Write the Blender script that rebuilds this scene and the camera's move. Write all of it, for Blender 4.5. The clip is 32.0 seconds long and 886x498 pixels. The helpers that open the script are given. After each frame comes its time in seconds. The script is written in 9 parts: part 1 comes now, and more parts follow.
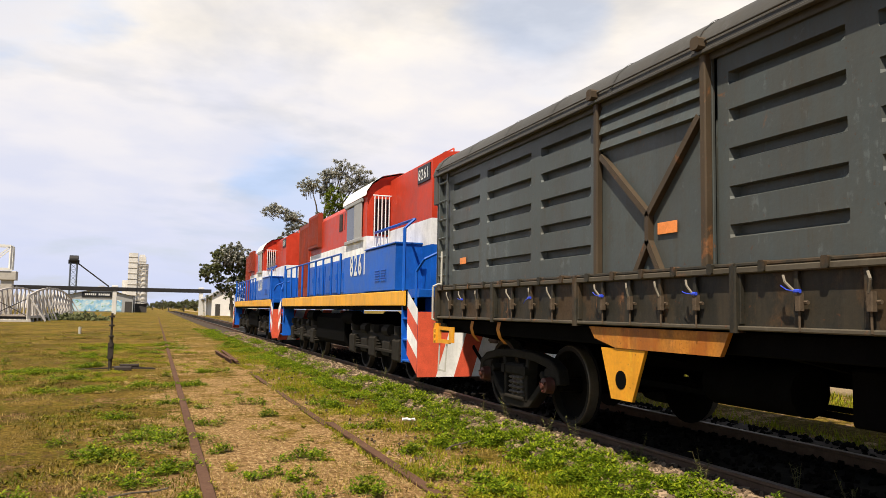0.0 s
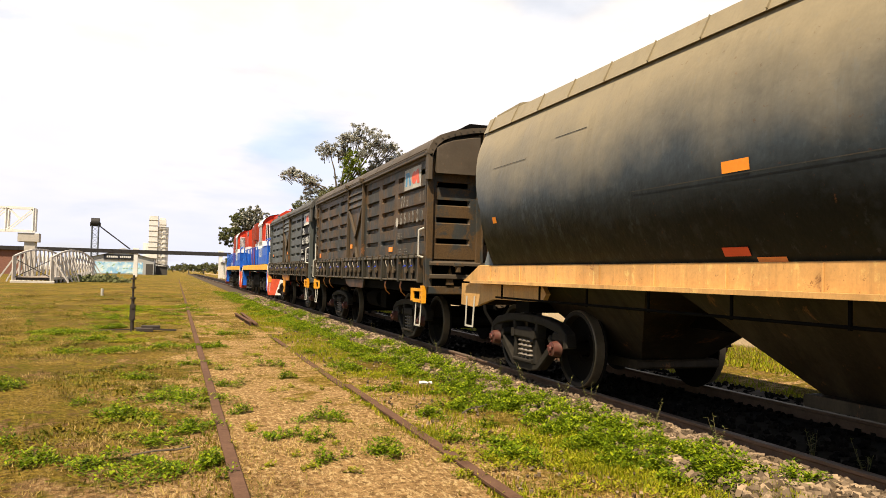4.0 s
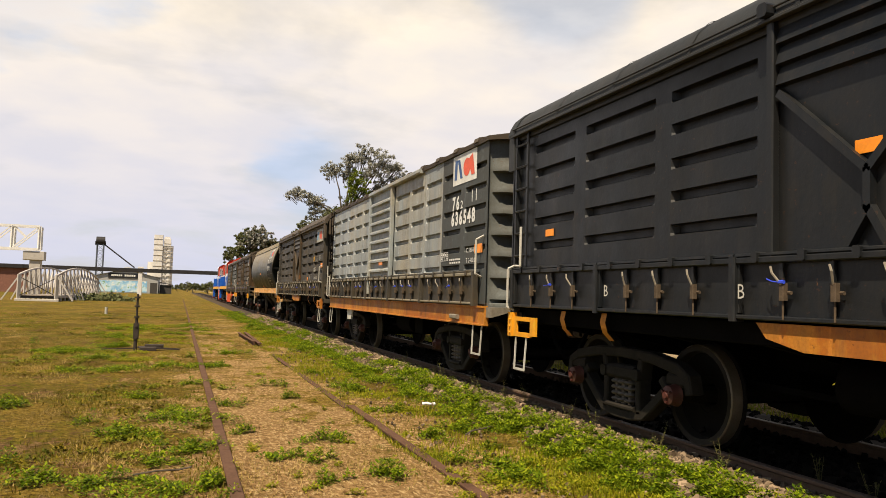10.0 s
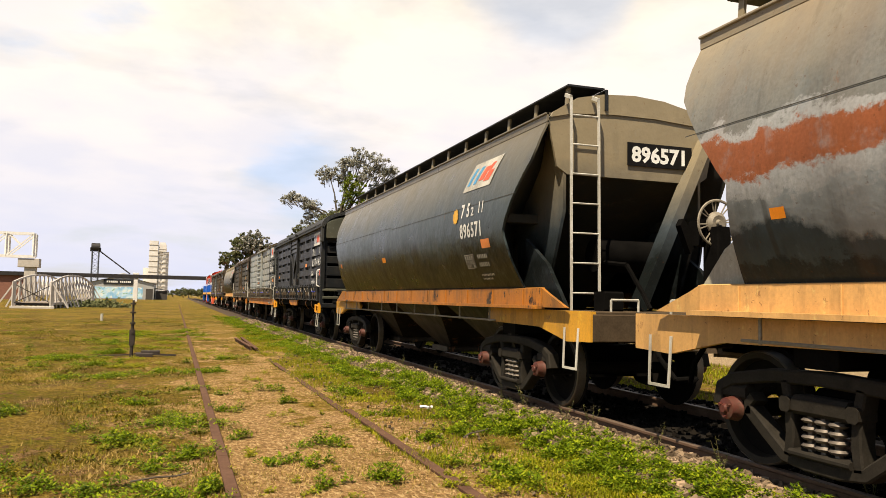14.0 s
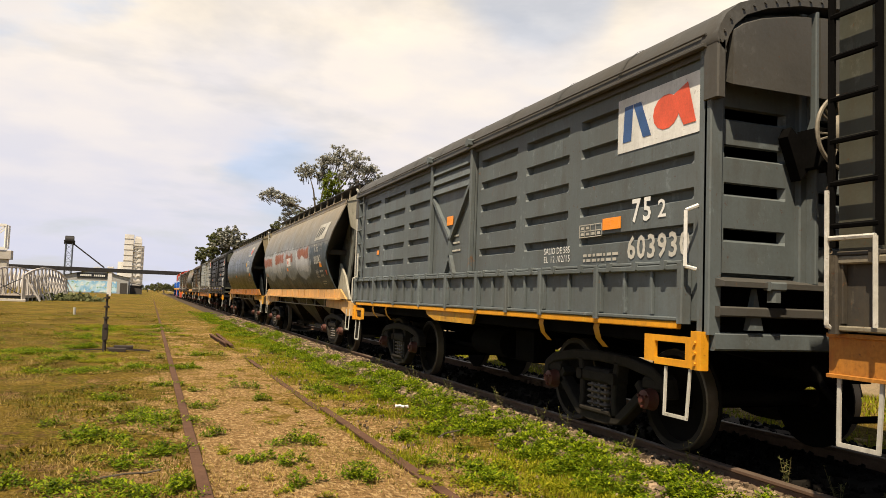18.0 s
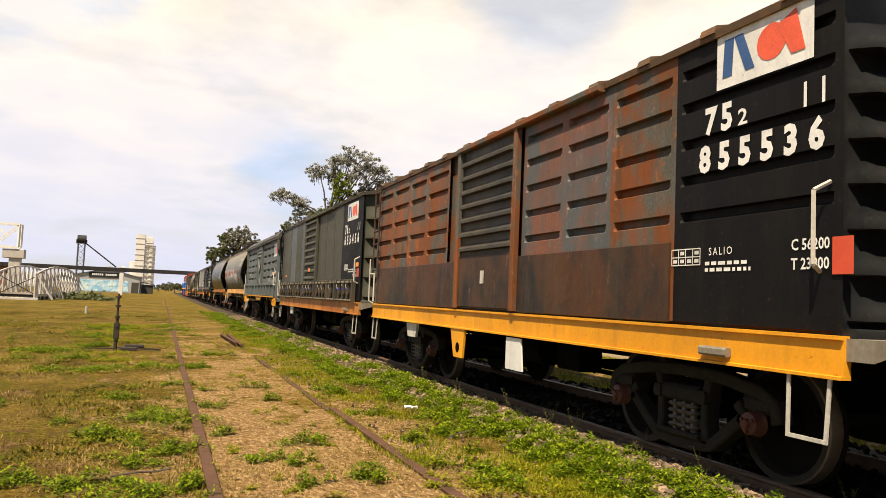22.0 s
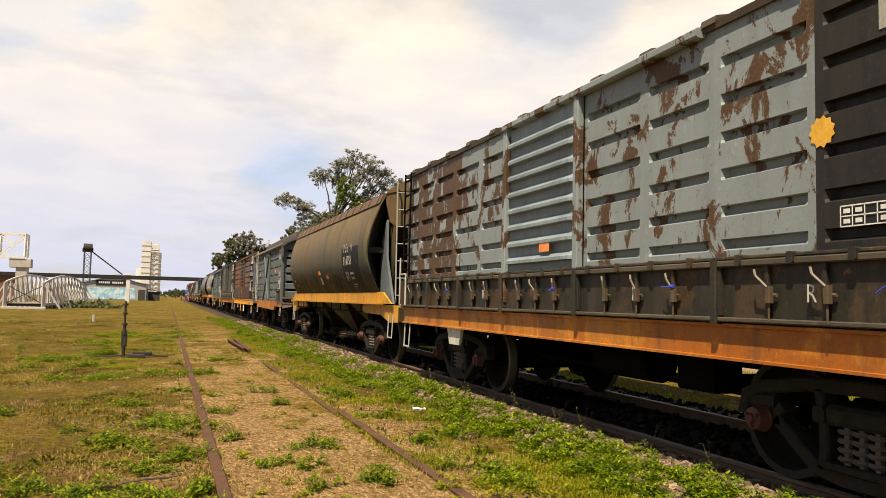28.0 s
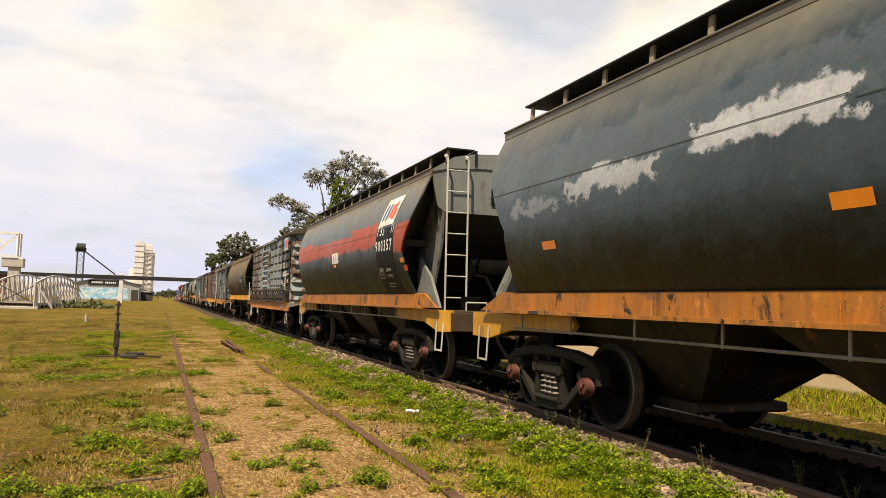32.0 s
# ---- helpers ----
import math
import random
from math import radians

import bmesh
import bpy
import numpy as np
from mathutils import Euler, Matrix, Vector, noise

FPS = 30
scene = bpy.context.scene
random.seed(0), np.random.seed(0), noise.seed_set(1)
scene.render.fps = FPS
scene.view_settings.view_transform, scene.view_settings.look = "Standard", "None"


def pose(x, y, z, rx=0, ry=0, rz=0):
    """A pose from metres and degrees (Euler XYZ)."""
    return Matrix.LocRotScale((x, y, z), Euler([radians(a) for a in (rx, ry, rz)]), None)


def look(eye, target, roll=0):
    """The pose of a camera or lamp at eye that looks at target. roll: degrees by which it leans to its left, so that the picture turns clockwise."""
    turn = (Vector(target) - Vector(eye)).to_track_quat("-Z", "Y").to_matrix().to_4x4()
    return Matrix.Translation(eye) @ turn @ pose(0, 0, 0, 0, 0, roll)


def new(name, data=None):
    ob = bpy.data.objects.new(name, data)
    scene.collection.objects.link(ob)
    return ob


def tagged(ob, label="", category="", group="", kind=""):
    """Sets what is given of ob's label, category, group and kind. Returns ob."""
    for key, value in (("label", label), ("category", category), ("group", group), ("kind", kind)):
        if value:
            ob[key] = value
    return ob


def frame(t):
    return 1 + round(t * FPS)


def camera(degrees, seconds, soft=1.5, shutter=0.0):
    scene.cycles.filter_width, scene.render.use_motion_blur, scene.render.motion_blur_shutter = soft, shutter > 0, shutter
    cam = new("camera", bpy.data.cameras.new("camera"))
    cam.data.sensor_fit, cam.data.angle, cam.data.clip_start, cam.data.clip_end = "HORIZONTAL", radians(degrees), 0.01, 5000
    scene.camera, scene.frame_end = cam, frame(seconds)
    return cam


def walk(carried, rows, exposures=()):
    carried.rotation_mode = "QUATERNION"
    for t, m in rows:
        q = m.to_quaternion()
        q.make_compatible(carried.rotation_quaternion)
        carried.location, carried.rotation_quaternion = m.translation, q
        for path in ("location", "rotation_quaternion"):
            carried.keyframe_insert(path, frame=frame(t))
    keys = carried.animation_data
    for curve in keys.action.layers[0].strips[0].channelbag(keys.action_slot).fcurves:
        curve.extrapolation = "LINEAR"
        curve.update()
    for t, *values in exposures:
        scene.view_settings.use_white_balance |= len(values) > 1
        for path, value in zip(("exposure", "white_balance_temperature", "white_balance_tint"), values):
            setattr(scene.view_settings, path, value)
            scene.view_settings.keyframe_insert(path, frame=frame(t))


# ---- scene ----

# World: metres, y runs along the railway in the way the train goes, x to the right of it, ground at z = 0.
EYE = 1.43          # height of the camera
TRACK_X = 5.45      # centre line of the main track
RAIL_Z = 0.14       # top of the main rails
SPEED = 6.04        # train, m/s

cam = camera(60.0, 32.0, soft=0.7)
walk(cam, [
    (0, pose(0, 0, EYE, 94.66, -0.92, -20.47)),
    (0.5, pose(0, 0, EYE, 93.74, -2.05, -20.06)),
    (1, pose(0, 0, EYE, 93.02, -2.11, -20.80)),
    (1.5, pose(0, 0, EYE, 92.88, -2.03, -21.58)),
    (2, pose(0, 0, EYE, 92.53, -2.46, -21.66)),
    (2.5, pose(0, 0, EYE, 92.69, -2.29, -20.94)),
    (3, pose(0, 0, EYE, 92.59, -1.69, -20.28)),
    (3.5, pose(0, 0, EYE, 92.21, -1.59, -19.62)),
    (4, pose(0, 0, EYE, 92.02, -1.39, -19.17)),
    (4.5, pose(0, 0, EYE, 91.85, -2.04, -19.86)),
    (6.5, pose(0, 0, EYE, 92.29, -1.88, -18.67)),
    (7, pose(0, 0, EYE, 92.76, -2.28, -18.04)),
    (7.5, pose(0, 0, EYE, 93.14, -1.83, -18.10)),
    (8, pose(0, 0, EYE, 93.20, -1.71, -18.14)),
    (8.5, pose(0, 0, EYE, 93.45, -1.85, -18.53)),
    (9, pose(0, 0, EYE, 93.64, -1.56, -19.06)),
    (9.5, pose(0, 0, EYE, 93.89, -1.33, -19.06)),
    (10, pose(0, 0, EYE, 93.54, -1.72, -18.88)),
    (10.5, pose(0, 0, EYE, 93.65, -1.94, -18.72)),
    (11, pose(0, 0, EYE, 93.88, -2.14, -18.87)),
    (11.5, pose(0, 0, EYE, 93.63, -1.99, -18.84)),
    (12, pose(0, 0, EYE, 93.69, -1.43, -18.73)),
    (12.5, pose(0, 0, EYE, 93.91, -1.72, -19.18)),
    (13, pose(0, 0, EYE, 93.48, -1.88, -19.25)),
    (13.5, pose(0, 0, EYE, 93.63, -1.10, -19.09)),
    (15.5, pose(0, 0, EYE, 93.98, -1.77, -19.90)),
    (16, pose(0, 0, EYE, 93.83, -2.04, -20.47)),
    (16.5, pose(0, 0, EYE, 93.68, -2.12, -20.64)),
    (17, pose(0, 0, EYE, 93.80, -2.18, -20.73)),
    (17.5, pose(0, 0, EYE, 94.06, -2.07, -20.72)),
    (18, pose(0, 0, EYE, 93.79, -2.10, -20.82)),
    (18.5, pose(0, 0, EYE, 93.78, -2.19, -20.39)),
    (19, pose(0, 0, EYE, 93.59, -2.02, -19.68)),
    (19.5, pose(0, 0, EYE, 93.31, -1.81, -19.44)),
    (20, pose(0, 0, EYE, 93.84, -2.10, -19.90)),
    (20.5, pose(0, 0, EYE, 93.92, -1.87, -19.66)),
    (21, pose(0, 0, EYE, 94.38, -2.28, -19.89)),
    (21.5, pose(0, 0, EYE, 94.01, -2.31, -20.13)),
    (22, pose(0, 0, EYE, 93.84, -2.42, -20.10)),
    (22.5, pose(0, 0, EYE, 93.79, -2.21, -19.99)),
    (23, pose(0, 0, EYE, 94.01, -2.85, -20.59)),
    (23.5, pose(0, 0, EYE, 93.69, -2.88, -20.41)),
    (24, pose(0, 0, EYE, 93.55, -2.80, -20.58)),
    (24.5, pose(0, 0, EYE, 93.72, -2.58, -20.48)),
    (25, pose(0, 0, EYE, 94.15, -2.12, -20.80)),
    (25.5, pose(0, 0, EYE, 93.95, -1.76, -20.38)),
    (27.5, pose(0, 0, EYE, 93.97, -1.10, -19.85)),
    (28, pose(0, 0, EYE, 93.92, -1.31, -19.64)),
    (28.5, pose(0, 0, EYE, 93.92, -1.46, -20.03)),
    (29, pose(0, 0, EYE, 93.91, -1.46, -20.05)),
    (29.5, pose(0, 0, EYE, 93.84, -1.44, -19.91)),
    (30, pose(0, 0, EYE, 93.89, -1.20, -19.74)),
    (30.5, pose(0, 0, EYE, 93.73, -1.33, -19.91)),
    (31, pose(0, 0, EYE, 94.04, -1.20, -20.18)),
    (31.5, pose(0, 0, EYE, 93.99, -1.38, -19.95)),
    (32, pose(0, 0, EYE, 94.09, -1.66, -20.10)),
], exposures=[(0, 0.60, 6950, 12), (1, 0.78, 7350, 12), (2, 0.96, 7700, 12), (3, 1.06, 7700, 12), (4, 0.96, 7700, 12), (6.5, 0.86, 7700, 12), (8, 0.74, 7700, 12), (10, 0.56, 7700, 12), (12, 0.76, 7700, 12), (13, 0.80, 7700, 12), (15.5, 0.66, 7700, 12), (17, 0.58, 7700, 12), (22, 0.74, 7700, 12), (25.3, 0.61, 7700, 12), (29, 0.66, 7700, 12), (32, 0.71, 7700, 12)])

# ---------------------------------------------------------------- light
SUN_WAY = Vector((0.34, 0.36, -0.87)).normalized()   # the way the sunlight travels


def sky_world():
    w = bpy.data.worlds.new("sky")
    scene.world = w
    w.use_nodes = True
    nt = w.node_tree
    nt.nodes.clear()
    N, L = nt.nodes.new, nt.links.new
    out = N("ShaderNodeOutputWorld")
    bg = N("ShaderNodeBackground")
    sky = N("ShaderNodeTexSky")
    sky.sky_type = "NISHITA"
    sky.sun_disc = False
    to_sun = -SUN_WAY
    sky.sun_elevation = math.asin(to_sun.z)
    sky.sun_rotation = math.atan2(to_sun.x, to_sun.y)
    sky.air_density, sky.dust_density, sky.ozone_density = 1.0, 0.6, 1.5
    co = N("ShaderNodeTexCoord")
    # clouds lie on a flat layer: the direction divided by its height
    sep = N("ShaderNodeSeparateXYZ")
    L(co.outputs["Generated"], sep.inputs[0])
    zz = N("ShaderNodeMath"); zz.operation = "MAXIMUM"; zz.inputs[1].default_value = 0.0
    L(sep.outputs["Z"], zz.inputs[0])
    za = N("ShaderNodeMath"); za.operation = "ADD"; za.inputs[1].default_value = 0.16
    L(zz.outputs[0], za.inputs[0])
    dx = N("ShaderNodeMath"); dx.operation = "DIVIDE"
    dy = N("ShaderNodeMath"); dy.operation = "DIVIDE"
    L(sep.outputs["X"], dx.inputs[0]); L(za.outputs[0], dx.inputs[1])
    L(sep.outputs["Y"], dy.inputs[0]); L(za.outputs[0], dy.inputs[1])
    cmb = N("ShaderNodeCombineXYZ")
    L(dx.outputs[0], cmb.inputs[0]); L(dy.outputs[0], cmb.inputs[1])
    big = N("ShaderNodeTexNoise"); big.inputs["Scale"].default_value = 1.15; big.inputs["Detail"].default_value = 7.0
    big.inputs["Roughness"].default_value = 0.56; big.inputs["Distortion"].default_value = 0.25
    mp = N("ShaderNodeMapping"); mp.inputs["Scale"].default_value = (0.8, 0.8, 1.0)
    mp.inputs["Location"].default_value = (CLOUD_SHIFT[0], CLOUD_SHIFT[1], 0.0)
    L(cmb.outputs[0], mp.inputs[0]); L(mp.outputs[0], big.inputs["Vector"])
    ramp = N("ShaderNodeValToRGB")
    ramp.color_ramp.elements[0].position, ramp.color_ramp.elements[1].position = 0.34, 0.48
    L(big.outputs["Fac"], ramp.inputs[0])
    fine = N("ShaderNodeTexNoise"); fine.inputs["Scale"].default_value = 3.2; fine.inputs["Detail"].default_value = 6.0
    L(mp.outputs[0], fine.inputs["Vector"])
    tone = N("ShaderNodeMix"); tone.data_type = "RGBA"
    tone.inputs["A"].default_value = (CLOUD * 0.90, CLOUD * 0.92, CLOUD * 0.99, 1)
    tone.inputs["B"].default_value = (CLOUD * 1.12, CLOUD * 1.08, CLOUD * 1.01, 1)
    fr = N("ShaderNodeMapRange"); fr.inputs["From Min"].default_value = 0.35; fr.inputs["From Max"].default_value = 0.62
    L(fine.outputs["Fac"], fr.inputs["Value"]); L(fr.outputs[0], tone.inputs["Factor"])
    low = N("ShaderNodeMapRange"); low.inputs["From Min"].default_value = 0.02; low.inputs["From Max"].default_value = 0.34
    low.inputs["To Min"].default_value = 0.95; low.inputs["To Max"].default_value = 0.0
    L(sep.outputs["Z"], low.inputs["Value"])
    haze = N("ShaderNodeMix"); haze.data_type = "RGBA"
    haze.inputs["B"].default_value = (CLOUD * 0.66, CLOUD * 0.76, CLOUD * 1.06, 1)
    L(low.outputs[0], haze.inputs["Factor"]); L(tone.outputs["Result"], haze.inputs["A"])
    mix = N("ShaderNodeMix"); mix.data_type = "RGBA"
    cf = N("ShaderNodeMath"); cf.operation = "MULTIPLY_ADD"; cf.inputs[1].default_value = 0.34; cf.inputs[2].default_value = 0.66
    L(ramp.outputs[0], cf.inputs[0])
    # the cloud layer is thinned overhead, out of view, to weaken the fill light
    thin = N("ShaderNodeMapRange"); thin.inputs["From Min"].default_value = 0.38; thin.inputs["From Max"].default_value = 0.68
    thin.inputs["To Min"].default_value = 1.0; thin.inputs["To Max"].default_value = 0.06
    L(sep.outputs["Z"], thin.inputs["Value"])
    cover = N("ShaderNodeMath"); cover.operation = "MULTIPLY"
    L(cf.outputs[0], cover.inputs[0]); L(thin.outputs[0], cover.inputs[1])
    # cloud is also cleared round the unseen sun, which lowers the fill light further
    dot = N("ShaderNodeVectorMath"); dot.operation = "DOT_PRODUCT"
    dot.inputs[1].default_value = -SUN_WAY
    L(co.outputs["Generated"], dot.inputs[0])
    clear = N("ShaderNodeMapRange"); clear.inputs["From Min"].default_value = 0.10; clear.inputs["From Max"].default_value = 0.50
    clear.inputs["To Min"].default_value = 1.0; clear.inputs["To Max"].default_value = 0.06
    L(dot.outputs["Value"], clear.inputs["Value"])
    cover2 = N("ShaderNodeMath"); cover2.operation = "MULTIPLY"
    L(cover.outputs[0], cover2.inputs[0]); L(clear.outputs[0], cover2.inputs[1])
    # ragged thin places in the cloud layer, through which its blue shows: low beside the tall tree, and high over the field
    last = haze.outputs["Result"]
    for way, wide, deep in ((Vector((0.150, 0.967, 0.150)), 0.0028, 0.5), (Vector((0.115, 0.967, 0.185)), 0.0016, 0.5), (Vector((-0.19, 0.90, 0.420)), 0.012, 0.8), (Vector((0.42, 0.83, 0.36)), 0.004, 0.45)):
        gd = N("ShaderNodeVectorMath"); gd.operation = "DOT_PRODUCT"
        gd.inputs[1].default_value = way.normalized()
        L(co.outputs["Generated"], gd.inputs[0])
        ga = N("ShaderNodeMath"); ga.operation = "MULTIPLY_ADD"; ga.inputs[1].default_value = wide * 4.0; ga.inputs[2].default_value = -wide * 2.0
        L(fine.outputs["Fac"], ga.inputs[0])
        gs = N("ShaderNodeMath"); gs.operation = "ADD"
        L(gd.outputs["Value"], gs.inputs[0]); L(ga.outputs[0], gs.inputs[1])
        gr = N("ShaderNodeMapRange"); gr.interpolation_type = "SMOOTHSTEP"
        gr.inputs["From Min"].default_value, gr.inputs["From Max"].default_value = 1.0 - wide * 1.2, 1.0 + wide * 0.1
        gr.inputs["To Min"].default_value, gr.inputs["To Max"].default_value = 0.0, deep
        L(gs.outputs[0], gr.inputs["Value"])
        gm = N("ShaderNodeMix"); gm.data_type = "RGBA"
        gm.inputs["B"].default_value = (CLOUD * 0.50, CLOUD * 0.72, CLOUD * 1.12, 1)
        L(gr.outputs[0], gm.inputs["Factor"]); L(last, gm.inputs["A"])
        last = gm.outputs["Result"]
    L(cover2.outputs[0], mix.inputs["Factor"])
    L(sky.outputs[0], mix.inputs["A"]); L(last, mix.inputs["B"])
    L(mix.outputs["Result"], bg.inputs["Color"])
    bg.inputs["Strength"].default_value = 0.068
    L(bg.outputs[0], out.inputs[0])


CLOUD = 9.1
CLOUD_SHIFT = (0.3, 0.2)
sky_world()
sun = new("sun", bpy.data.lights.new("sun", "SUN"))
sun.data.energy, sun.data.angle, sun.data.color = 5.0, radians(0.6), (1.0, 0.93, 0.80)
sun.matrix_world = look((0, 0, 40), Vector((0, 0, 40)) + SUN_WAY)

# ---------------------------------------------------------------- materials
def rgb(c, k=1.0):
    return (c[0] * k, c[1] * k, c[2] * k, 1.0)


class Nodes:
    """A small notation for node trees."""

    def __init__(self, name):
        self.m = bpy.data.materials.new(name)
        self.m.use_nodes = True
        self.t = self.m.node_tree
        self.bsdf = self.t.nodes["Principled BSDF"]
        self.co = self.t.nodes.new("ShaderNodeTexCoord")

    def put(self, socket, value):
        if hasattr(value, "is_linked") or isinstance(value, bpy.types.NodeSocket):
            self.t.links.new(value, socket)
        else:
            socket.default_value = value

    def noise(self, scale, detail=4.0, rough=0.55, stretch=(1, 1, 1), distortion=0.0):
        mp = self.t.nodes.new("ShaderNodeMapping")
        mp.inputs["Scale"].default_value = stretch
        self.t.links.new(self.co.outputs["Object"], mp.inputs[0])
        n = self.t.nodes.new("ShaderNodeTexNoise")
        n.inputs["Scale"].default_value, n.inputs["Detail"].default_value = scale, detail
        n.inputs["Roughness"].default_value, n.inputs["Distortion"].default_value = rough, distortion
        self.t.links.new(mp.outputs[0], n.inputs["Vector"])
        return n.outputs["Fac"]

    def step(self, value, a, b, lo=0.0, hi=1.0):
        n = self.t.nodes.new("ShaderNodeMapRange")
        n.inputs["From Min"].default_value, n.inputs["From Max"].default_value = a, b
        n.inputs["To Min"].default_value, n.inputs["To Max"].default_value = lo, hi
        self.put(n.inputs["Value"], value)
        return n.outputs[0]

    def math(self, op, a, b=0.0, c=0.0):
        n = self.t.nodes.new("ShaderNodeMath")
        n.operation = op
        for i, v in enumerate((a, b, c)):
            self.put(n.inputs[i], v)
        return n.outputs[0]

    def mix(self, f, a, b):
        n = self.t.nodes.new("ShaderNodeMix")
        n.data_type = "RGBA"
        self.put(n.inputs["Factor"], f)
        self.put(n.inputs["A"], a)
        self.put(n.inputs["B"], b)
        return n.outputs["Result"]

    def axis(self, k):
        s = self.t.nodes.new("ShaderNodeSeparateXYZ")
        self.t.links.new(self.co.outputs["Object"], s.inputs[0])
        return s.outputs[k]

    def island(self):
        g = self.t.nodes.new("ShaderNodeNewGeometry")
        return g.outputs["Random Per Island"]

    def chance(self):
        g = self.t.nodes.new("ShaderNodeObjectInfo")
        return g.outputs["Random"]

    def bump(self, height, strength=0.3, distance=0.01):
        b = self.t.nodes.new("ShaderNodeBump")
        b.inputs["Strength"].default_value, b.inputs["Distance"].default_value = strength, distance
        self.put(b.inputs["Height"], height)
        self.t.links.new(b.outputs[0], self.bsdf.inputs["Normal"])

    def done(self, color, rough=0.6, metal=0.0, spec=0.5):
        self.put(self.bsdf.inputs["Base Color"], color)
        self.put(self.bsdf.inputs["Roughness"], rough)
        self.put(self.bsdf.inputs["Metallic"], metal)
        self.put(self.bsdf.inputs["Specular IOR Level"], spec)
        return self.m


RUST = (0.13, 0.052, 0.022)
RUST_LIGHT = (0.26, 0.12, 0.05)
DIRT = (0.075, 0.057, 0.036)


def paint(name, base, rust=0.0, dirt=0.35, streak=0.4, rough=0.55, patch=None, patch_amount=0.0, dust=0.0, rust_col=RUST, patch_scale=1.6, sharp=0.03, bands=(), dent=1.0, vary=0.32, spec=0.22, sheets=0.22, dust_z=2.85, sheet_flake=0.0, dust_col=(0.25, 0.20, 0.125), scallop=None, wash=0.0, grime=DIRT, dust_soft=0.0):
    """Weathered paint on steel: grain, blotches, runs of dirt from above, patches of another paint, rust in flakes,
    dust on the upper part.
    bands: ragged fields of paint, scrapes or painted-in shade (y0, y1, z0, z1, colour, raggedness, softness of the
    edge)."""
    n = Nodes(name)
    big = n.noise(0.9, 5, 0.6)
    blot = n.noise(4.5, 6, 0.65)
    fine = n.noise(38, 3, 0.6)
    runs = n.noise(1.5, 7, 0.68, (1.0, 2.2, 0.30), 0.3)
    thin = n.noise(4.2, 6, 0.66, (1.0, 1.9, 0.16), 0.2)
    col = n.mix(n.step(n.math("ADD", n.math("MULTIPLY", big, 0.6), n.math("MULTIPLY", blot, 0.4)), 0.33, 0.67), rgb(base, 1 - vary), rgb(base, 1 + vary))
    if sheets:
        # each sheet of steel has aged in its own way
        cell = n.t.nodes.new("ShaderNodeTexWhiteNoise")
        cell.noise_dimensions = "1D"
        n.t.links.new(n.math("FLOOR", n.math("DIVIDE", n.axis(1), 1.47)), cell.inputs["W"])
        tint = n.mix(cell.outputs["Value"], rgb([base[0] * 1.05, base[1], base[2] * 0.92], 1 - sheets), rgb(base, 1 + sheets))
        col = n.mix(0.5, col, tint)
    if patch is not None:
        pf = n.noise(patch_scale, 8, 0.68, (1, 1.2, 0.75), 0.4)
        edge = 0.66 - 0.30 * patch_amount
        if sheet_flake:
            pf = n.math("ADD", pf, n.math("MULTIPLY", n.math("SUBTRACT", cell.outputs["Value"], 0.5), sheet_flake))
        col = n.mix(n.step(pf, edge - sharp, edge + sharp), col, n.mix(n.step(fine, 0.3, 0.7), rgb(patch, 0.7), rgb(patch, 1.3)))
    if scallop:
        # a paler wash over each rolled sheet, with a round lower edge
        y0, y1, z0, deep, pitch, bc = scallop
        fr = n.math("SUBTRACT", n.math("MULTIPLY", n.math("FRACT", n.math("DIVIDE", n.math("SUBTRACT", n.axis(1), y0), pitch)), 2.0), 1.0)
        bow = n.math("MULTIPLY", n.math("MULTIPLY", fr, fr), deep)
        ragged = n.math("MULTIPLY", n.math("SUBTRACT", blot, 0.5), 0.28)
        up = n.math("ADD", n.math("SUBTRACT", n.axis(2), bow), ragged)
        m = n.math("MULTIPLY", n.step(up, z0 - 0.02, z0 + 0.04), n.step(n.math("ADD", n.axis(1), n.math("MULTIPLY", ragged, 3.0)), y0 - 0.05, y0 + 0.05))
        col = n.mix(n.math("MULTIPLY", m, n.step(up, z0, z0 + 0.7, 1.0, 0.62)), col, n.mix(n.step(big, 0.35, 0.65), rgb(bc, 0.6), rgb(bc, 1.35)))
        col = n.mix(n.math("MULTIPLY", n.step(n.math("ABSOLUTE", fr), 0.965, 0.985), 0.45), col, rgb(DIRT, 0.4))
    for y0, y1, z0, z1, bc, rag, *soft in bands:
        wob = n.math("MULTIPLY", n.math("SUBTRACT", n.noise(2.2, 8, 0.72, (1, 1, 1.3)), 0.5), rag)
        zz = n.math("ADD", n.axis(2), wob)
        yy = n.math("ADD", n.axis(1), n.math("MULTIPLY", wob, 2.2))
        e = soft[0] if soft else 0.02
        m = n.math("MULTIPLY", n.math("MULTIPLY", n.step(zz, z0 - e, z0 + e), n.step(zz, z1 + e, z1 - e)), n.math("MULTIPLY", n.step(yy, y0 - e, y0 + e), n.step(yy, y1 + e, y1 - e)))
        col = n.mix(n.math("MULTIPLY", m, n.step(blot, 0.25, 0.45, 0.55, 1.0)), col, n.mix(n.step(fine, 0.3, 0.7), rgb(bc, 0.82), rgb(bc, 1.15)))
    col = n.mix(n.step(runs, 0.45, 0.68, 0.0, streak), col, n.mix(thin, rgb(grime, 0.5), rgb(grime, 1.3)))
    col = n.mix(n.step(thin, 0.52, 0.70, 0.0, streak * 0.5), col, rgb(grime, 0.55))
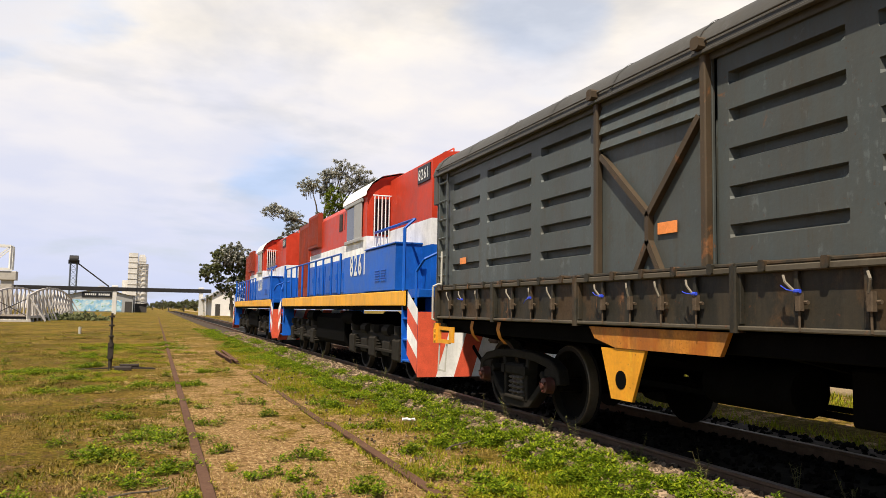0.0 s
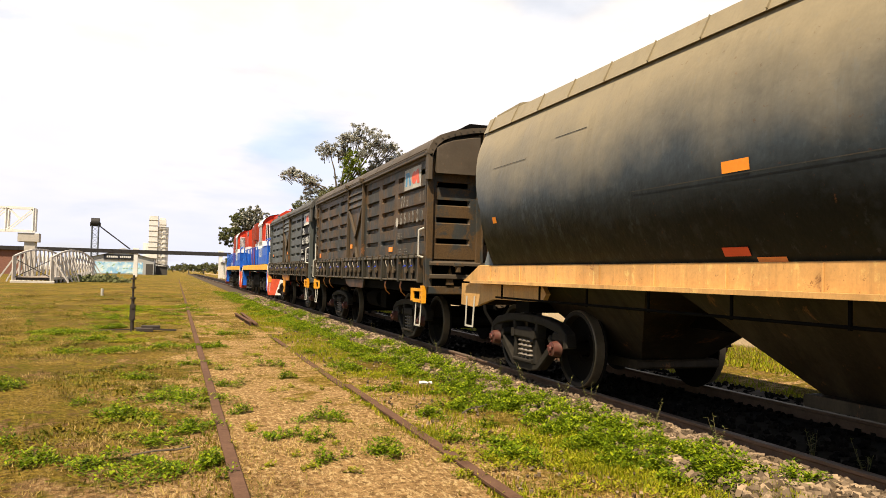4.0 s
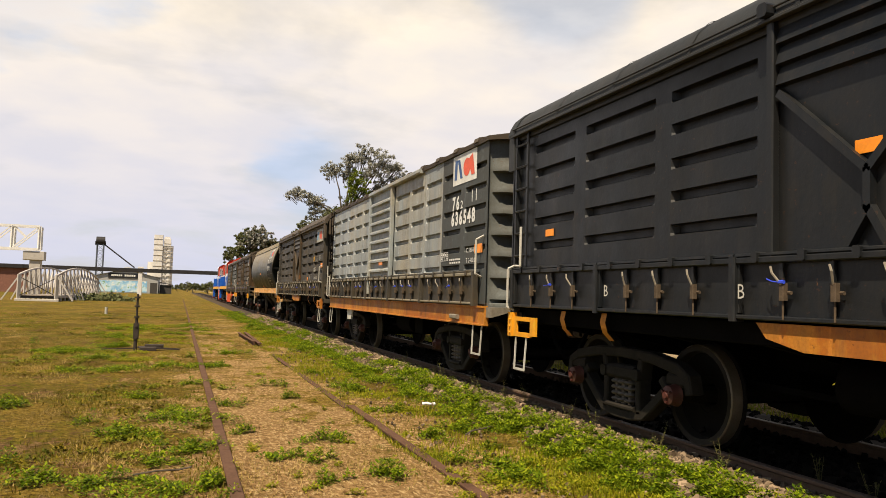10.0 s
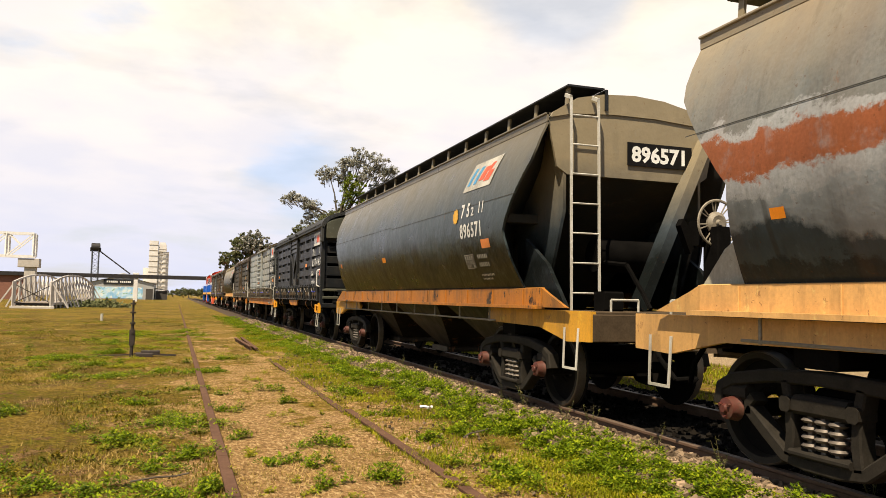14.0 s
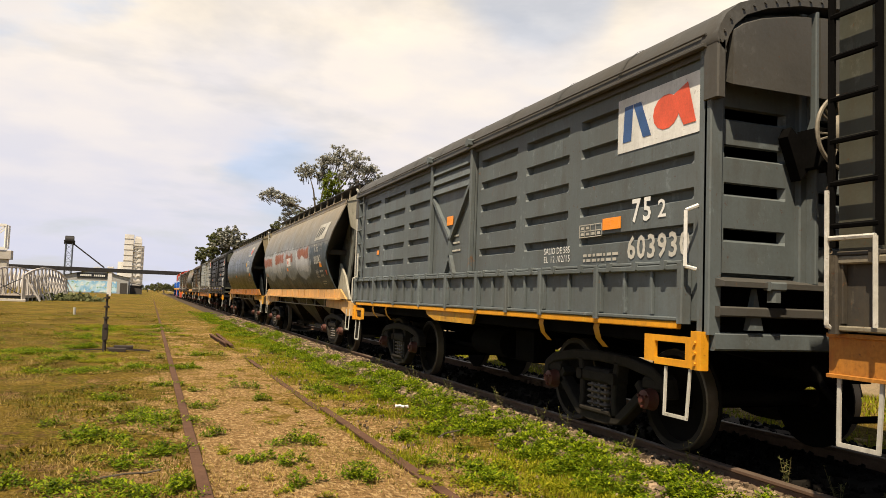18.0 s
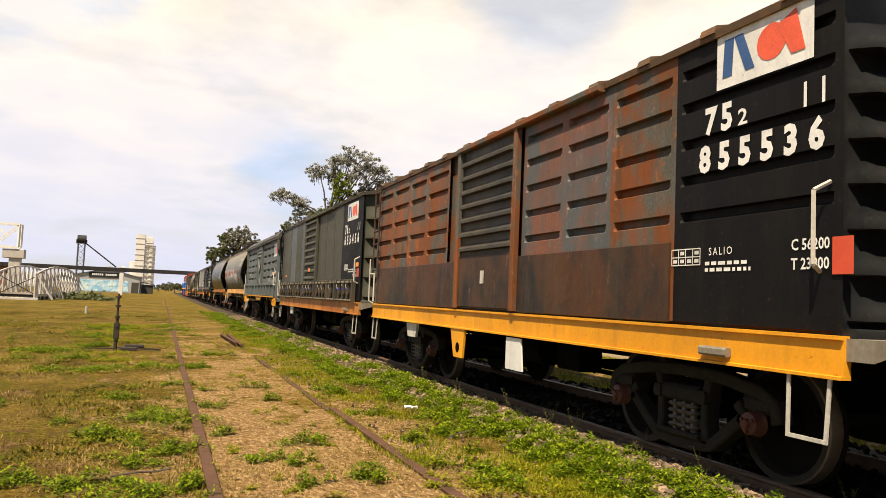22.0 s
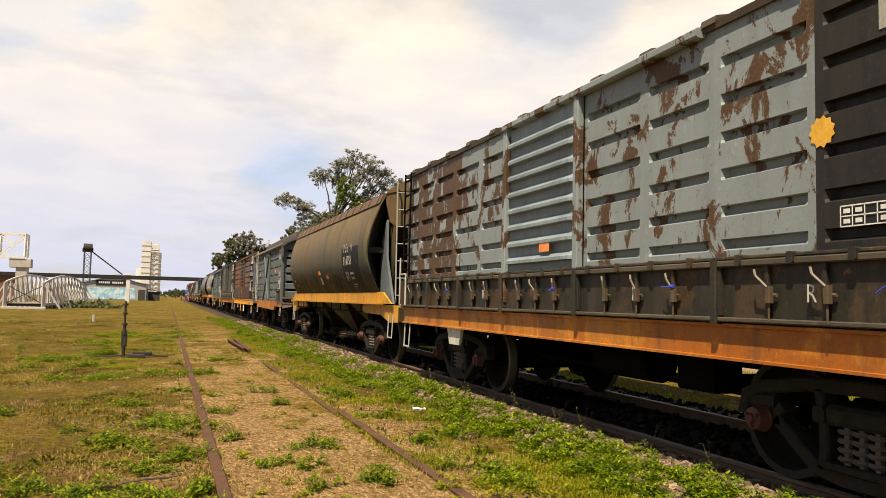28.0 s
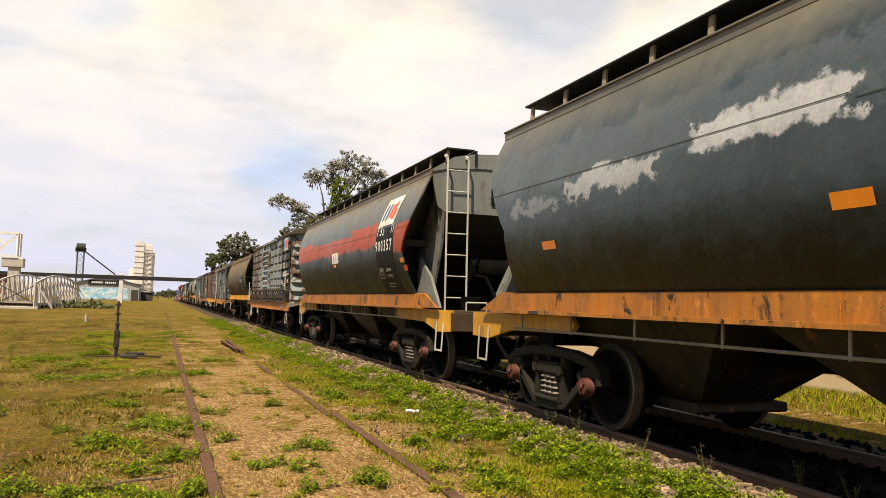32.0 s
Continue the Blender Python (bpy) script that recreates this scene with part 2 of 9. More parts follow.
    if dust:
        settle = n.math("ADD", n.axis(2), n.math("MULTIPLY", n.math("ADD", n.math("MULTIPLY", big, 0.6 + 0.25 * dust_soft), n.math("MULTIPLY", blot, 0.4 - 0.25 * dust_soft)), 1.7 - 0.5 * dust_soft))
        col = n.mix(n.step(settle, dust_z + 0.85 - 0.35 * dust_soft, dust_z + 1.45 - 0.05 * dust_soft, 0.0, dust), col, n.mix(blot, rgb(dust_col, 0.42 + 0.3 * dust_soft), rgb(dust_col)))
    if wash:
        # broad rusty and sooty runs down the sheets
        broad = n.noise(1.0, 5, 0.6, (1.0, 1.5, 0.12), 0.2)
        col = n.mix(n.step(broad, 0.50, 0.64, 0.0, wash), col, n.mix(blot, rgb((0.10, 0.038, 0.012)), rgb((0.17, 0.075, 0.025))))
        col = n.mix(n.step(broad, 0.47, 0.34, 0.0, wash), col, n.mix(blot, rgb((0.026, 0.026, 0.018)), rgb((0.052, 0.050, 0.034))))
    col = n.mix(n.step(fine, 0.40, 0.75, 0.0, dirt * 0.5), col, rgb(grime, 0.7))
    # sharp narrow runs, chips and pale scuffs
    sharp_run = n.math("ADD", n.math("MULTIPLY", n.noise(2.6, 6, 0.64, (1.0, 2.0, 0.10)), 0.65), n.math("MULTIPLY", blot, 0.35))
    col = n.mix(n.step(sharp_run, 0.555, 0.605, 0.0, streak * 0.8), col, n.mix(blot, rgb(grime, 0.35), rgb(grime, 1.0)))
    pale = n.math("ADD", n.math("MULTIPLY", n.noise(3.0, 6, 0.7, (1.0, 1.6, 0.2)), 0.6), n.math("MULTIPLY", n.noise(13, 5, 0.7), 0.4))
    col = n.mix(n.step(pale, 0.565, 0.62, 0.0, min(0.30, streak * 0.9)), col, rgb([min(0.8, c * 2.2 + 0.02) for c in base]))
    chips = n.noise(21, 5, 0.7, (1.0, 0.8, 1.0), 0.3)
    col = n.mix(n.step(chips, 0.645, 0.67, 0.0, 0.35 + 0.6 * min(1.0, rust * 2)), col, n.mix(blot, rgb(RUST, 0.45), rgb(RUST, 1.0)))
    if rust:
        rf = n.noise(3.4, 9, 0.72, (1, 1, 0.75), 0.5)
        edge = 0.70 - 0.26 * rust
        rc = n.mix(fine, rgb(rust_col, 0.7), rgb(RUST_LIGHT))
        col = n.mix(n.step(rf, edge - 0.02, edge + 0.05), col, rc)
        drip = n.noise(3.4, 7, 0.7, (1, 2.2, 0.28), 0.3)
        col = n.mix(n.step(drip, edge + 0.02, edge + 0.14, 0.0, 0.55), col, rgb(rust_col, 0.9))
    n.bump(n.math("ADD", n.math("MULTIPLY", big, 1.6 * dent), n.math("ADD", n.math("MULTIPLY", blot, 0.25), n.math("MULTIPLY", fine, 0.10))), 0.30, 0.03)
    return n.done(col, n.step(n.math("ADD", n.math("MULTIPLY", big, 0.5), n.math("MULTIPLY", blot, 0.5)), 0.3, 0.7, rough - 0.12, rough + 0.18), 0.0, spec)


def plain(name, base, rough=0.6, metal=0.0, var=0.25, scale=6.0, spec=0.4):
    n = Nodes(name)
    a = n.noise(scale, 5, 0.6)
    b = n.noise(scale * 9, 3, 0.6)
    col = n.mix(n.step(n.math("ADD", n.math("MULTIPLY", a, 0.6), n.math("MULTIPLY", b, 0.4)), 0.3, 0.7), rgb(base, 1 - var), rgb(base, 1 + var))
    n.bump(n.math("ADD", a, n.math("MULTIPLY", b, 0.4)), 0.18, 0.01)
    return n.done(col, rough, metal, spec)


def leafy(name, a, b, c, trans=0.25, rough=0.55, field=0.0):
    """Leaves and blades: the colour differs from piece to piece."""
    n = Nodes(name)
    r = n.island()
    col = n.mix(n.step(r, 0.0, 0.55), rgb(a), rgb(b))
    col = n.mix(n.step(r, 0.6, 1.0), col, rgb(c))
    if field:
        # grass fades, dries and greens in patches
        m1 = n.noise(0.55, 6, 0.66, (1, 0.6, 1), 0.5)
        m2 = n.noise(1.6, 6, 0.68, (1, 0.7, 1), 0.4)
        col = n.mix(n.step(m1, 0.49, 0.58, 0.0, field), col, rgb([c0 * 0.42 for c0 in a]))
        col = n.mix(n.step(m2, 0.53, 0.60, 0.0, field), col, rgb((0.075, 0.095, 0.008)))
        col = n.mix(n.step(m2, 0.46, 0.40, 0.0, field), col, rgb((0.44, 0.30, 0.12)))
    n.put(n.bsdf.inputs["Transmission Weight"], 0.0)
    n.put(n.bsdf.inputs["Subsurface Weight"], 0.0)
    m = n.done(col, rough, 0.0, 0.08)
    if trans:
        tr = n.t.nodes.new("ShaderNodeBsdfTranslucent")
        n.put(tr.inputs["Color"], col)
        mx = n.t.nodes.new("ShaderNodeMixShader")
        mx.inputs[0].default_value = trans
        n.t.links.new(n.bsdf.outputs[0], mx.inputs[1])
        n.t.links.new(tr.outputs[0], mx.inputs[2])
        n.t.links.new(mx.outputs[0], n.t.nodes["Material Output"].inputs[0])
    return m


def ground_material():
    n = Nodes("ground_soil")
    x, y = n.axis(0), n.axis(1)
    big = n.noise(0.16, 6, 0.62)
    mid = n.noise(0.9, 7, 0.68, (1, 0.8, 1))
    spot = n.noise(5.0, 6, 0.7)
    fine = n.noise(17, 6, 0.72)
    grit = n.noise(60, 3, 0.6)
    straw = n.noise(34, 4, 0.65, (1.0, 0.35, 1.0), 0.6)
    soil = n.mix(n.step(fine, 0.38, 0.62), rgb((0.145, 0.079, 0.030)), rgb((0.43, 0.262, 0.115)))
    soil = n.mix(n.step(straw, 0.53, 0.60, 0, 0.85), soil, rgb((0.56, 0.39, 0.19)))
    soil = n.mix(n.step(grit, 0.62, 0.70, 0, 0.5), soil, rgb((0.06, 0.034, 0.016)))
    brown = n.mix(n.step(fine, 0.38, 0.62), rgb((0.060, 0.031, 0.013)), rgb((0.190, 0.105, 0.046)))
    dry = n.mix(n.step(fine, 0.38, 0.62), rgb((0.080, 0.050, 0.008)), rgb((0.26, 0.170, 0.034)))
    dry = n.mix(n.step(straw, 0.56, 0.64, 0, 0.7), dry, rgb((0.34, 0.24, 0.075)))
    green = n.mix(n.step(fine, 0.38, 0.62), rgb((0.052, 0.053, 0.004)), rgb((0.155, 0.132, 0.011)))
    turf = n.mix(n.step(n.math("ADD", n.math("MULTIPLY", mid, 0.6), n.math("MULTIPLY", big, 0.4)), 0.47, 0.54), dry, green)
    turf = n.mix(n.step(n.noise(0.45, 6, 0.66, (1, 0.6, 1), 0.5), 0.50, 0.60, 0.0, 0.6), turf, n.mix(fine, rgb((0.050, 0.036, 0.006)), rgb((0.110, 0.075, 0.015))))
    turf = n.mix(n.step(n.math("ADD", n.math("MULTIPLY", mid, 0.5), n.math("MULTIPLY", spot, 0.5)), 0.515, 0.565, 0.0, 0.85), turf, brown)
    # bare soil along the old siding, in worn spots and towards the near end of the field
    band = n.math("SUBTRACT", 1.0, n.step(n.math("ABSOLUTE", n.math("SUBTRACT", x, 1.35)), 0.5, 1.9))
    near = n.step(y, 11.0, 4.0)
    bare = n.math("ADD", n.math("MULTIPLY", band, n.step(y, 48.0, 9.0)), n.math("MULTIPLY", near, 0.75))
    worn = n.step(n.math("ADD", n.math("ADD", n.math("MULTIPLY", mid, 1.2), n.math("MULTIPLY", spot, 0.80)), n.math("MULTIPLY", bare, 0.24)), 1.10, 1.20)
    col = n.mix(worn, turf, n.mix(n.step(n.math("ADD", n.math("MULTIPLY", x, 0.18), n.math("MULTIPLY", mid, 1.1)), 0.35, 0.68), brown, soil))
    path = n.math("MULTIPLY", n.step(x, 11.2, 11.8), n.step(x, 14.6, 14.0))
    col = n.mix(n.math("MULTIPLY", path, 0.85), col, rgb((0.36, 0.27, 0.17)))
    n.bump(n.math("ADD", n.math("ADD", fine, n.math("MULTIPLY", spot, 1.5)), n.math("MULTIPLY", n.math("ADD", grit, straw), 0.5)), 1.0, 0.05)
    return n.done(col, 0.97, 0.0, 0.05)


def mural_material():
    n = Nodes("mural_paint")
    a = n.noise(0.55, 3, 0.5)
    b = n.noise(1.3, 4, 0.6)
    col = n.mix(n.step(a, 0.40, 0.56), rgb((0.20, 0.42, 0.62)), rgb((0.45, 0.62, 0.70)))
    col = n.mix(n.step(b, 0.55, 0.60), col, rgb((0.62, 0.66, 0.62)))
    col = n.mix(n.step(n.noise(0.9, 4, 0.6, (1, 1, 2)), 0.58, 0.63), col, rgb((0.16, 0.30, 0.14)))
    return n.done(col, 0.85, 0.0, 0.2)


M = {}
GREY = (0.115, 0.122, 0.118)


def make_materials():
    M["ground"] = ground_material()
    M["grey_a"] = paint("grey_paint", (0.064, 0.078, 0.079), rust=0.15, dirt=0.35, streak=0.4, rough=0.48, spec=0.32)
    M["grey_blue"] = paint("slate_grey_paint", (0.106, 0.128, 0.135), rust=0.14, dirt=0.3, streak=0.3)
    M["grey_brown"] = paint("brown_grey_paint", (0.030, 0.035, 0.036), rust=0.20, dirt=0.3, streak=0.45, rust_col=(0.15, 0.066, 0.024), patch=(0.080, 0.046, 0.020), patch_amount=0.56, patch_scale=2.3, sharp=0.035)
    M["olive_brown"] = paint("olive_grey_paint", (0.068, 0.056, 0.038), patch=(0.026, 0.031, 0.035), patch_amount=0.5, patch_scale=1.2, sharp=0.12, rust=0.2, dirt=0.7, streak=0.65)
    M["silver"] = paint("faded_slate_grey_paint", (0.270, 0.305, 0.315), rust=0.12, dirt=0.35, streak=0.4, patch=(0.34, 0.315, 0.245), patch_amount=0.42, patch_scale=0.9, sharp=0.10, rough=0.45, spec=0.35)
    M["flaking"] = paint("flaking_pale_grey_paint", (0.225, 0.265, 0.275), rust=0.06, dirt=0.16, streak=0.15, patch=(0.080, 0.042, 0.020), patch_amount=0.54, patch_scale=2.6, sharp=0.010, sheet_flake=0.15, vary=0.15)
    M["pale_blue"] = paint("pale_blue_grey_paint", (0.21, 0.26, 0.28), rust=0.08, dirt=0.2, streak=0.25, sheets=0.0)
    M["sill_brown"] = paint("rust_stained_orange_sill_paint", (0.37, 0.140, 0.022), rust=0.34, dirt=0.5, streak=0.6, patch=(0.022, 0.013, 0.008), patch_amount=0.16, patch_scale=2.4, sharp=0.02, sheets=0.12)
    M["peeling"] = paint("peeling_grey_end_paint", (0.15, 0.162, 0.15), rust=0.10, dirt=0.3, streak=0.35, sheets=0.0, patch=(0.035, 0.034, 0.028), patch_amount=0.30, patch_scale=3.2, sharp=0.012)
    # slope sheets and end ribs carry their shade in this colour; seams use it too
    M["slope"] = paint("shaded_slope_and_seam_paint", (0.030, 0.031, 0.028), rust=0.15, dirt=0.4, streak=0.4, sheets=0.0)
    M["platform"] = plain("brown_platform_plate", (0.060, 0.042, 0.026), 0.85, 0.0, 0.4, 5.0, 0.1)
    M["sill_cream"] = paint("faded_cream_sill_paint", (0.60, 0.34, 0.125), rust=0.20, dirt=0.35, streak=0.3)
    M["dark"] = paint("dark_grey_paint", (0.007, 0.009, 0.011), rust=0.03, dirt=0.12, streak=0.14, rough=0.45, spec=0.32)
    M["black"] = paint("black_panel_paint", (0.0042, 0.0042, 0.0046), rust=0.0, dirt=0.05, streak=0.08, sheets=0.0, spec=0.12)
    M["olive"] = paint("olive_green_grey_paint", (0.056, 0.060, 0.045), rust=0.12, dirt=0.45, streak=0.45)
    M["rusty"] = paint("rust_bleeding_paint", (0.215, 0.066, 0.021), rust=0.30, dirt=0.25, streak=0.5, rust_col=(0.26, 0.085, 0.022), patch=(0.095, 0.095, 0.082), patch_amount=0.50, patch_scale=1.6, sharp=0.06, sheets=0.3, spec=0.12)
    M["grey_red"] = paint("slate_paint_over_red_lead", (0.085, 0.095, 0.100), rust=0.14, dirt=0.3, streak=0.35, patch=(0.20, 0.075, 0.045), patch_amount=0.36, patch_scale=0.9, sharp=0.07)
    M["panel_grey"] = paint("number_panel_grey_paint", (0.058, 0.067, 0.068), rust=0.10, dirt=0.35, streak=0.3)
    M["dull_end"] = paint("dull_grey_end_paint", (0.105, 0.115, 0.110), rust=0.12, dirt=0.5, streak=0.5, sheets=0.0)
    M["flap_edge"] = paint("worn_flap_edge_paint", (0.21, 0.185, 0.135), rust=0.35, dirt=0.6, streak=0.2, sheets=0.0)
    M["flap_edge_dark"] = paint("grimy_flap_edge_paint", (0.075, 0.064, 0.047), rust=0.35, dirt=0.6, streak=0.2, sheets=0.0)
    M["panel_worn"] = paint("number_panel_dark_paint", (0.014, 0.015, 0.016), rust=0.12, dirt=0.3, streak=0.3)
    M["rim"] = plain("wheel_rim_steel", (0.022, 0.018, 0.013), 0.65, 0.1, 0.3, 9.0, 0.2)
    M["rust_low"] = paint("brown_primer", (0.072, 0.029, 0.013), rust=0.2, dirt=0.3, streak=0.45, patch=(0.014, 0.013, 0.012), patch_amount=0.5, patch_scale=1.2, sharp=0.08)
    red, ash, pale, ruddy = (0.34, 0.062, 0.026), (0.25, 0.245, 0.225), (0.46, 0.47, 0.48), (0.27, 0.085, 0.036)
    # full-length dark low bands put the shade of the barrel's underside into the colour
    hop = dict(sheets=0.0, dirt=0.12, spec=0.11, grime=(0.016, 0.016, 0.013), dust_soft=1.0)
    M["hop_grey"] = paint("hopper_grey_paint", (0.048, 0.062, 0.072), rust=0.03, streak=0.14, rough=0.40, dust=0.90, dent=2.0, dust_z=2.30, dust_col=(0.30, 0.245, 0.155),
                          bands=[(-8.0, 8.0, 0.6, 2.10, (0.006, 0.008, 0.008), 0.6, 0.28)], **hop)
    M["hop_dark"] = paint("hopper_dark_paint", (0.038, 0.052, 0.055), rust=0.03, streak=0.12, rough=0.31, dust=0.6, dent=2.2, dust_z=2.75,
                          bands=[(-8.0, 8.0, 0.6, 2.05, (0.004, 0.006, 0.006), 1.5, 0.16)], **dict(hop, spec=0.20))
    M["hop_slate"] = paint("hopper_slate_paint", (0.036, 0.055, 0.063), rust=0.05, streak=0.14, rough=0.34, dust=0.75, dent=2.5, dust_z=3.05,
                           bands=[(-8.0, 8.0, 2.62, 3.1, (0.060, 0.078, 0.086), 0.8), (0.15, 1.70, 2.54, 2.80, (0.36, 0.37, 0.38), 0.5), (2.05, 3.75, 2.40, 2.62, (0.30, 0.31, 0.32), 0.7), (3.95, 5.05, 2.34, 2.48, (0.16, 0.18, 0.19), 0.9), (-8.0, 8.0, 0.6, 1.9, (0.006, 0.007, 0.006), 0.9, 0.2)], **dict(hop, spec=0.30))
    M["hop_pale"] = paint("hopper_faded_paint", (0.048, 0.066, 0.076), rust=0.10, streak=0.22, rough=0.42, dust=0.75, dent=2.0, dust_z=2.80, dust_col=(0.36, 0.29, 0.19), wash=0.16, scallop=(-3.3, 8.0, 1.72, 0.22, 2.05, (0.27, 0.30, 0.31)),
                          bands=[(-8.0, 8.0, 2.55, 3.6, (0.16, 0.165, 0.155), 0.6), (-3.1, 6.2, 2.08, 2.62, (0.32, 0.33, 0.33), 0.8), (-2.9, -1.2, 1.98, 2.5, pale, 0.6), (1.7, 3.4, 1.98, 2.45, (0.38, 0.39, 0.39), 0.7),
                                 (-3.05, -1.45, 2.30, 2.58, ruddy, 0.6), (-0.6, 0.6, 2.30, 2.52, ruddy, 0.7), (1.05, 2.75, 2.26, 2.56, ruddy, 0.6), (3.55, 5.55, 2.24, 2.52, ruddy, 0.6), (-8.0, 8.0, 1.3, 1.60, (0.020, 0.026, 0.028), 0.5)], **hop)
    # dark base, paler full-length fields higher up: the barrel's shading, put into the colour
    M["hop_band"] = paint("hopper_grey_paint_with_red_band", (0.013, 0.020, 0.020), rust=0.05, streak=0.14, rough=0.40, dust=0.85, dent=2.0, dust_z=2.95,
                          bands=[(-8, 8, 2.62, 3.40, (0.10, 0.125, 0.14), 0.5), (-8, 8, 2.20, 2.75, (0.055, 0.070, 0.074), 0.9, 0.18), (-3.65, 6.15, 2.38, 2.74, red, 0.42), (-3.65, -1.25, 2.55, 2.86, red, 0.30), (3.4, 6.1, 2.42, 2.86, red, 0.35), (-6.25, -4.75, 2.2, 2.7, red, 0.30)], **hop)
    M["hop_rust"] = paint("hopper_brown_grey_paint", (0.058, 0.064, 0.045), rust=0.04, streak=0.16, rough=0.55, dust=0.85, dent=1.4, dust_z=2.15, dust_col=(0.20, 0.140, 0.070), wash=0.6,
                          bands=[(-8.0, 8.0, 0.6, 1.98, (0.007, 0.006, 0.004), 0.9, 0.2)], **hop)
    M["hop_end"] = paint("grey_end_paint", (0.165, 0.180, 0.170), rust=0.14, dirt=0.40, streak=0.45)
    M["hop_end_cream"] = paint("cream_grey_end_paint", (0.37, 0.355, 0.29), rust=0.14, dirt=0.35, streak=0.45)
    M["gusset_grey"] = paint("blue_grey_gusset_paint", (0.125, 0.155, 0.170), rust=0.14, dirt=0.4, streak=0.4, sheets=0.0)
    M["primer_red"] = paint("red_primer", (0.30, 0.060, 0.026), rust=0.05, dirt=0.25, streak=0.25)
    M["orange"] = paint("orange_sill_paint", (0.42, 0.130, 0.018), sheets=0.3, rust=0.22, dirt=0.5, streak=0.45, patch=(0.50, 0.19, 0.025), patch_amount=0.55, patch_scale=1.0)
    M["yellow"] = paint("yellow_sill_paint", (0.56, 0.275, 0.030), rust=0.26, dirt=0.4, streak=0.4)
    M["yellow_new"] = paint("bright_yellow_paint", (0.74, 0.32, 0.022), rust=0.10, dirt=0.25, streak=0.2)
    M["marker"] = plain("orange_reflective_sheet", (0.86, 0.27, 0.02), 0.45, 0.0, 0.12)
    M["marker_red"] = plain("red_reflective_sheet", (0.55, 0.07, 0.03), 0.45, 0.0, 0.12)
    M["marker_faded"] = plain("faded_orange_sheet", (0.75, 0.24, 0.06), 0.55, 0.0, 0.2)
    M["white"] = paint("white_stencil_paint", (0.72, 0.73, 0.71), rust=0.0, dirt=0.25, streak=0.2)
    M["white_worn"] = paint("worn_white_paint", (0.50, 0.49, 0.44), rust=0.14, dirt=0.4, streak=0.35)
    M["white_faded"] = paint("faded_stencil_paint", (0.25, 0.24, 0.205), rust=0.10, dirt=0.5, streak=0.4, patch=(0.06, 0.05, 0.038), patch_amount=0.55, patch_scale=6.0, sharp=0.04)
    M["logo_blue"] = plain("logo_blue_paint", (0.030, 0.085, 0.22), 0.55)
    M["logo_cyan"] = plain("logo_faded_blue_paint", (0.05, 0.24, 0.42), 0.6)
    M["logo_red"] = plain("logo_red_paint", (0.66, 0.095, 0.045), 0.55)
    M["gold"] = plain("gold_paint", (0.62, 0.33, 0.04), 0.6)
    M["steel"] = plain("dark_cast_steel", (0.020, 0.017, 0.013), 0.8, 0.0, 0.45, 9.0, 0.12)
    M["coupler"] = plain("rusty_coupler_iron", (0.095, 0.070, 0.048), 0.8, 0.0, 0.45, 9.0, 0.1)
    # grime taken down to near black: the underside's shade is in this colour
    M["under"] = plain("grimy_shaded_underframe", (0.0040, 0.0037, 0.0034), 0.95, 0.0, 0.5, 5.0, 0.04)
    M["chute"] = paint("chute_brown_paint", (0.012, 0.0075, 0.004), rust=0.3, dirt=0.5, streak=0.5)
    M["wheel"] = plain("wheel_steel", (0.008, 0.0066, 0.0055), 0.8, 0.0, 0.35, 7.0, 0.06)
    M["tread"] = plain("worn_tread_steel", (0.16, 0.13, 0.095), 0.5, 0.5, 0.2, 7.0, 0.2)
    M["cap"] = paint("bearing_cap_paint", (0.085, 0.020, 0.015), rust=0.25, dirt=0.6)
    M["spring"] = plain("spring_steel", (0.13, 0.11, 0.09), 0.5, 0.4, 0.3, 9.0)
    M["cable_blue"] = plain("blue_cord", (0.03, 0.07, 0.60), 0.5)
    M["door_iron"] = paint("brown_door_iron", (0.060, 0.042, 0.026), rust=0.3, dirt=0.4, streak=0.4, sheets=0.0)
    M["flap_grime"] = paint("grimy_flap_paint", (0.021, 0.021, 0.017), rust=0.26, dirt=0.7, streak=0.5, patch=(0.055, 0.034, 0.018), patch_amount=0.4, patch_scale=2.0)
    M["handle"] = plain("worn_pale_steel", (0.20, 0.175, 0.135), 0.6, 0.1, 0.35, 20.0)
    M["latch"] = plain("rusty_latch_iron", (0.085, 0.062, 0.042), 0.75, 0.0, 0.4, 20.0, 0.15)
    M["roof_grey"] = paint("grey_roof_paint", (0.070, 0.069, 0.064), rust=0.08, dirt=0.5, streak=0.2)
    M["roof_brown"] = paint("brown_roof_paint", (0.075, 0.058, 0.042), rust=0.25, dirt=0.5, streak=0.2)
    M["roof_dark"] = paint("dark_roof_paint", (0.026, 0.029, 0.031), rust=0.03, dirt=0.4, streak=0.2)
    M["deck_paint"] = paint("streaked_roof_deck_paint", (0.105, 0.098, 0.085), rust=0.12, dirt=0.4, streak=0.2, sheets=0.35, patch=(0.12, 0.062, 0.030), patch_amount=0.5, patch_scale=0.9, sharp=0.08)
    M["roof_rust"] = paint("rusty_roof_paint", (0.12, 0.075, 0.042), rust=0.55, dirt=0.4, streak=0.2)
    M["loco_red"] = paint("locomotive_red_paint", (0.52, 0.045, 0.020), rust=0.0, dirt=0.12, streak=0.12, sheets=0.0, spec=0.15, rough=0.4)
    M["loco_dull"] = paint("locomotive_dull_red_paint", (0.25, 0.040, 0.022), rust=0.10, dirt=0.25, streak=0.25, sheets=0.0, spec=0.12)
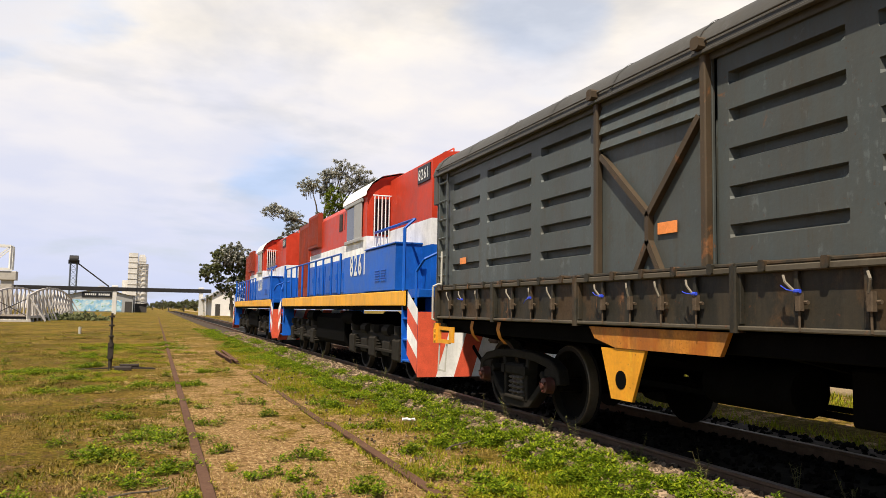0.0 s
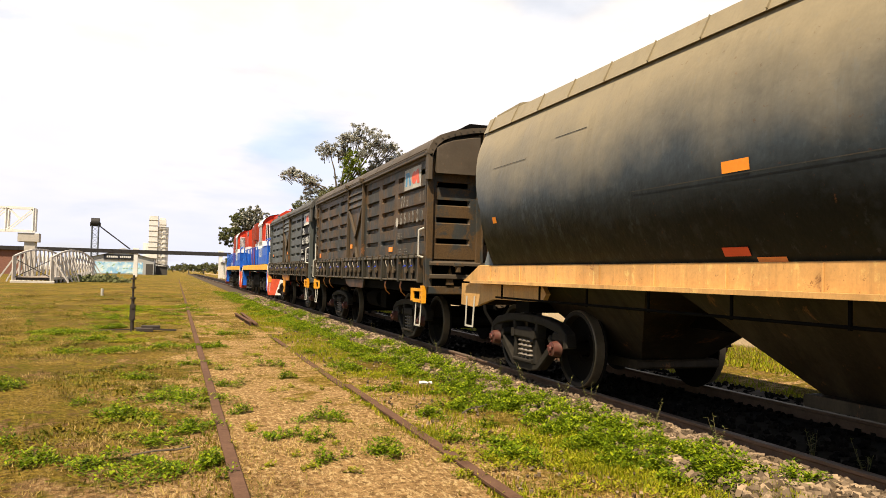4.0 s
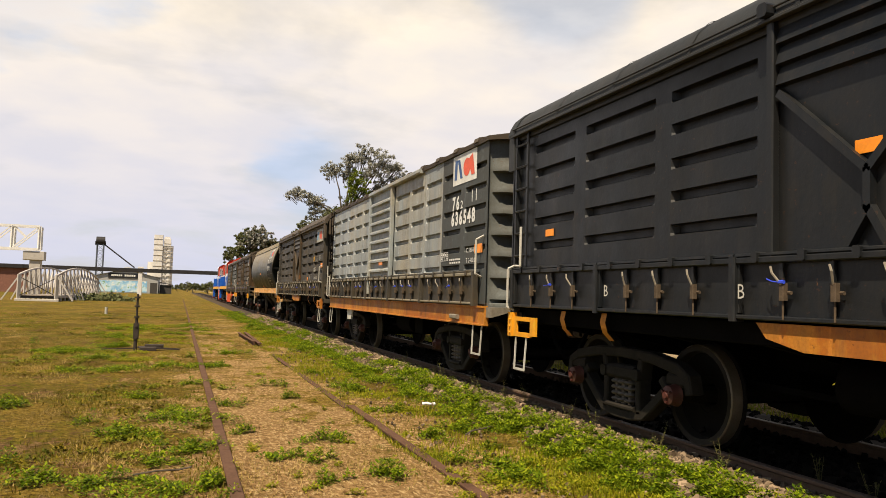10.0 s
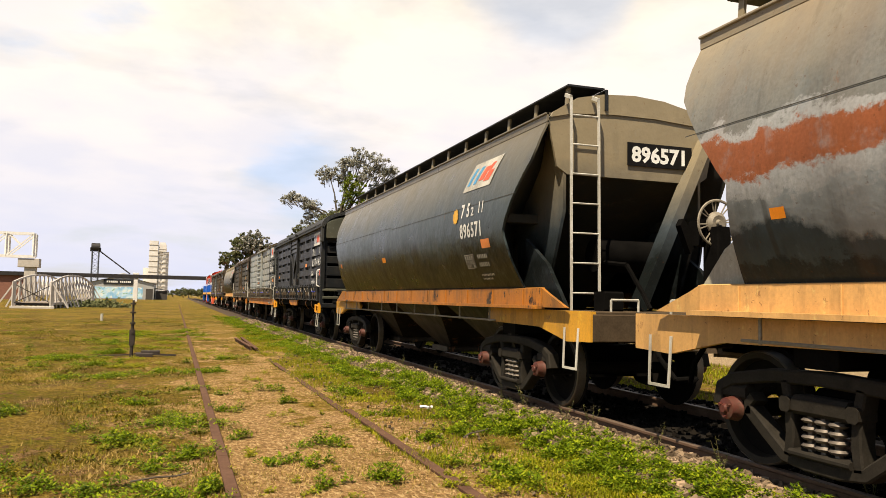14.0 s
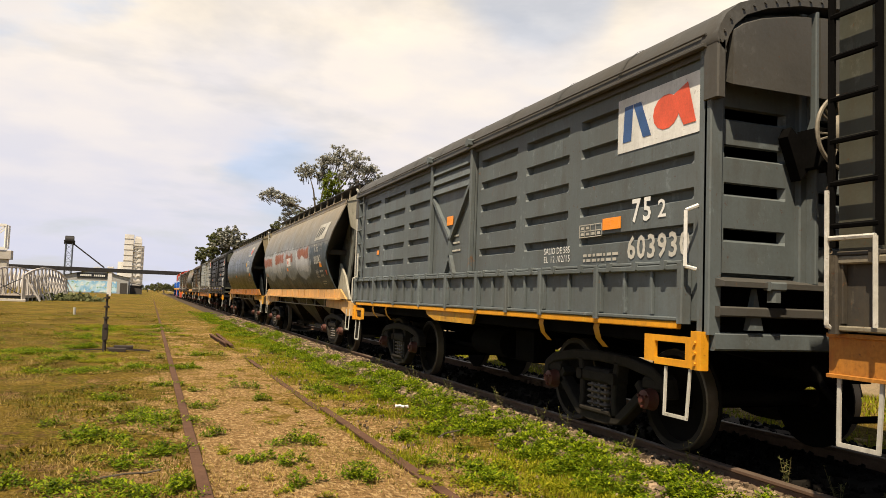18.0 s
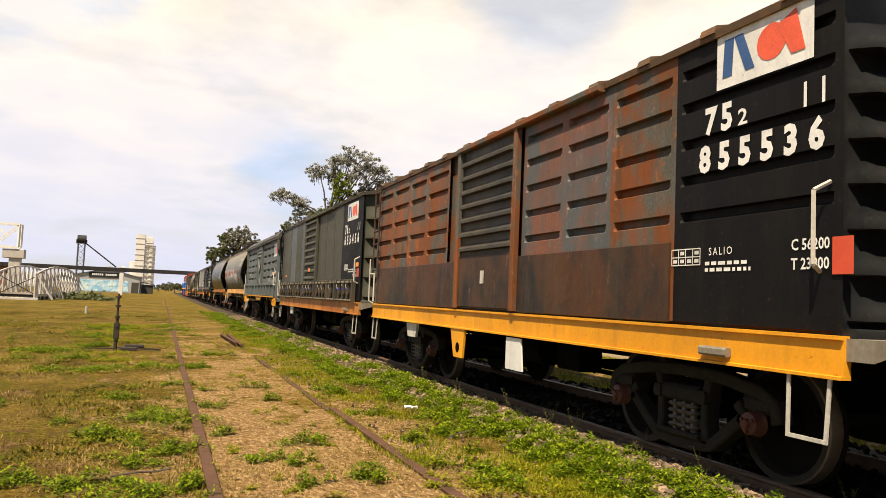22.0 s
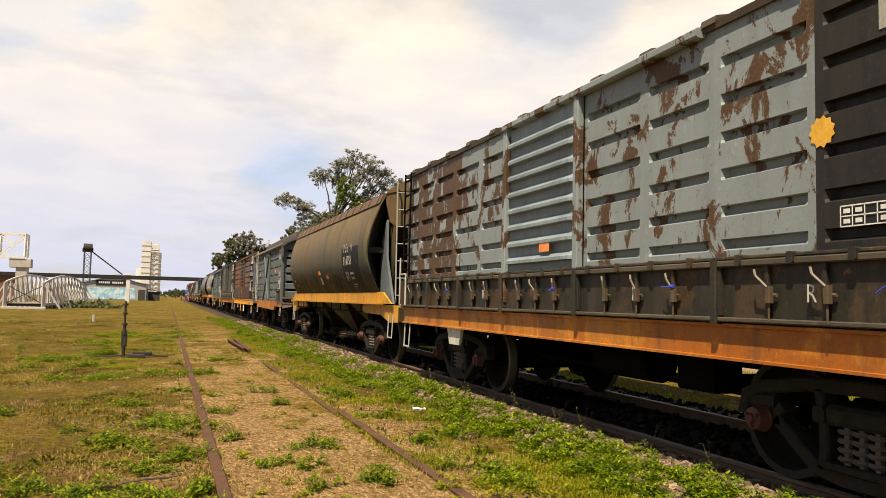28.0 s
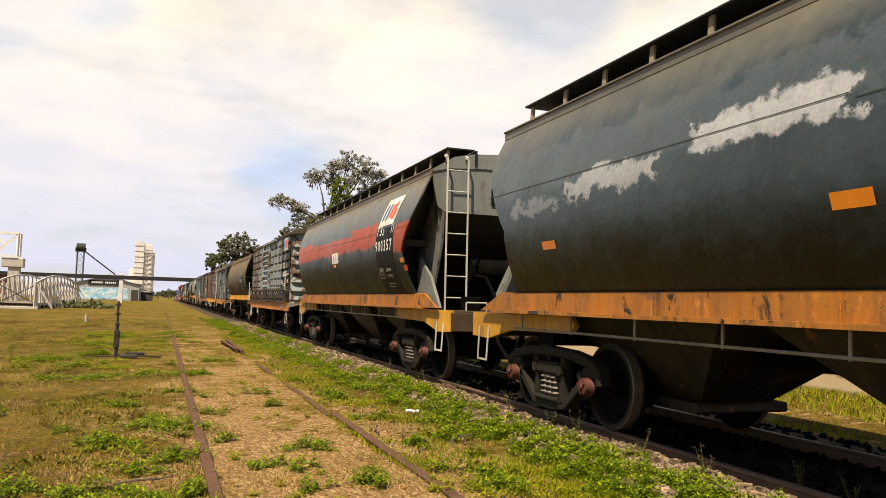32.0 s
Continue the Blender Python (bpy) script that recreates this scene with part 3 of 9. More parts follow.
    M["loco_blue"] = paint("locomotive_blue_paint", (0.003, 0.098, 0.47), rust=0.0, dirt=0.10, streak=0.10, sheets=0.0, spec=0.15, rough=0.38)
    M["loco_white"] = paint("locomotive_white_paint", (0.84, 0.84, 0.82), rust=0.0, dirt=0.10, streak=0.15, sheets=0.0, rough=0.42)
    M["loco_yellow"] = paint("locomotive_yellow_paint", (0.86, 0.42, 0.04), rust=0.0, dirt=0.15, streak=0.2, rough=0.45)
    M["glass"] = plain("dark_window_glass", (0.020, 0.024, 0.026), 0.08, 0.0, 0.1, 2.0, 0.6)
    M["rail"] = plain("rusty_rail_steel", (0.135, 0.082, 0.055), 0.85, 0.0, 0.3, 6.0, 0.08)
    M["rail_top"] = plain("worn_rail_head", (0.13, 0.09, 0.065), 0.55, 0.3, 0.2, 4.0)
    M["old_rail"] = plain("old_rusty_rail", (0.098, 0.054, 0.036), 0.9, 0.0, 0.35, 6.0, 0.05)
    M["sleeper"] = plain("weathered_sleeper_wood", (0.008, 0.0066, 0.005), 0.95, 0.0, 0.4, 5.0, 0.05)
    n = Nodes("ballast_stone")
    r = n.island()
    c = n.mix(n.math("POWER", r, 1.7), rgb((0.050, 0.034, 0.020)), rgb((0.33, 0.235, 0.150)))
    n.bump(n.noise(30, 4, 0.6), 0.5, 0.01)
    M["stone"] = n.done(n.mix(n.step(n.noise(18, 3, 0.6), 0.45, 0.7, 0, 0.5), c, rgb((0.16, 0.115, 0.08))), 0.9, 0.0, 0.2)
    # darker copy of the ballast stone, with the shade under the train coloured in
    n = Nodes("oily_shaded_stone")
    M["stone_dark"] = n.done(n.mix(n.island(), rgb((0.004, 0.0035, 0.003)), rgb((0.015, 0.012, 0.009))), 0.95, 0.0, 0.06)
    # crushed stone; between the rails, oil and the train's shade are coloured in dark
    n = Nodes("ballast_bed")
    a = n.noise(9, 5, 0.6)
    oil_shade = n.step(n.math("ADD", n.math("ABSOLUTE", n.math("SUBTRACT", n.axis(0), TRACK_X)), n.math("MULTIPLY", n.noise(1.6, 4, 0.6), 0.3)), 1.12, 0.92)
    c = n.mix(oil_shade, n.mix(a, rgb((0.033, 0.024, 0.017)), rgb((0.087, 0.064, 0.046))), n.mix(a, rgb((0.004, 0.0035, 0.003)), rgb((0.014, 0.011, 0.008))))
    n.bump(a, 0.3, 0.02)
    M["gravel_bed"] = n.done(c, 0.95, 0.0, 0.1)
    M["blade_dry"] = leafy("dry_grass_blades", (0.20, 0.13, 0.036), (0.42, 0.29, 0.10), (0.13, 0.11, 0.016), 0.25, field=0.75)
    M["blade_olive"] = leafy("olive_grass_blades", (0.12, 0.098, 0.010), (0.24, 0.170, 0.022), (0.085, 0.090, 0.006), 0.25, field=0.85)
    M["weed"] = leafy("green_weed_leaves", (0.042, 0.080, 0.005), (0.125, 0.185, 0.009), (0.31, 0.36, 0.022), 0.35)
    M["weed_lime"] = leafy("pale_green_weed_leaves", (0.11, 0.14, 0.007), (0.24, 0.25, 0.013), (0.36, 0.31, 0.03), 0.35)
    M["weed_field"] = leafy("dull_green_field_weeds", (0.080, 0.090, 0.007), (0.155, 0.155, 0.014), (0.27, 0.23, 0.03), 0.3)
    M["weed_dark"] = leafy("dry_weed_stalks", (0.10, 0.085, 0.035), (0.09, 0.11, 0.03), (0.16, 0.12, 0.06), 0.2)
    M["leaf_grey"] = leafy("grey_green_tree_leaves", (0.11, 0.115, 0.085), (0.29, 0.29, 0.245), (0.56, 0.55, 0.50), 0.22)
    M["leaf_green"] = leafy("green_tree_leaves", (0.060, 0.100, 0.010), (0.13, 0.17, 0.018), (0.23, 0.26, 0.04), 0.25)
    M["leaf_dark"] = leafy("dark_tree_leaves", (0.060, 0.072, 0.028), (0.125, 0.135, 0.058), (0.23, 0.225, 0.12), 0.3)
    M["leaf_deep"] = leafy("deep_green_tree_leaves", (0.020, 0.030, 0.007), (0.042, 0.056, 0.013), (0.090, 0.105, 0.030), 0.25)
    M["bark"] = plain("tree_bark", (0.085, 0.068, 0.050), 0.9, 0.0, 0.4, 4.0)
    M["concrete"] = plain("weathered_concrete", (0.40, 0.37, 0.33), 0.85, 0.0, 0.2, 1.2)
    M["concrete_white"] = plain("whitewashed_concrete", (0.60, 0.58, 0.55), 0.85, 0.0, 0.15, 0.5)
    M["truss_white"] = plain("white_bridge_paint", (0.66, 0.65, 0.62), 0.6, 0.0, 0.12, 2.0)
    M["span_paint"] = plain("greyed_white_bridge_paint", (0.42, 0.39, 0.36), 0.7, 0.0, 0.25, 2.0)
    M["deck"] = plain("weathered_deck_boards", (0.24, 0.20, 0.17), 0.9, 0.0, 0.3, 2.0)
    M["girder"] = plain("dark_girder_steel", (0.018, 0.016, 0.016), 0.7, 0.1, 0.3, 2.0)
    M["shed"] = plain("grey_sheet_metal", (0.34, 0.34, 0.33), 0.6, 0.2, 0.12, 0.7)
    M["shed_dark"] = plain("dark_doorway", (0.05, 0.045, 0.04), 0.9)
    M["mural"] = mural_material()
    M["sign_black"] = plain("black_sign_board", (0.012, 0.013, 0.016), 0.5)
    M["brickred"] = plain("dull_red_brick", (0.19, 0.085, 0.06), 0.9, 0.0, 0.3, 3.0)
    M["wall_white"] = plain("white_plaster", (0.72, 0.70, 0.66), 0.85, 0.0, 0.1, 1.5)
    M["roof_sheet"] = plain("galvanised_roof_sheet", (0.42, 0.42, 0.42), 0.45, 0.5, 0.15, 2.0)
    M["lattice_blue"] = plain("blue_grey_tower_steel", (0.13, 0.15, 0.18), 0.6, 0.2, 0.2)
    M["feather"] = plain("dark_grey_feathers", (0.05, 0.048, 0.05), 0.8)
    M["litter"] = plain("crumpled_white_plastic", (0.75, 0.73, 0.68), 0.5)
    M["post"] = plain("rusty_black_iron", (0.040, 0.030, 0.024), 0.8, 0.2, 0.4, 9.0)
    M["canvas"] = plain("white_cloth_bundle", (0.74, 0.72, 0.68), 0.9)


make_materials()


# ---------------------------------------------------------------- mesh notation
class Shape:
    """Collects faces for one mesh."""

    def __init__(self):
        self.v, self.f, self.mi, self.mats, self.cur = [], [], [], [], 0

    def use(self, key):
        if key not in self.mats:
            self.mats.append(key)
        self.cur = self.mats.index(key)
        return self

    def add(self, verts, faces):
        b = len(self.v)
        self.v += [tuple(p) for p in verts]
        self.f += [tuple(b + i for i in q) for q in faces]
        self.mi += [self.cur] * len(faces)
        return self

    def box(self, x0, x1, y0, y1, z0, z1):
        x0, x1 = sorted((x0, x1)); y0, y1 = sorted((y0, y1)); z0, z1 = sorted((z0, z1))
        vs = [(x, y, z) for z in (z0, z1) for y in (y0, y1) for x in (x0, x1)]
        return self.add(vs, [(0, 2, 3, 1), (4, 5, 7, 6), (0, 1, 5, 4), (2, 6, 7, 3), (0, 4, 6, 2), (1, 3, 7, 5)])

    def slab(self, x0, x1, y0, y1, z0, z1, c=0.012):
        """A box with chamfered long edges (along its longest side)."""
        x0, x1 = sorted((x0, x1)); y0, y1 = sorted((y0, y1)); z0, z1 = sorted((z0, z1))
        d = (x1 - x0, y1 - y0, z1 - z0)
        k = d.index(max(d))
        lo, hi = (x0, y0, z0), (x1, y1, z1)
        a, b = [i for i in range(3) if i != k]
        c = min(c, d[a] * 0.3, d[b] * 0.3)
        ring = [(lo[a] + c, lo[b]), (hi[a] - c, lo[b]), (hi[a], lo[b] + c), (hi[a], hi[b] - c), (hi[a] - c, hi[b]), (lo[a] + c, hi[b]), (lo[a], hi[b] - c), (lo[a], lo[b] + c)]
        vs = []
        for e in (lo[k], hi[k]):
            for p, q in ring:
                w = [0, 0, 0]; w[k] = e; w[a] = p; w[b] = q
                vs.append(w)
        fs = [(i, (i + 1) % 8, 8 + (i + 1) % 8, 8 + i) for i in range(8)] + [tuple(range(7, -1, -1)), tuple(range(8, 16))]
        return self.add(vs, fs)

    def rod(self, a, b, r, n=8, r2=None):
        a, b = Vector(a), Vector(b)
        r2 = r if r2 is None else r2
        d = (b - a).normalized()
        u = d.orthogonal().normalized()
        w = d.cross(u)
        vs = [a + (u * math.cos(t) + w * math.sin(t)) * r for t in (2 * math.pi * i / n for i in range(n))]
        vs += [b + (u * math.cos(t) + w * math.sin(t)) * r2 for t in (2 * math.pi * i / n for i in range(n))]
        fs = [(i, (i + 1) % n, n + (i + 1) % n, n + i) for i in range(n)] + [tuple(range(n - 1, -1, -1)), tuple(range(n, 2 * n))]
        return self.add(vs, fs)

    def pipe(self, pts, r, n=6):
        for a, b in zip(pts, pts[1:]):
            self.rod(a, b, r, n)
        return self

    def beam(self, a, b, w, h, up=(0, 0, 1)):
        """A square bar from a to b."""
        a, b = Vector(a), Vector(b)
        d = (b - a).normalized()
        s = d.cross(Vector(up))
        s = s.normalized() if s.length > 1e-4 else d.orthogonal().normalized()
        t = s.cross(d)
        vs = [p + s * i * w / 2 + t * j * h / 2 for p in (a, b) for i, j in ((-1, -1), (1, -1), (1, 1), (-1, 1))]
        return self.add(vs, [(0, 1, 2, 3), (7, 6, 5, 4), (0, 4, 5, 1), (1, 5, 6, 2), (2, 6, 7, 3), (3, 7, 4, 0)])

    def prism(self, ring, a, b, axis=1, cap=True):
        """A closed outline in the other two axes, drawn out from a to b along axis."""
        n = len(ring)
        p, q = [i for i in range(3) if i != axis]
        vs = []
        for e in (a, b):
            for s, t in ring:
                w = [0, 0, 0]; w[axis] = e; w[p] = s; w[q] = t
                vs.append(w)
        fs = [(i, (i + 1) % n, n + (i + 1) % n, n + i) for i in range(n)]
        if cap:
            fs += [tuple(range(n - 1, -1, -1)), tuple(range(n, 2 * n))]
        return self.add(vs, fs)

    def sheet(self, rows):
        """Quads between rows of points."""
        n = len(rows[0])
        fs = [(i * n + j, i * n + j + 1, (i + 1) * n + j + 1, (i + 1) * n + j) for i in range(len(rows) - 1) for j in range(n - 1)]
        return self.add([p for r in rows for p in r], fs)

    def ring(self, c, axis, r, tube, n=20, m=6):
        c = Vector(c)
        ax = Vector(axis).normalized()
        u = ax.orthogonal().normalized()
        w = ax.cross(u)
        rows = []
        for i in range(n + 1):
            t = 2 * math.pi * i / n
            d = u * math.cos(t) + w * math.sin(t)
            rows.append([c + d * (r + tube * math.cos(s)) + ax * tube * math.sin(s) for s in (2 * math.pi * j / m for j in range(m + 1))])
        return self.sheet(rows)

    def lathe(self, prof, c, axis, n=24):
        """Turns an outline of (radius, along) round the axis through c."""
        c = Vector(c)
        ax = Vector(axis).normalized()
        u = ax.orthogonal().normalized()
        w = ax.cross(u)
        rows = [[c + (u * math.cos(t) + w * math.sin(t)) * r + ax * h for r, h in prof] for t in (2 * math.pi * i / n for i in range(n + 1))]
        return self.sheet(rows)

    def mesh(self, name, smooth=35):
        me = bpy.data.meshes.new(name)
        me.from_pydata([tuple(p) for p in self.v], [], self.f)
        for k in self.mats:
            me.materials.append(M[k])
        if len(self.mats) > 1:
            me.polygons.foreach_set("material_index", self.mi)
        if smooth:
            me.shade_smooth()
            me.set_sharp_from_angle(angle=radians(smooth))
        me.update()
        return me


def part(name, shape, material, parent=None, label="", smooth=35):
    """Links a shape (or a mesh that is ready) as one mesh object under a thing."""
    if isinstance(shape, Shape):
        if material and not shape.mats:
            shape.use(material)
        me = shape.mesh(name, smooth)
    else:
        me = shape
    ob = new(name, me)
    ob.parent = parent
    if label:
        ob["label"] = label
    return ob


def thing(name, label, category, group="", kind="", m=None):
    ob = new(name)
    tagged(ob, label, category, group, kind)
    if m is not None:
        ob.matrix_world = m
    return ob


FONT_CACHE = {}


def letters(body, size, bold=0.0, squeeze=1.0, gap=1.0):
    """Flat letters as a mesh in the x-y plane, starting at the origin; gap: how far apart they stand."""
    key = (body, round(size, 3), bold, squeeze, round(gap, 3))
    if key not in FONT_CACHE:
        cu = bpy.data.curves.new("letters", "FONT")
        cu.body, cu.size, cu.offset, cu.extrude, cu.resolution_u, cu.space_character = body, size, bold, 0.0, 2, gap
        ob = bpy.data.objects.new("letters", cu)
        scene.collection.objects.link(ob)
        dg = bpy.context.evaluated_depsgraph_get()
        me = bpy.data.meshes.new_from_object(ob.evaluated_get(dg))
        bpy.data.objects.remove(ob)
        me.transform(Matrix.Diagonal((squeeze, 1, 1, 1)))
        FONT_CACHE[key] = me
    return FONT_CACHE[key]


def fitted(body, h, bold, width):
    """Letters of height h spread over a line of that width: narrow glyphs set apart."""
    def span(me):
        xs = [v.co.x for v in me.vertices]
        return max(xs) - min(xs)
    size = h / 0.70
    w1 = span(letters(body, size, bold))
    n = len(body)
    if n < 2 or width < w1 * 0.9:
        return letters(body, size, bold, width / w1)
    w2 = span(letters(body, size, bold, 1.0, 1.5))
    k = 0.92
    gap = 1.0 + 0.5 * (width / k - w1) / (w2 - w1)
    return letters(body, size, bold, k, max(0.8, gap))


# side of a vehicle that faces the camera: x to the train's tail, y up
def side_turn(x, y, z):
    return Matrix(((0, 0, -1, x), (-1, 0, 0, y), (0, 1, 0, z), (0, 0, 0, 1)))


def end_turn(x, y, z):
    """The tail end of a vehicle: letters run along +x."""
    return Matrix(((1, 0, 0, x), (0, 0, -1, y), (0, 1, 0, z), (0, 0, 0, 1)))

# ---------------------------------------------------------------- rolling stock
WHEELSETS = []      # (object, place along the bogie, radius)
TRAIN = []          # (thing, place of its centre along the train at the start)


def wheelset_mesh(r=0.46, key="wheelset"):
    s = Shape()
    for k in (-1, 1):
        x = 0.838 * k
        s.use("wheel").lathe([(0.10, -0.09 * k), (0.15, -0.09 * k), (0.17, -0.05 * k), (r - 0.11, -0.045 * k), (r - 0.075, -0.02 * k)], (x, 0, 0), (1, 0, 0), 28)
        s.use("rim").lathe([(r - 0.075, -0.02 * k), (r - 0.06, 0.062 * k), (r - 0.012, 0.066 * k)], (x, 0, 0), (1, 0, 0), 28)
        s.use("tread").lathe([(r - 0.012, 0.066 * k), (r, 0.055 * k), (r + 0.004, -0.05 * k)], (x, 0, 0), (1, 0, 0), 28)
        s.use("wheel").lathe([(r + 0.004, -0.05 * k), (r + 0.03, -0.058 * k), (r + 0.03, -0.075 * k), (r - 0.06, -0.075 * k), (r - 0.12, -0.05 * k), (0.12, -0.06 * k)], (x, 0, 0), (1, 0, 0), 28)
        s.rod((x + 0.02 * k, 0.12, 0.28), (x + 0.02 * k, 0.15, 0.30), 0.03, 8)
    s.use("wheel").rod((-1.02, 0, 0), (1.02, 0, 0), 0.075, 12)
    return s.mesh(key)


def side_frame(s, k, wb, x=1.10):
    """A cast bogie side: an arched top chord, two rounded windows, journal jaws and the spring opening, on the side k."""
    z = 0.46
    h = wb / 2
    s.use("steel")

    def cast(pts, w, t=0.13):
        """A flanged bar along a line of (y, z), swept in the side's plane."""
        n = len(pts)
        rows = []
        for i, (yy, zz) in enumerate(pts):
            ya, za = pts[max(0, i - 1)]
            yb, zb = pts[min(n - 1, i + 1)]
            l = math.hypot(yb - ya, zb - za)
            ny, nz = -(zb - za) / l * w / 2, (yb - ya) / l * w / 2
            o, c = k * (x + t / 2), 0.014
            q = k * (x - t / 2)
            rows.append([(o - k * c, yy - ny, zz - nz), (o, yy - ny * 0.72, zz - nz * 0.72), (o, yy + ny * 0.72, zz + nz * 0.72), (o - k * c, yy + ny, zz + nz), (q, yy + ny, zz + nz), (q, yy - ny, zz - nz), (o - k * c, yy - ny, zz - nz)])
        s.sheet(rows)
        s.add(rows[0][:6], [(5, 4, 3, 2, 1, 0)])
        s.add(rows[-1][:6], [(0, 1, 2, 3, 4, 5)])
    cast([(-h - 0.20, z + 0.02), (-h - 0.17, z + 0.16), (-h - 0.02, z + 0.235), (-0.50, z + 0.30), (0.0, z + 0.32), (0.50, z + 0.30), (h + 0.02, z + 0.235), (h + 0.17, z + 0.16), (h + 0.20, z + 0.02)], 0.105)
    for e in (-1, 1):
        cast([(e * (h - 0.17), z - 0.02), (e * (h - 0.16), z + 0.06), (e * (h - 0.22), z + 0.12)], 0.09)
        cast([(e * (h - 0.15), z + 0.02), (e * (h - 0.34), z - 0.13), (e * 0.36, z - 0.27), (e * 0.14, z - 0.30), (0.0, z - 0.30)], 0.10)
        cast([(e * 0.34, z + 0.28), (e * 0.30, z + 0.10), (e * 0.29, z - 0.10), (e * 0.31, z - 0.26)], 0.085)
        s.slab(k * (x - 0.06), k * (x + 0.055), e * h - 0.13, e * h + 0.13, z + 0.07, z + 0.20, 0.03)
        s.slab(k * (x - 0.07), k * (x + 0.10), e * 0.30 - 0.05, e * 0.30 + 0.05, z + 0.06, z + 0.17, 0.02)
    s.slab(k * (x - 0.10), k * (x + 0.09), -0.24, 0.24, z + 0.05, z + 0.19, 0.03)
    s.slab(k * (x - 0.08), k * (x + 0.10), -0.27, 0.27, z - 0.25, z - 0.20, 0.015)


def springs(s, x=1.10):
    z = 0.46
    s.use("spring")
    s.rod((0, 0, z - 0.20), (0, 0, z + 0.06), 0.03, 6)
    for i in range(4):
        s.ring((0, 0, z - 0.16 + i * 0.06), (0, 0, 1), 0.055, 0.018, 10, 4)


def bogie_meshes(wb):
    sides = []
    for k in (-1, 1):
        s = Shape()
        side_frame(s, k, wb)
        sides.append(s.mesh("side_frame"))
    s = Shape()
    s.use("under").slab(-1.0, 1.0, -0.2, 0.2, 0.42, 0.70, 0.03)
    for k in (-1, 1):
        s.beam((-0.95, k * (wb / 2 - 0.5), 0.36), (0.95, k * (wb / 2 - 0.5), 0.36), 0.12, 0.12)
    sp = Shape()
    springs(sp)
    cap = Shape().use("cap")
    cap.lathe([(0.0, 0.10), (0.030, 0.10), (0.040, 0.075), (0.085, 0.065), (0.095, 0.0), (0.105, -0.03)], (0, 0, 0), (-1, 0, 0), 14)
    for i in range(3):
        t = 2.1 * i + 0.5
        cap.rod((-0.055, 0.06 * math.cos(t), 0.06 * math.sin(t)), (-0.09, 0.06 * math.cos(t), 0.06 * math.sin(t)), 0.014, 6)
    return s.mesh("bolster"), sp.mesh("coil_spring"), cap.use("cap").mesh("bearing_cap"), sides


WB = 1.78
BOGIE = bogie_meshes(WB)
WHEELSET = wheelset_mesh()


def add_bogie(parent, y, phase=0.0):
    b = part("bogie", BOGIE[0], None, parent)
    b.location = (0, y, 0)
    for me in BOGIE[3]:
        part("side_frame", me, None, b, "cast steel bogie side frame")
    for k in (-1, 1):
        for y in (-0.12, 0.0, 0.12):
            part("coil_spring", BOGIE[1], None, b, "steel coil spring").location = (k * 1.12, y, 0)
    for e in (-1, 1):
        for k in (-1, 1):
            c = part("bearing_cap", BOGIE[2], None, b, "red-brown bolted bearing cap" if k < 0 else "")
            c.location = (k * 1.17, e * WB / 2, 0.46)
            if k > 0:
                c.rotation_euler = (0, 0, math.pi)
        w = part("wheelset", WHEELSET, None, b, "solid disc wheels on an axle")
        w.location = (0, e * WB / 2, 0.46)
        WHEELSETS.append((w, e * WB / 2, 0.46, phase + 37 * e + 61 * len(WHEELSETS)))


def pressed(s, x, y0, y1, z0, z1, rows, depth=0.05, high=0.085, margin=0.06, runs=None, k=-1):
    """A sheet on the plane x (side k) from y0 to y1 with pressed grooves at the heights rows; runs: the groove's stretches along y."""
    runs = runs or [(y0 + margin, y1 - margin)]
    e = 0.035
    ys = [(y0, None)]
    for n, (a, b) in enumerate(sorted(runs)):
        ys += [(a, None), (a + e, n), (b - e, n), (b, None)]
    ys.append((y1, None))
    zs = [(z0, None)]
    for n, z in enumerate(sorted(rows)):
        zs += [(z - high / 2 - 0.014, None), (z - high / 2 + 0.012, n), (z + high / 2 - 0.004, n), (z + high / 2, None)]
    zs.append((z1, None))
    grid = [[(x - k * depth if a is not None and b is not None else x, y, z) for y, a in ys] for z, b in zs]
    return s.sheet(grid if k > 0 else [r[::-1] for r in grid])


def bumped(s, x, y0, y1, z0, z1, rows, out=0.06, high=0.16, k=-1, taper=0.10):
    """A corrugated sheet whose ribs stand proud, with tapered ends."""
    ys = [(y0, 0), (y0 + 0.03, 0), (y0 + 0.03 + taper, 1), (y1 - 0.03 - taper, 1), (y1 - 0.03, 0), (y1, 0)]
    zs = [(z0, 0)]
    for z in sorted(rows):
        zs += [(z - high * 0.26, 0), (z - high * 0.22, 1), (z + high * 0.02, 1), (z + high * 0.42, 0)]
    zs.append((z1, 0))
    grid = [[(x + k * out * a * b, y, z) for y, a in ys] for z, b in zs]
    return s.sheet(grid)


def stencil(parent, body, h, y, z, x, mat="white", bold=0.0, width=None, name="stencil", squeeze=0.9, label=""):
    """Painted letters of height h on the side, starting at y (towards the tail), their feet at z; width: the whole line's length."""
    me2 = fitted(body, h, bold, width) if width else letters(body, h / 0.70, bold, squeeze)
    if me2.materials and me2.materials[0] != M[mat]:
        me2 = me2.copy()
        me2.materials.clear()
    if not me2.materials:
        me2.materials.append(M[mat])
    ob = part(name, me2, None, parent, label)
    ob.matrix_local = side_turn(x, y, z)
    return ob


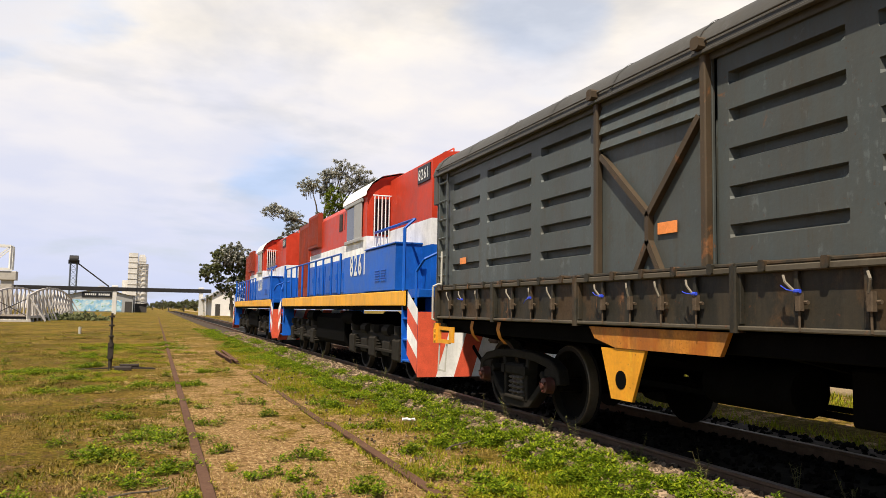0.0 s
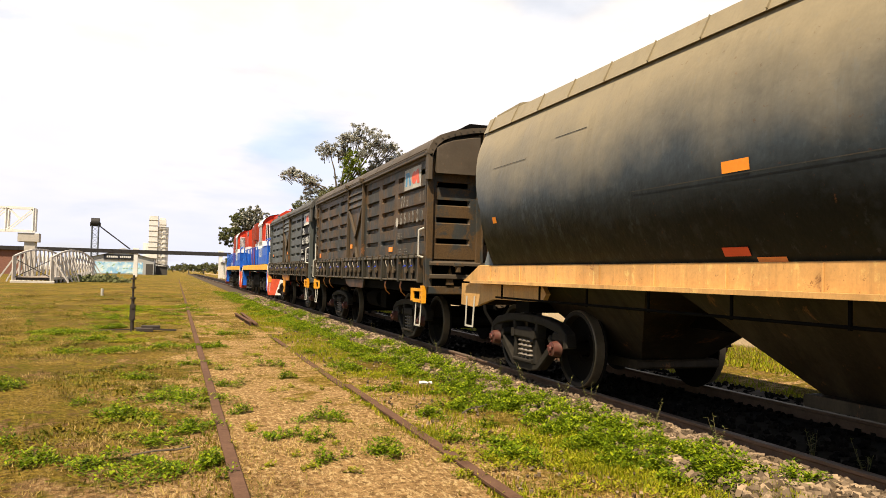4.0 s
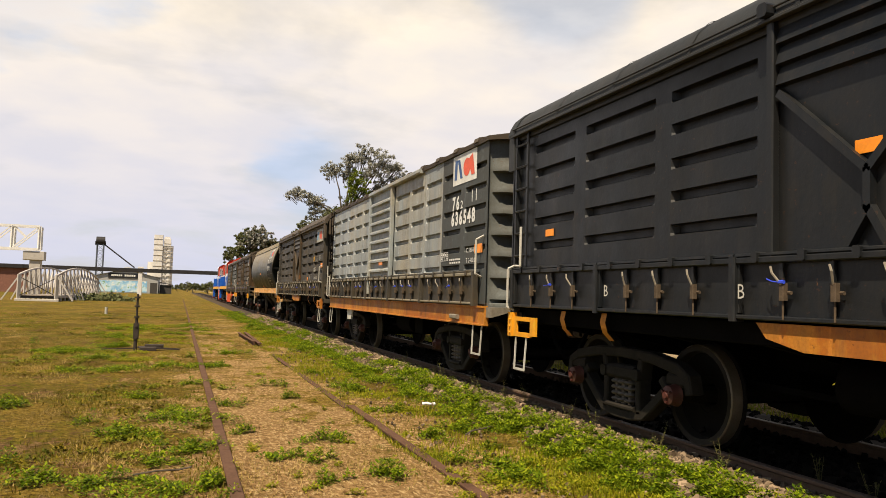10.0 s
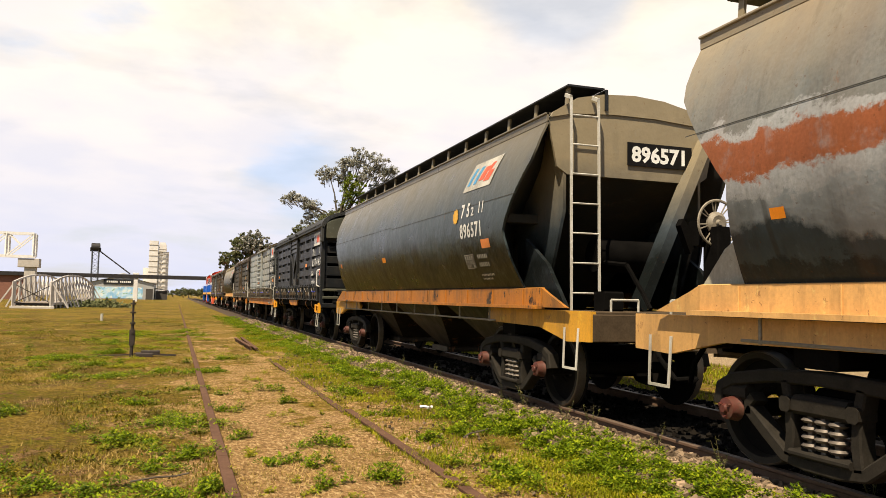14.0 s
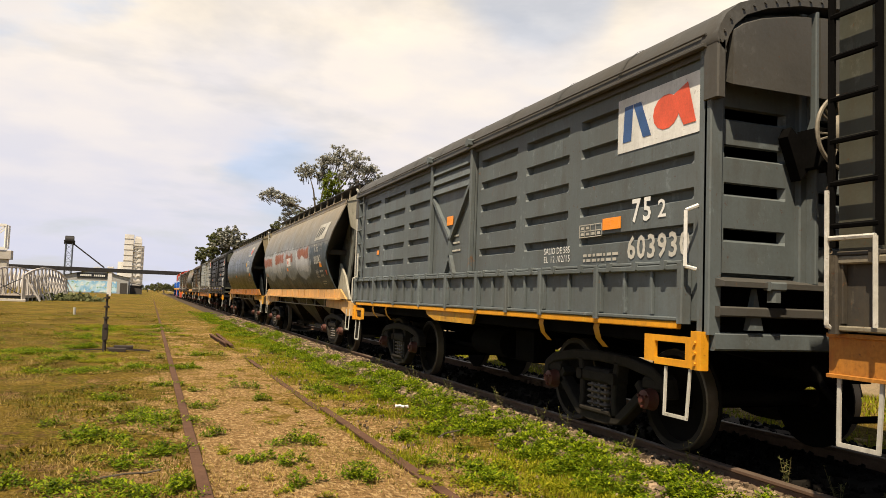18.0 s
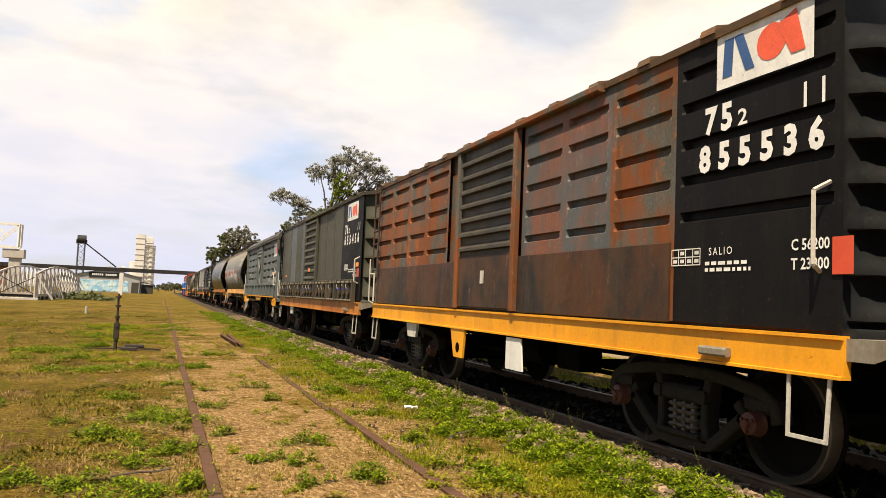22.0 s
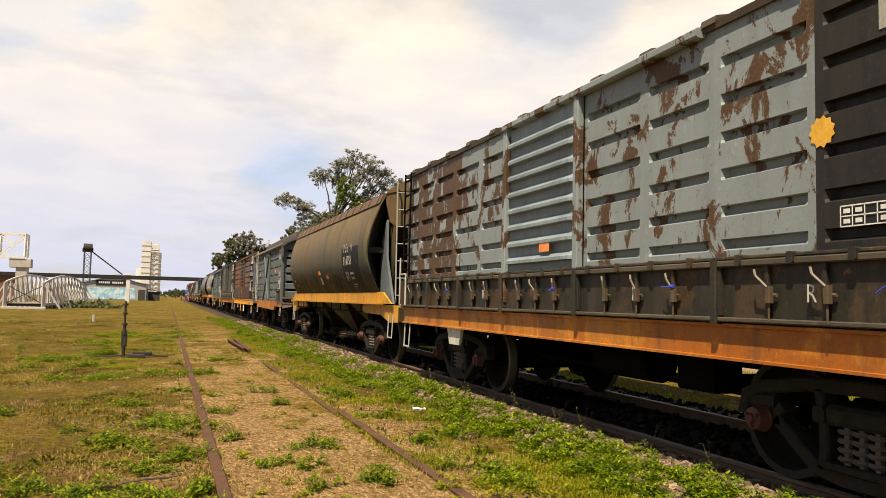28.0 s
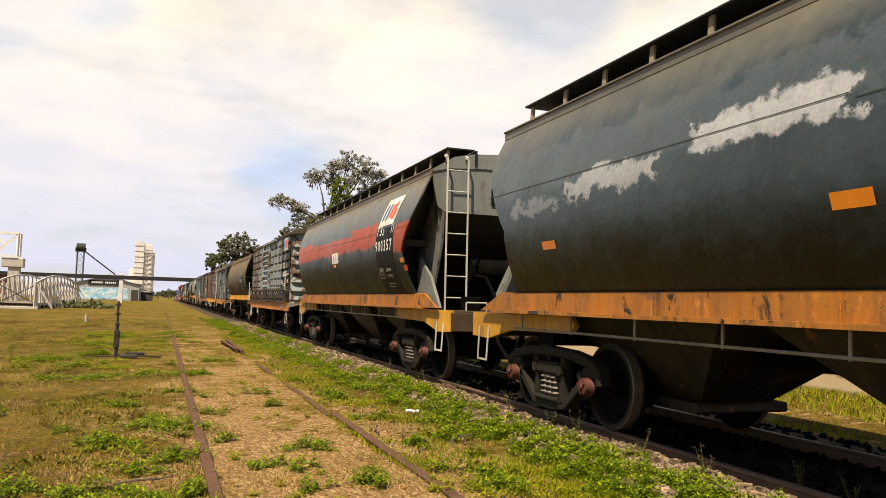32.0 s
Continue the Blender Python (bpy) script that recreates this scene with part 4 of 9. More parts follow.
def bars(parent, y, z, x, w, h, lines=2, mat="white", n=5, seed=1):
    """Writing too small to read: short strokes in lines."""
    r = random.Random(seed)
    s = Shape()
    lh = h / lines
    for i in range(lines):
        p = 0.0
        while p < w - 0.02:
            q = min(w, p + r.uniform(0.5, 1.6) * w / (n * 1.6))
            s.add([(x, y - p, z + h - (i + 0.75) * lh), (x, y - q, z + h - (i + 0.75) * lh), (x, y - q, z + h - (i + 0.2) * lh), (x, y - p, z + h - (i + 0.2) * lh)], [(0, 3, 2, 1)])
            p = q + w / (n * 4)
    return part("fine_print", s, mat, parent)


def datagrid(parent, y, z, x, w, h, mat="white"):
    """A small ruled inspection table."""
    s = Shape()
    t = 0.008
    for i in range(3):
        zz = z + h * i / 2
        s.box(x - 0.001, x, y, y - w, zz - t / 2, zz + t / 2)
    for i in range(5):
        yy = y - w * i / 4
        s.box(x - 0.001, x, yy - t / 2, yy + t / 2, z, z + h)
    r = random.Random(int(abs(y) * 100))
    for i in range(4):
        for j in range(2):
            if r.random() < 0.8:
                s.box(x - 0.001, x, y - w * (i + 0.25) / 4, y - w * (i + 0.8) / 4, z + h * (j + 0.28) / 2, z + h * (j + 0.72) / 2)
    return part("inspection_table", s, mat, parent)


def plate(parent, y, z, x, w, h, mat="marker", name="reflector_plate", label="orange reflective plate", tilt=0.0):
    s = Shape()
    s.slab(-0.004, 0.0, -w / 2, w / 2, -h / 2, h / 2, 0.002)
    ob = part(name, s, mat, parent, label)
    ob.location = (x, y, z)
    ob.rotation_euler = (radians(tilt), 0, 0)
    return ob


def emblem(parent, y, z, x, w, h, worn=False, slant=0.0, lean=0.0, blue=None, red="logo_red"):
    """A white board painted on the side, with a blue double bar and a red disc and wedge. y: its front edge; z: its foot."""
    blue = blue or ("logo_cyan" if worn else "logo_blue")
    s = Shape().use("white_worn" if worn else "white")
    def q(pts, d):
        s.add([(x - d + lean * (b - 0.0), y - a - slant * b / h, z + b) for a, b in pts], [tuple(range(len(pts) - 1, -1, -1))])
    q([(0, 0), (w, 0), (w, h), (0, h)], 0.0)
    s.use(blue)
    q([(0.07 * w, 0.18 * h), (0.18 * w, 0.18 * h), (0.20 * w, 0.84 * h), (0.09 * w, 0.84 * h)], 0.003)
    q([(0.20 * w, 0.84 * h), (0.30 * w, 0.84 * h), (0.43 * w, 0.18 * h), (0.33 * w, 0.18 * h)], 0.003)
    s.use(red)
    ring = [(0.60 * w + 0.15 * w * math.cos(2 * math.pi * i / 14), 0.50 * h + 0.30 * h * math.sin(2 * math.pi * i / 14)) for i in range(14)]
    q(ring, 0.003)
    q([(0.66 * w, 0.72 * h), (0.84 * w, 0.88 * h), (0.93 * w, 0.18 * h), (0.80 * w, 0.18 * h)], 0.005)
    return part("painted_emblem", s, None, parent, "white board with blue bars and a red wedge")


def sunburst(parent, y, z, x, r=0.09, mat="gold"):
    s = Shape()
    pts = [(x, y, z)]
    n = 22
    for i in range(n):
        t = 2 * math.pi * i / n
        q = r * (1.0 if i % 2 else 0.82)
        pts.append((x, y - q * math.cos(t), z + q * math.sin(t)))
    s.add(pts, [(0, 1 + i, 1 + (i + 1) % n) for i in range(n)])
    return part("painted_sun_mark", s, mat, parent, "gold sunburst mark")


def ladder(parent, x, ya, yb, z0, z1, n, mat="under", lean=0.0, r=0.018, label=""):
    s = Shape()
    for y in (ya, yb):
        s.beam((x, y, z0), (x + lean, y, z1), 0.045, 0.02, (1, 0, 0))
    for i in range(n):
        f = (i + 0.5) / n
        s.rod((x + lean * f, ya, z0 + (z1 - z0) * f), (x + lean * f, yb, z0 + (z1 - z0) * f), r, 6)
    return part("ladder", s, mat, parent, label)


def grab(parent, pts, r=0.014, mat="white_worn", name="grab_rail", label=""):
    return part(name, Shape().pipe(pts, r, 6), mat, parent, label)


def stirrup(parent, x, y, z0, z1, w=0.32, mat="white_worn"):
    s = Shape()
    t = 0.026
    for a in (-1, 1):
        s.beam((x, y + a * w / 2, z1), (x - 0.02, y + a * w / 2 * 0.92, z0), t, 0.014, (1, 0, 0))
    s.beam((x - 0.02, y - w / 2, z0), (x - 0.02, y + w / 2, z0), 0.014, t, (0, 0, 1))
    return part("step_stirrup", s, mat, parent, "pale hanging footstep")


def handwheel(parent, x, y, z, r=0.26):
    """A brake wheel on its gear bracket, with a chain hanging down from it."""
    s = Shape()
    s.ring((x, y, z), (0, 1, 0), r, 0.017, 32, 6)
    for i in range(8):
        t = math.pi * i / 4 + 0.2
        a = Vector((math.cos(t), 0, math.sin(t)))
        b = Vector((-math.sin(t), 0, math.cos(t))) * 0.018
        c = Vector((x, y, z))
        for q in (-1, 1):
            s.rod(c + a * 0.45 * r + b * q * 0.5 + Vector((0, 0.02, 0)), c + a * r * 0.99 + b * q * 1.6, 0.009, 5)
    s.lathe([(0.0, -0.055), (0.10 * r, -0.055), (0.16 * r, -0.02), (0.34 * r, -0.03), (0.50 * r, 0.005), (0.52 * r, 0.03), (0.0, 0.045)], (x, y, z), (0, 1, 0), 20)
    ob = part("brake_handwheel", s, "handle", parent, "pale spoked brake handwheel")
    c = Shape().rod((x, y, z), (x, y + 0.34, z), 0.03, 8)
    c.slab(x - 0.16, x + 0.10, y + 0.10, y + 0.34, z - 0.26, z + 0.05, 0.02)
    c.prism([(x - 0.34, z - 0.02), (x - 0.30, z + 0.06), (x - 0.05, z - 0.18), (x - 0.20, z - 0.36)], y + 0.24, y + 0.34, 1)
    c.rod((x + 0.0, y + 0.12, z - 0.22), (x + 0.04, y + 0.16, z - 0.52), 0.05, 8, 0.025)
    part("brake_gear", c, "under", ob)
    ch = Shape()
    for i in range(17):
        zz = z - 0.42 - i * 0.062
        ch.ring((x + 0.02 * math.sin(i * 0.35), y + 0.15, zz), (1, 0, 0) if i % 2 else (0, 1, 0), 0.024, 0.008, 8, 4)
    part("brake_chain", ch, "coupler", ob)
    return ob


def coupler(parent, y, d):
    """The automatic coupler at the end y that points d along y, with its draft tube, follower and hose."""
    z = 0.93
    s = Shape().use("coupler")
    s.slab(-0.20, 0.20, y - d * 0.35, y + d * 0.06, z - 0.17, z + 0.16, 0.03)
    s.rod((0, y, z), (0, y + d * 0.26, z), 0.115, 14)
    s.rod((0, y + d * 0.05, z), (0, y + d * 0.10, z), 0.15, 14)
    s.prism([(-0.20, z - 0.15), (0.16, z - 0.15), (0.20, z - 0.06), (0.20, z + 0.10), (0.12, z + 0.17), (-0.16, z + 0.17), (-0.22, z + 0.08), (-0.22, z - 0.08)], y + d * 0.24, y + d * 0.46, 1)
    s.rod((0.12, y + d * 0.42, z - 0.20), (0.12, y + d * 0.42, z + 0.20), 0.07, 10)
    s.slab(-0.24, -0.10, y + d * 0.40, y + d * 0.55, z - 0.13, z + 0.15, 0.03)
    for k in (-0.1, 0.1):
        s.slab(-0.235, -0.20, y + d * 0.26, y + d * 0.44, z + k - 0.02, z + k + 0.02, 0.006)
    part("coupler", s, None, parent, "rusty cast coupler head")
    h = Shape().pipe([(-0.42, y, 0.86), (-0.44, y + d * 0.12, 0.70), (-0.36, y + d * 0.30, 0.48), (-0.20, y + d * 0.42, 0.50)], 0.028, 7)
    part("brake_hose", h, "under", parent)


def underframe(parent, L, seed=0, deep=0.0):
    """Centre sill, cross bearers, brake cylinder, tank, rods."""
    r = random.Random(seed)
    s = Shape().use("under")
    H = L / 2
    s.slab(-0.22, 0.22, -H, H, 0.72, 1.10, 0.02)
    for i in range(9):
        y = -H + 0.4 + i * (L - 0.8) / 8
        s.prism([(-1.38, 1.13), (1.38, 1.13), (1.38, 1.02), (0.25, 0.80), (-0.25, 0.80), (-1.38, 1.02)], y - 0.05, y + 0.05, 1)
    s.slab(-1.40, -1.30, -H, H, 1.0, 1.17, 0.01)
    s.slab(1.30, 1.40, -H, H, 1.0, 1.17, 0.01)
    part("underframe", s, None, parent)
    b = Shape().use("under")
    y = r.uniform(-0.6, 0.6)
    b.rod((-0.75, y - 0.5, 0.72), (-0.75, y + 0.5, 0.72), 0.20, 14)
    part("air_reservoir", b, None, parent)
    part("brake_cylinder", Shape().rod((0.7, y + 0.9, 0.72), (0.7, y + 1.5, 0.72), 0.17, 12), "under", parent)
    b = Shape().use("under")
    b.beam((-0.55, -H + 2.6, 0.52), (-0.55, H - 2.6, 0.60), 0.04, 0.05)
    b.beam((0.3, -H + 2.6, 0.46), (0.3, H - 2.6, 0.50), 0.04, 0.05)
    b.beam((-1.0, y - 1.2, 0.62), (0.7, y - 1.1, 0.62), 0.06, 0.10)
    for yy in (-H + 2.9, y - 1.2, y + 0.8, H - 2.9):
        b.beam((-0.55, yy, 0.50), (-0.55, yy, 1.05), 0.05, 0.02)
    b.slab(-1.0, -0.7, y - 1.6, y - 1.1, 0.55, 0.95, 0.02)
    part("brake_rigging", b, None, parent)


FLAP_Z0, FLAP_Z1 = 1.20, 1.63


def flap_row(parent, mat, x, edges, L, latch=True, seed=0, k=-1, blue=0.4, edge=None):
    """Bottom-hinged grain flaps between the posts at edges (distances from the front), with worn rims, hinges and latches."""
    r = random.Random(seed)
    edge = edge or ("flap_edge" if mat in ("olive_brown",) else ("flap_edge_dark" if mat == "flap_grime" else mat))
    for a, b in zip(edges, edges[1:]):
        y0, y1 = L / 2 - b + 0.02, L / 2 - a - 0.02
        s = Shape()
        s.slab(x, x + k * 0.03, y0, y1, FLAP_Z0, FLAP_Z1, 0.004)
        f = 0.035
        for y in (y0, y1 - f):
            s.slab(x + k * 0.03, x + k * 0.07, y, y + f, FLAP_Z0 + f, FLAP_Z1 - f, 0.004)
        n = max(1, round((y1 - y0) / 0.47))
        for i in range(1, n):
            y = y0 + (y1 - y0) * i / n
            s.slab(x + k * 0.03, x + k * 0.062, y - 0.018, y + 0.018, FLAP_Z0 + f, FLAP_Z1 - f, 0.004)
        fl = part("grain_flap", s, mat, parent)
        part("flap_rim", Shape().slab(x + k * 0.03, x + k * 0.085, y0, y1, FLAP_Z1 - f, FLAP_Z1 + 0.012, 0.008), edge, fl)
        part("flap_rim", Shape().slab(x + k * 0.03, x + k * 0.080, y0, y1, FLAP_Z0 - 0.012, FLAP_Z0 + 0.022, 0.008), edge, fl)
        part("hinge_bar", Shape().rod((x + k * 0.06, y0 - 0.01, FLAP_Z1 + 0.028), (x + k * 0.06, y1 + 0.01, FLAP_Z1 + 0.028), 0.016, 7), mat, fl)
        if k < 0:
            for i in range(n):
                yh = y0 + (y1 - y0) * (i + 0.5) / n
                part("hinge", Shape().slab(x - 0.10, x - 0.02, yh - 0.03, yh + 0.03, FLAP_Z1 - 0.03, FLAP_Z1 + 0.05, 0.01), mat, fl)
        if latch and k < 0:
            for i in range(max(1, n - 1)):
                yl = y0 + (y1 - y0) * (i + 1) / n - 0.05
                t = r.uniform(-0.05, 0.07)
                c = Shape().use("latch")
                c.rod((x - 0.085, yl, 1.20), (x - 0.085, yl, 1.40), 0.008, 6)
                c.slab(x - 0.105, x - 0.06, yl - 0.022, yl + 0.022, 1.33, 1.45, 0.006)
                c.rod((x - 0.06, yl - 0.05, 1.385), (x - 0.06, yl + 0.05, 1.385), 0.014, 6)
                c.use("handle")
                c.pipe([(x - 0.10, yl, 1.44), (x - 0.125, yl + 0.015 + t, 1.52), (x - 0.115, yl + 0.04 + t, 1.565)], 0.009, 6)
                if r.random() < blue:
                    c.use("cable_blue").slab(x - 0.115, x - 0.09, yl - 0.026, yl + 0.022, 1.445, 1.472, 0.008)
                    c.pipe([(x - 0.11, yl, 1.455), (x - 0.12, yl + 0.07, 1.445 + t * 0.4), (x - 0.11, yl + 0.13, 1.435 + t)], 0.004, 5)
                part("flap_latch", c, None, fl, "rusty latch lever")
    for a in edges:
        y = L / 2 - a
        part("flap_post", Shape().slab(x, x + k * 0.10, y - 0.035, y + 0.035, FLAP_Z0 - 0.03, FLAP_Z1 + 0.02, 0.01), mat, parent)


def corner_bracket(parent, y, x=-1.52, d=1, mat="yellow_new"):
    """A pierced yellow corner plate under the body's end, with bolts; d: towards the middle of the wagon."""
    s = Shape()
    z0, z1 = 0.83, 1.07
    a, b = y, y + d * 0.72
    c, e = y + d * 0.19, y + d * 0.58
    s.box(x, x + 0.03, a, c, z0, z1); s.box(x, x + 0.03, e, b, z0 + 0.02, z1)
    s.box(x, x + 0.03, c, e, z0, z0 + 0.055); s.box(x, x + 0.03, c, e, z1 - 0.05, z1)
    s.box(x - 0.02, x + 0.05, a - d * 0.02, a + d * 0.10, z0 - 0.005, z1 + 0.05)
    for i in range(3):
        s.rod((x - 0.02, a + d * 0.05, z0 + 0.04 + i * 0.08), (x - 0.035, a + d * 0.05, z0 + 0.04 + i * 0.08), 0.016, 6)
    part("corner_bracket", s, mat, parent, "bright yellow pierced corner bracket")
    stirrup(parent, x + 0.02, y + d * 0.30, 0.44, 0.82, 0.30, "white_worn")


ROOF_ARCH = [(1.52, 3.33), (1.53, 3.37), (1.50, 3.46), (1.44, 3.56), (1.32, 3.66), (1.10, 3.745), (0.75, 3.82), (0.38, 3.86), (0.0, 3.875)]


def arch_roof(parent, L, mat, name="roof", over=0.03, arch=ROOF_ARCH, lip=True):
    pts = arch + [(-x, z) for x, z in arch[-2::-1]]
    s = Shape()
    s.sheet([[(x, y, z) for x, z in pts] for y in (L / 2 + over, -L / 2 - over)])
    inner = [(x * 0.97, z - 0.05) for x, z in pts]
    s.sheet([[(x, y, z) for x, z in inner[::-1]] for y in (L / 2 + over, -L / 2 - over)])
    for e in (-1, 1):
        y = e * (L / 2 + over)
        s.sheet([[(x, y, z) for x, z in pts], [(x, y, z) for x, z in inner]])
    rf = part(name, s, mat, parent)
    if lip:
        for k in (-1, 1):
            part("eave_angle", Shape().slab(k * 1.50, k * 1.555, -L / 2, L / 2, 3.325, 3.355, 0.006), mat, rf)
            part("eave_bead", Shape().slab(k * 1.525, k * 1.545, -L / 2, L / 2, 3.42, 3.435, 0.004), mat, rf)
    for i in range(1, 9):
        y = -L / 2 + i * L / 9
        part("roof_seam", Shape().sheet([[(x * 1.003, y + d, z + 0.008) for x, z in pts] for d in (-0.02, 0.02)]), mat, rf)
    return rf


def arch_end(parent, L, mat, d, arch=ROOF_ARCH, rows=(1.88, 2.24, 2.54, 2.84), wheel=False, rim="roof_grey", panel=None, hoods=(0, 1, 2), posts=0.55, zf=1.58, number="", wheel_z=2.70, wheel_r=0.29):
    """The end of an arch-roofed wagon: three bays between posts, each with pressed grooves and a boxed-out hood above, over an open lower frame."""
    y = d * (L / 2)
    half = max(x for x, z in arch) - 0.09
    s = Shape()
    pts = [(half, 1.20), (half, arch[0][1])] + [(x * 0.955, z - 0.04) for x, z in arch[2:]]
    pts = pts + [(-x, z) for x, z in pts[-2::-1]]
    s.prism(pts, y - d * 0.12, y - d * 0.08, 1)
    end = part("end_wall", s, mat, parent)
    outer = arch + [(-x, z) for x, z in arch[-2::-1]]

    def crown(x):
        x = abs(x)
        for (xa, za), (xb, zb) in zip(arch, arch[1:]):
            if xb <= x <= xa:
                return za + (zb - za) * (xa - x) / max(1e-6, xa - xb)
        return arch[0][1]

    bays = [(-half + 0.06, -posts - 0.05), (-posts + 0.05, posts - 0.05), (posts + 0.05, half - 0.06)]
    ztop = 3.02
    for n, (xa, xb) in enumerate(bays):
        g = Shape()
        e = 0.04
        boxed = n in hoods
        ga, gb = xa + 0.06, xb - 0.10
        xs = [(xa, 0), (ga, 0), (ga + e, 1), (gb - e, 1), (gb, 0), (xb, 0)]
        zs = [(zf, 0)]
        for z in rows:
            zs += [(z - 0.06, 0), (z - 0.035, 1), (z + 0.046, 1), (z + 0.05, 0)]
        zs.append((max(rows[-1] + 0.10, ztop + 0.06) if boxed else max(rows[-1] + 0.10, crown(max(abs(xa), abs(xb))) - 0.14), 0))
        g.sheet([[(x, y - d * 0.03 - d * 0.05 * a * b, z) for x, a in xs] for z, b in zs])
        part("pressed_end_sheet", g, mat, end)
        if boxed:
            k = 8
            top = [(xa + (xb - xa) * i / k, crown(xa + (xb - xa) * i / k) - 0.12) for i in range(k + 1)]
            face = [[(x, y + d * 0.13, ztop), (x, y + d * 0.13, z - 0.05), (x, y + d * 0.02, z)] for x, z in top]
            u = Shape().sheet(face)
            u.sheet([[(xa, y - d * 0.08, ztop + 0.10), (xb, y - d * 0.08, ztop + 0.10)], [(xa, y + d * 0.13, ztop), (xb, y + d * 0.13, ztop)]])
            for x, z in (top[0], top[-1]):
                u.add([(x, y - d * 0.08, ztop + 0.10), (x, y + d * 0.13, ztop), (x, y + d * 0.13, z - 0.05), (x, y + d * 0.02, z), (x, y - d * 0.08, z)], [(0, 1, 2, 3, 4)])
            part("end_hood", u, panel or mat, end, "boxed-out upper end panel")
    for x in (-posts, posts):
        p = Shape().slab(x - 0.05, x + 0.05, y - d * 0.08, y + d * 0.02, zf - 0.1, crown(x) - 0.10, 0.012)
        p.slab(x + 0.012, x + 0.05, y + d * 0.02, y + d * 0.12, zf - 0.06, crown(x) - 0.11, 0.008)
        part("end_post", p, mat, end)
    for x in (-half, half):
        part("end_corner", Shape().slab(x - 0.06, x + 0.06, y - d * 0.05, y + d * 0.03, 1.10, arch[0][1] - 0.02, 0.01), mat, end)
    # lower frame: a shelf, a rail and the open slots between them
    part("end_shelf", Shape().prism([(y - d * 0.06, zf - 0.03), (y + d * 0.13, zf - 0.07), (y + d * 0.13, zf - 0.11), (y - d * 0.06, zf - 0.11)], -half, half, 0), panel or mat, end)
    part("end_rail", Shape().slab(-half, half, y - d * 0.04, y + d * 0.09, 1.24, 1.32, 0.012), panel or mat, end)
    # thin near-black sheet in the slots, standing in for their shade
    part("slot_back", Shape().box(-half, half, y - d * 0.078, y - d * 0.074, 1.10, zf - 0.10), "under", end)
    part("end_sill", Shape().slab(-half, half, y - d * 0.2, y + d * 0.04, 0.98, 1.12, 0.015), mat, end)
    for x in (-0.95, 0.05, 1.0):
        h = Shape().slab(x - 0.075, x + 0.075, y + d * 0.08, y + d * 0.17, zf - 0.13, zf - 0.06, 0.012)
        h.slab(x - 0.045, x + 0.045, y + d * 0.07, y + d * 0.16, zf - 0.22, zf - 0.12, 0.02)
        part("shelf_catch", h, mat, end)
    for x in (-1.05, 0.95):
        part("frame_gusset", Shape().prism([(x - 0.02, 1.46), (x + 0.05, 1.14), (x - 0.09, 1.14)], y + d * 0.0, y + d * 0.06, 1), mat, end)
    rm = Shape()
    rm.sheet([[(x * 1.005, y + d * o, z + 0.006) for x, z in outer] for o in (-0.06, 0.13)])
    rm.sheet([[(x * 1.005, y + d * 0.13, z + 0.006) for x, z in outer], [(x * 0.95, y + d * 0.13, z - 0.075) for x, z in outer]])
    rm.sheet([[(x * 0.95, y + d * 0.13, z - 0.075) for x, z in outer], [(x * 0.95, y - d * 0.04, z - 0.075) for x, z in outer]])
    dense = []
    for (xa, za), (xb, zb) in zip(outer, outer[1:]):
        m = max(1, round(math.hypot(xb - xa, zb - za) / 0.13))
        dense += [(xa + (xb - xa) * i / m, za + (zb - za) * i / m) for i in range(m)]
    for x, z in dense[1:]:
        rm.rod((x * 0.978, y + d * 0.125, z - 0.035), (x * 0.978, y + d * 0.143, z - 0.035), 0.013, 6)
    for k in (-1, 1):
        rm.slab(k * (arch[0][0] - 0.075), k * (arch[0][0] + 0.005), y - d * 0.04, y + d * 0.13, arch[0][1] - 0.42, arch[0][1] + 0.02, 0.012)
    part("end_rim", rm, rim, end, "riveted roof rim round the end")
    if wheel and d < 0:
        handwheel(end, -posts + 0.08, y - 0.34, wheel_z, wheel_r)
    if number:
        me = letters(number, 0.26, 0.006, 1.0).copy()
        me.materials.clear()
        me.materials.append(M["white"])
        part("stencil", me, None, end).matrix_local = end_turn(0.62, y - 0.036, 2.66)
    return end


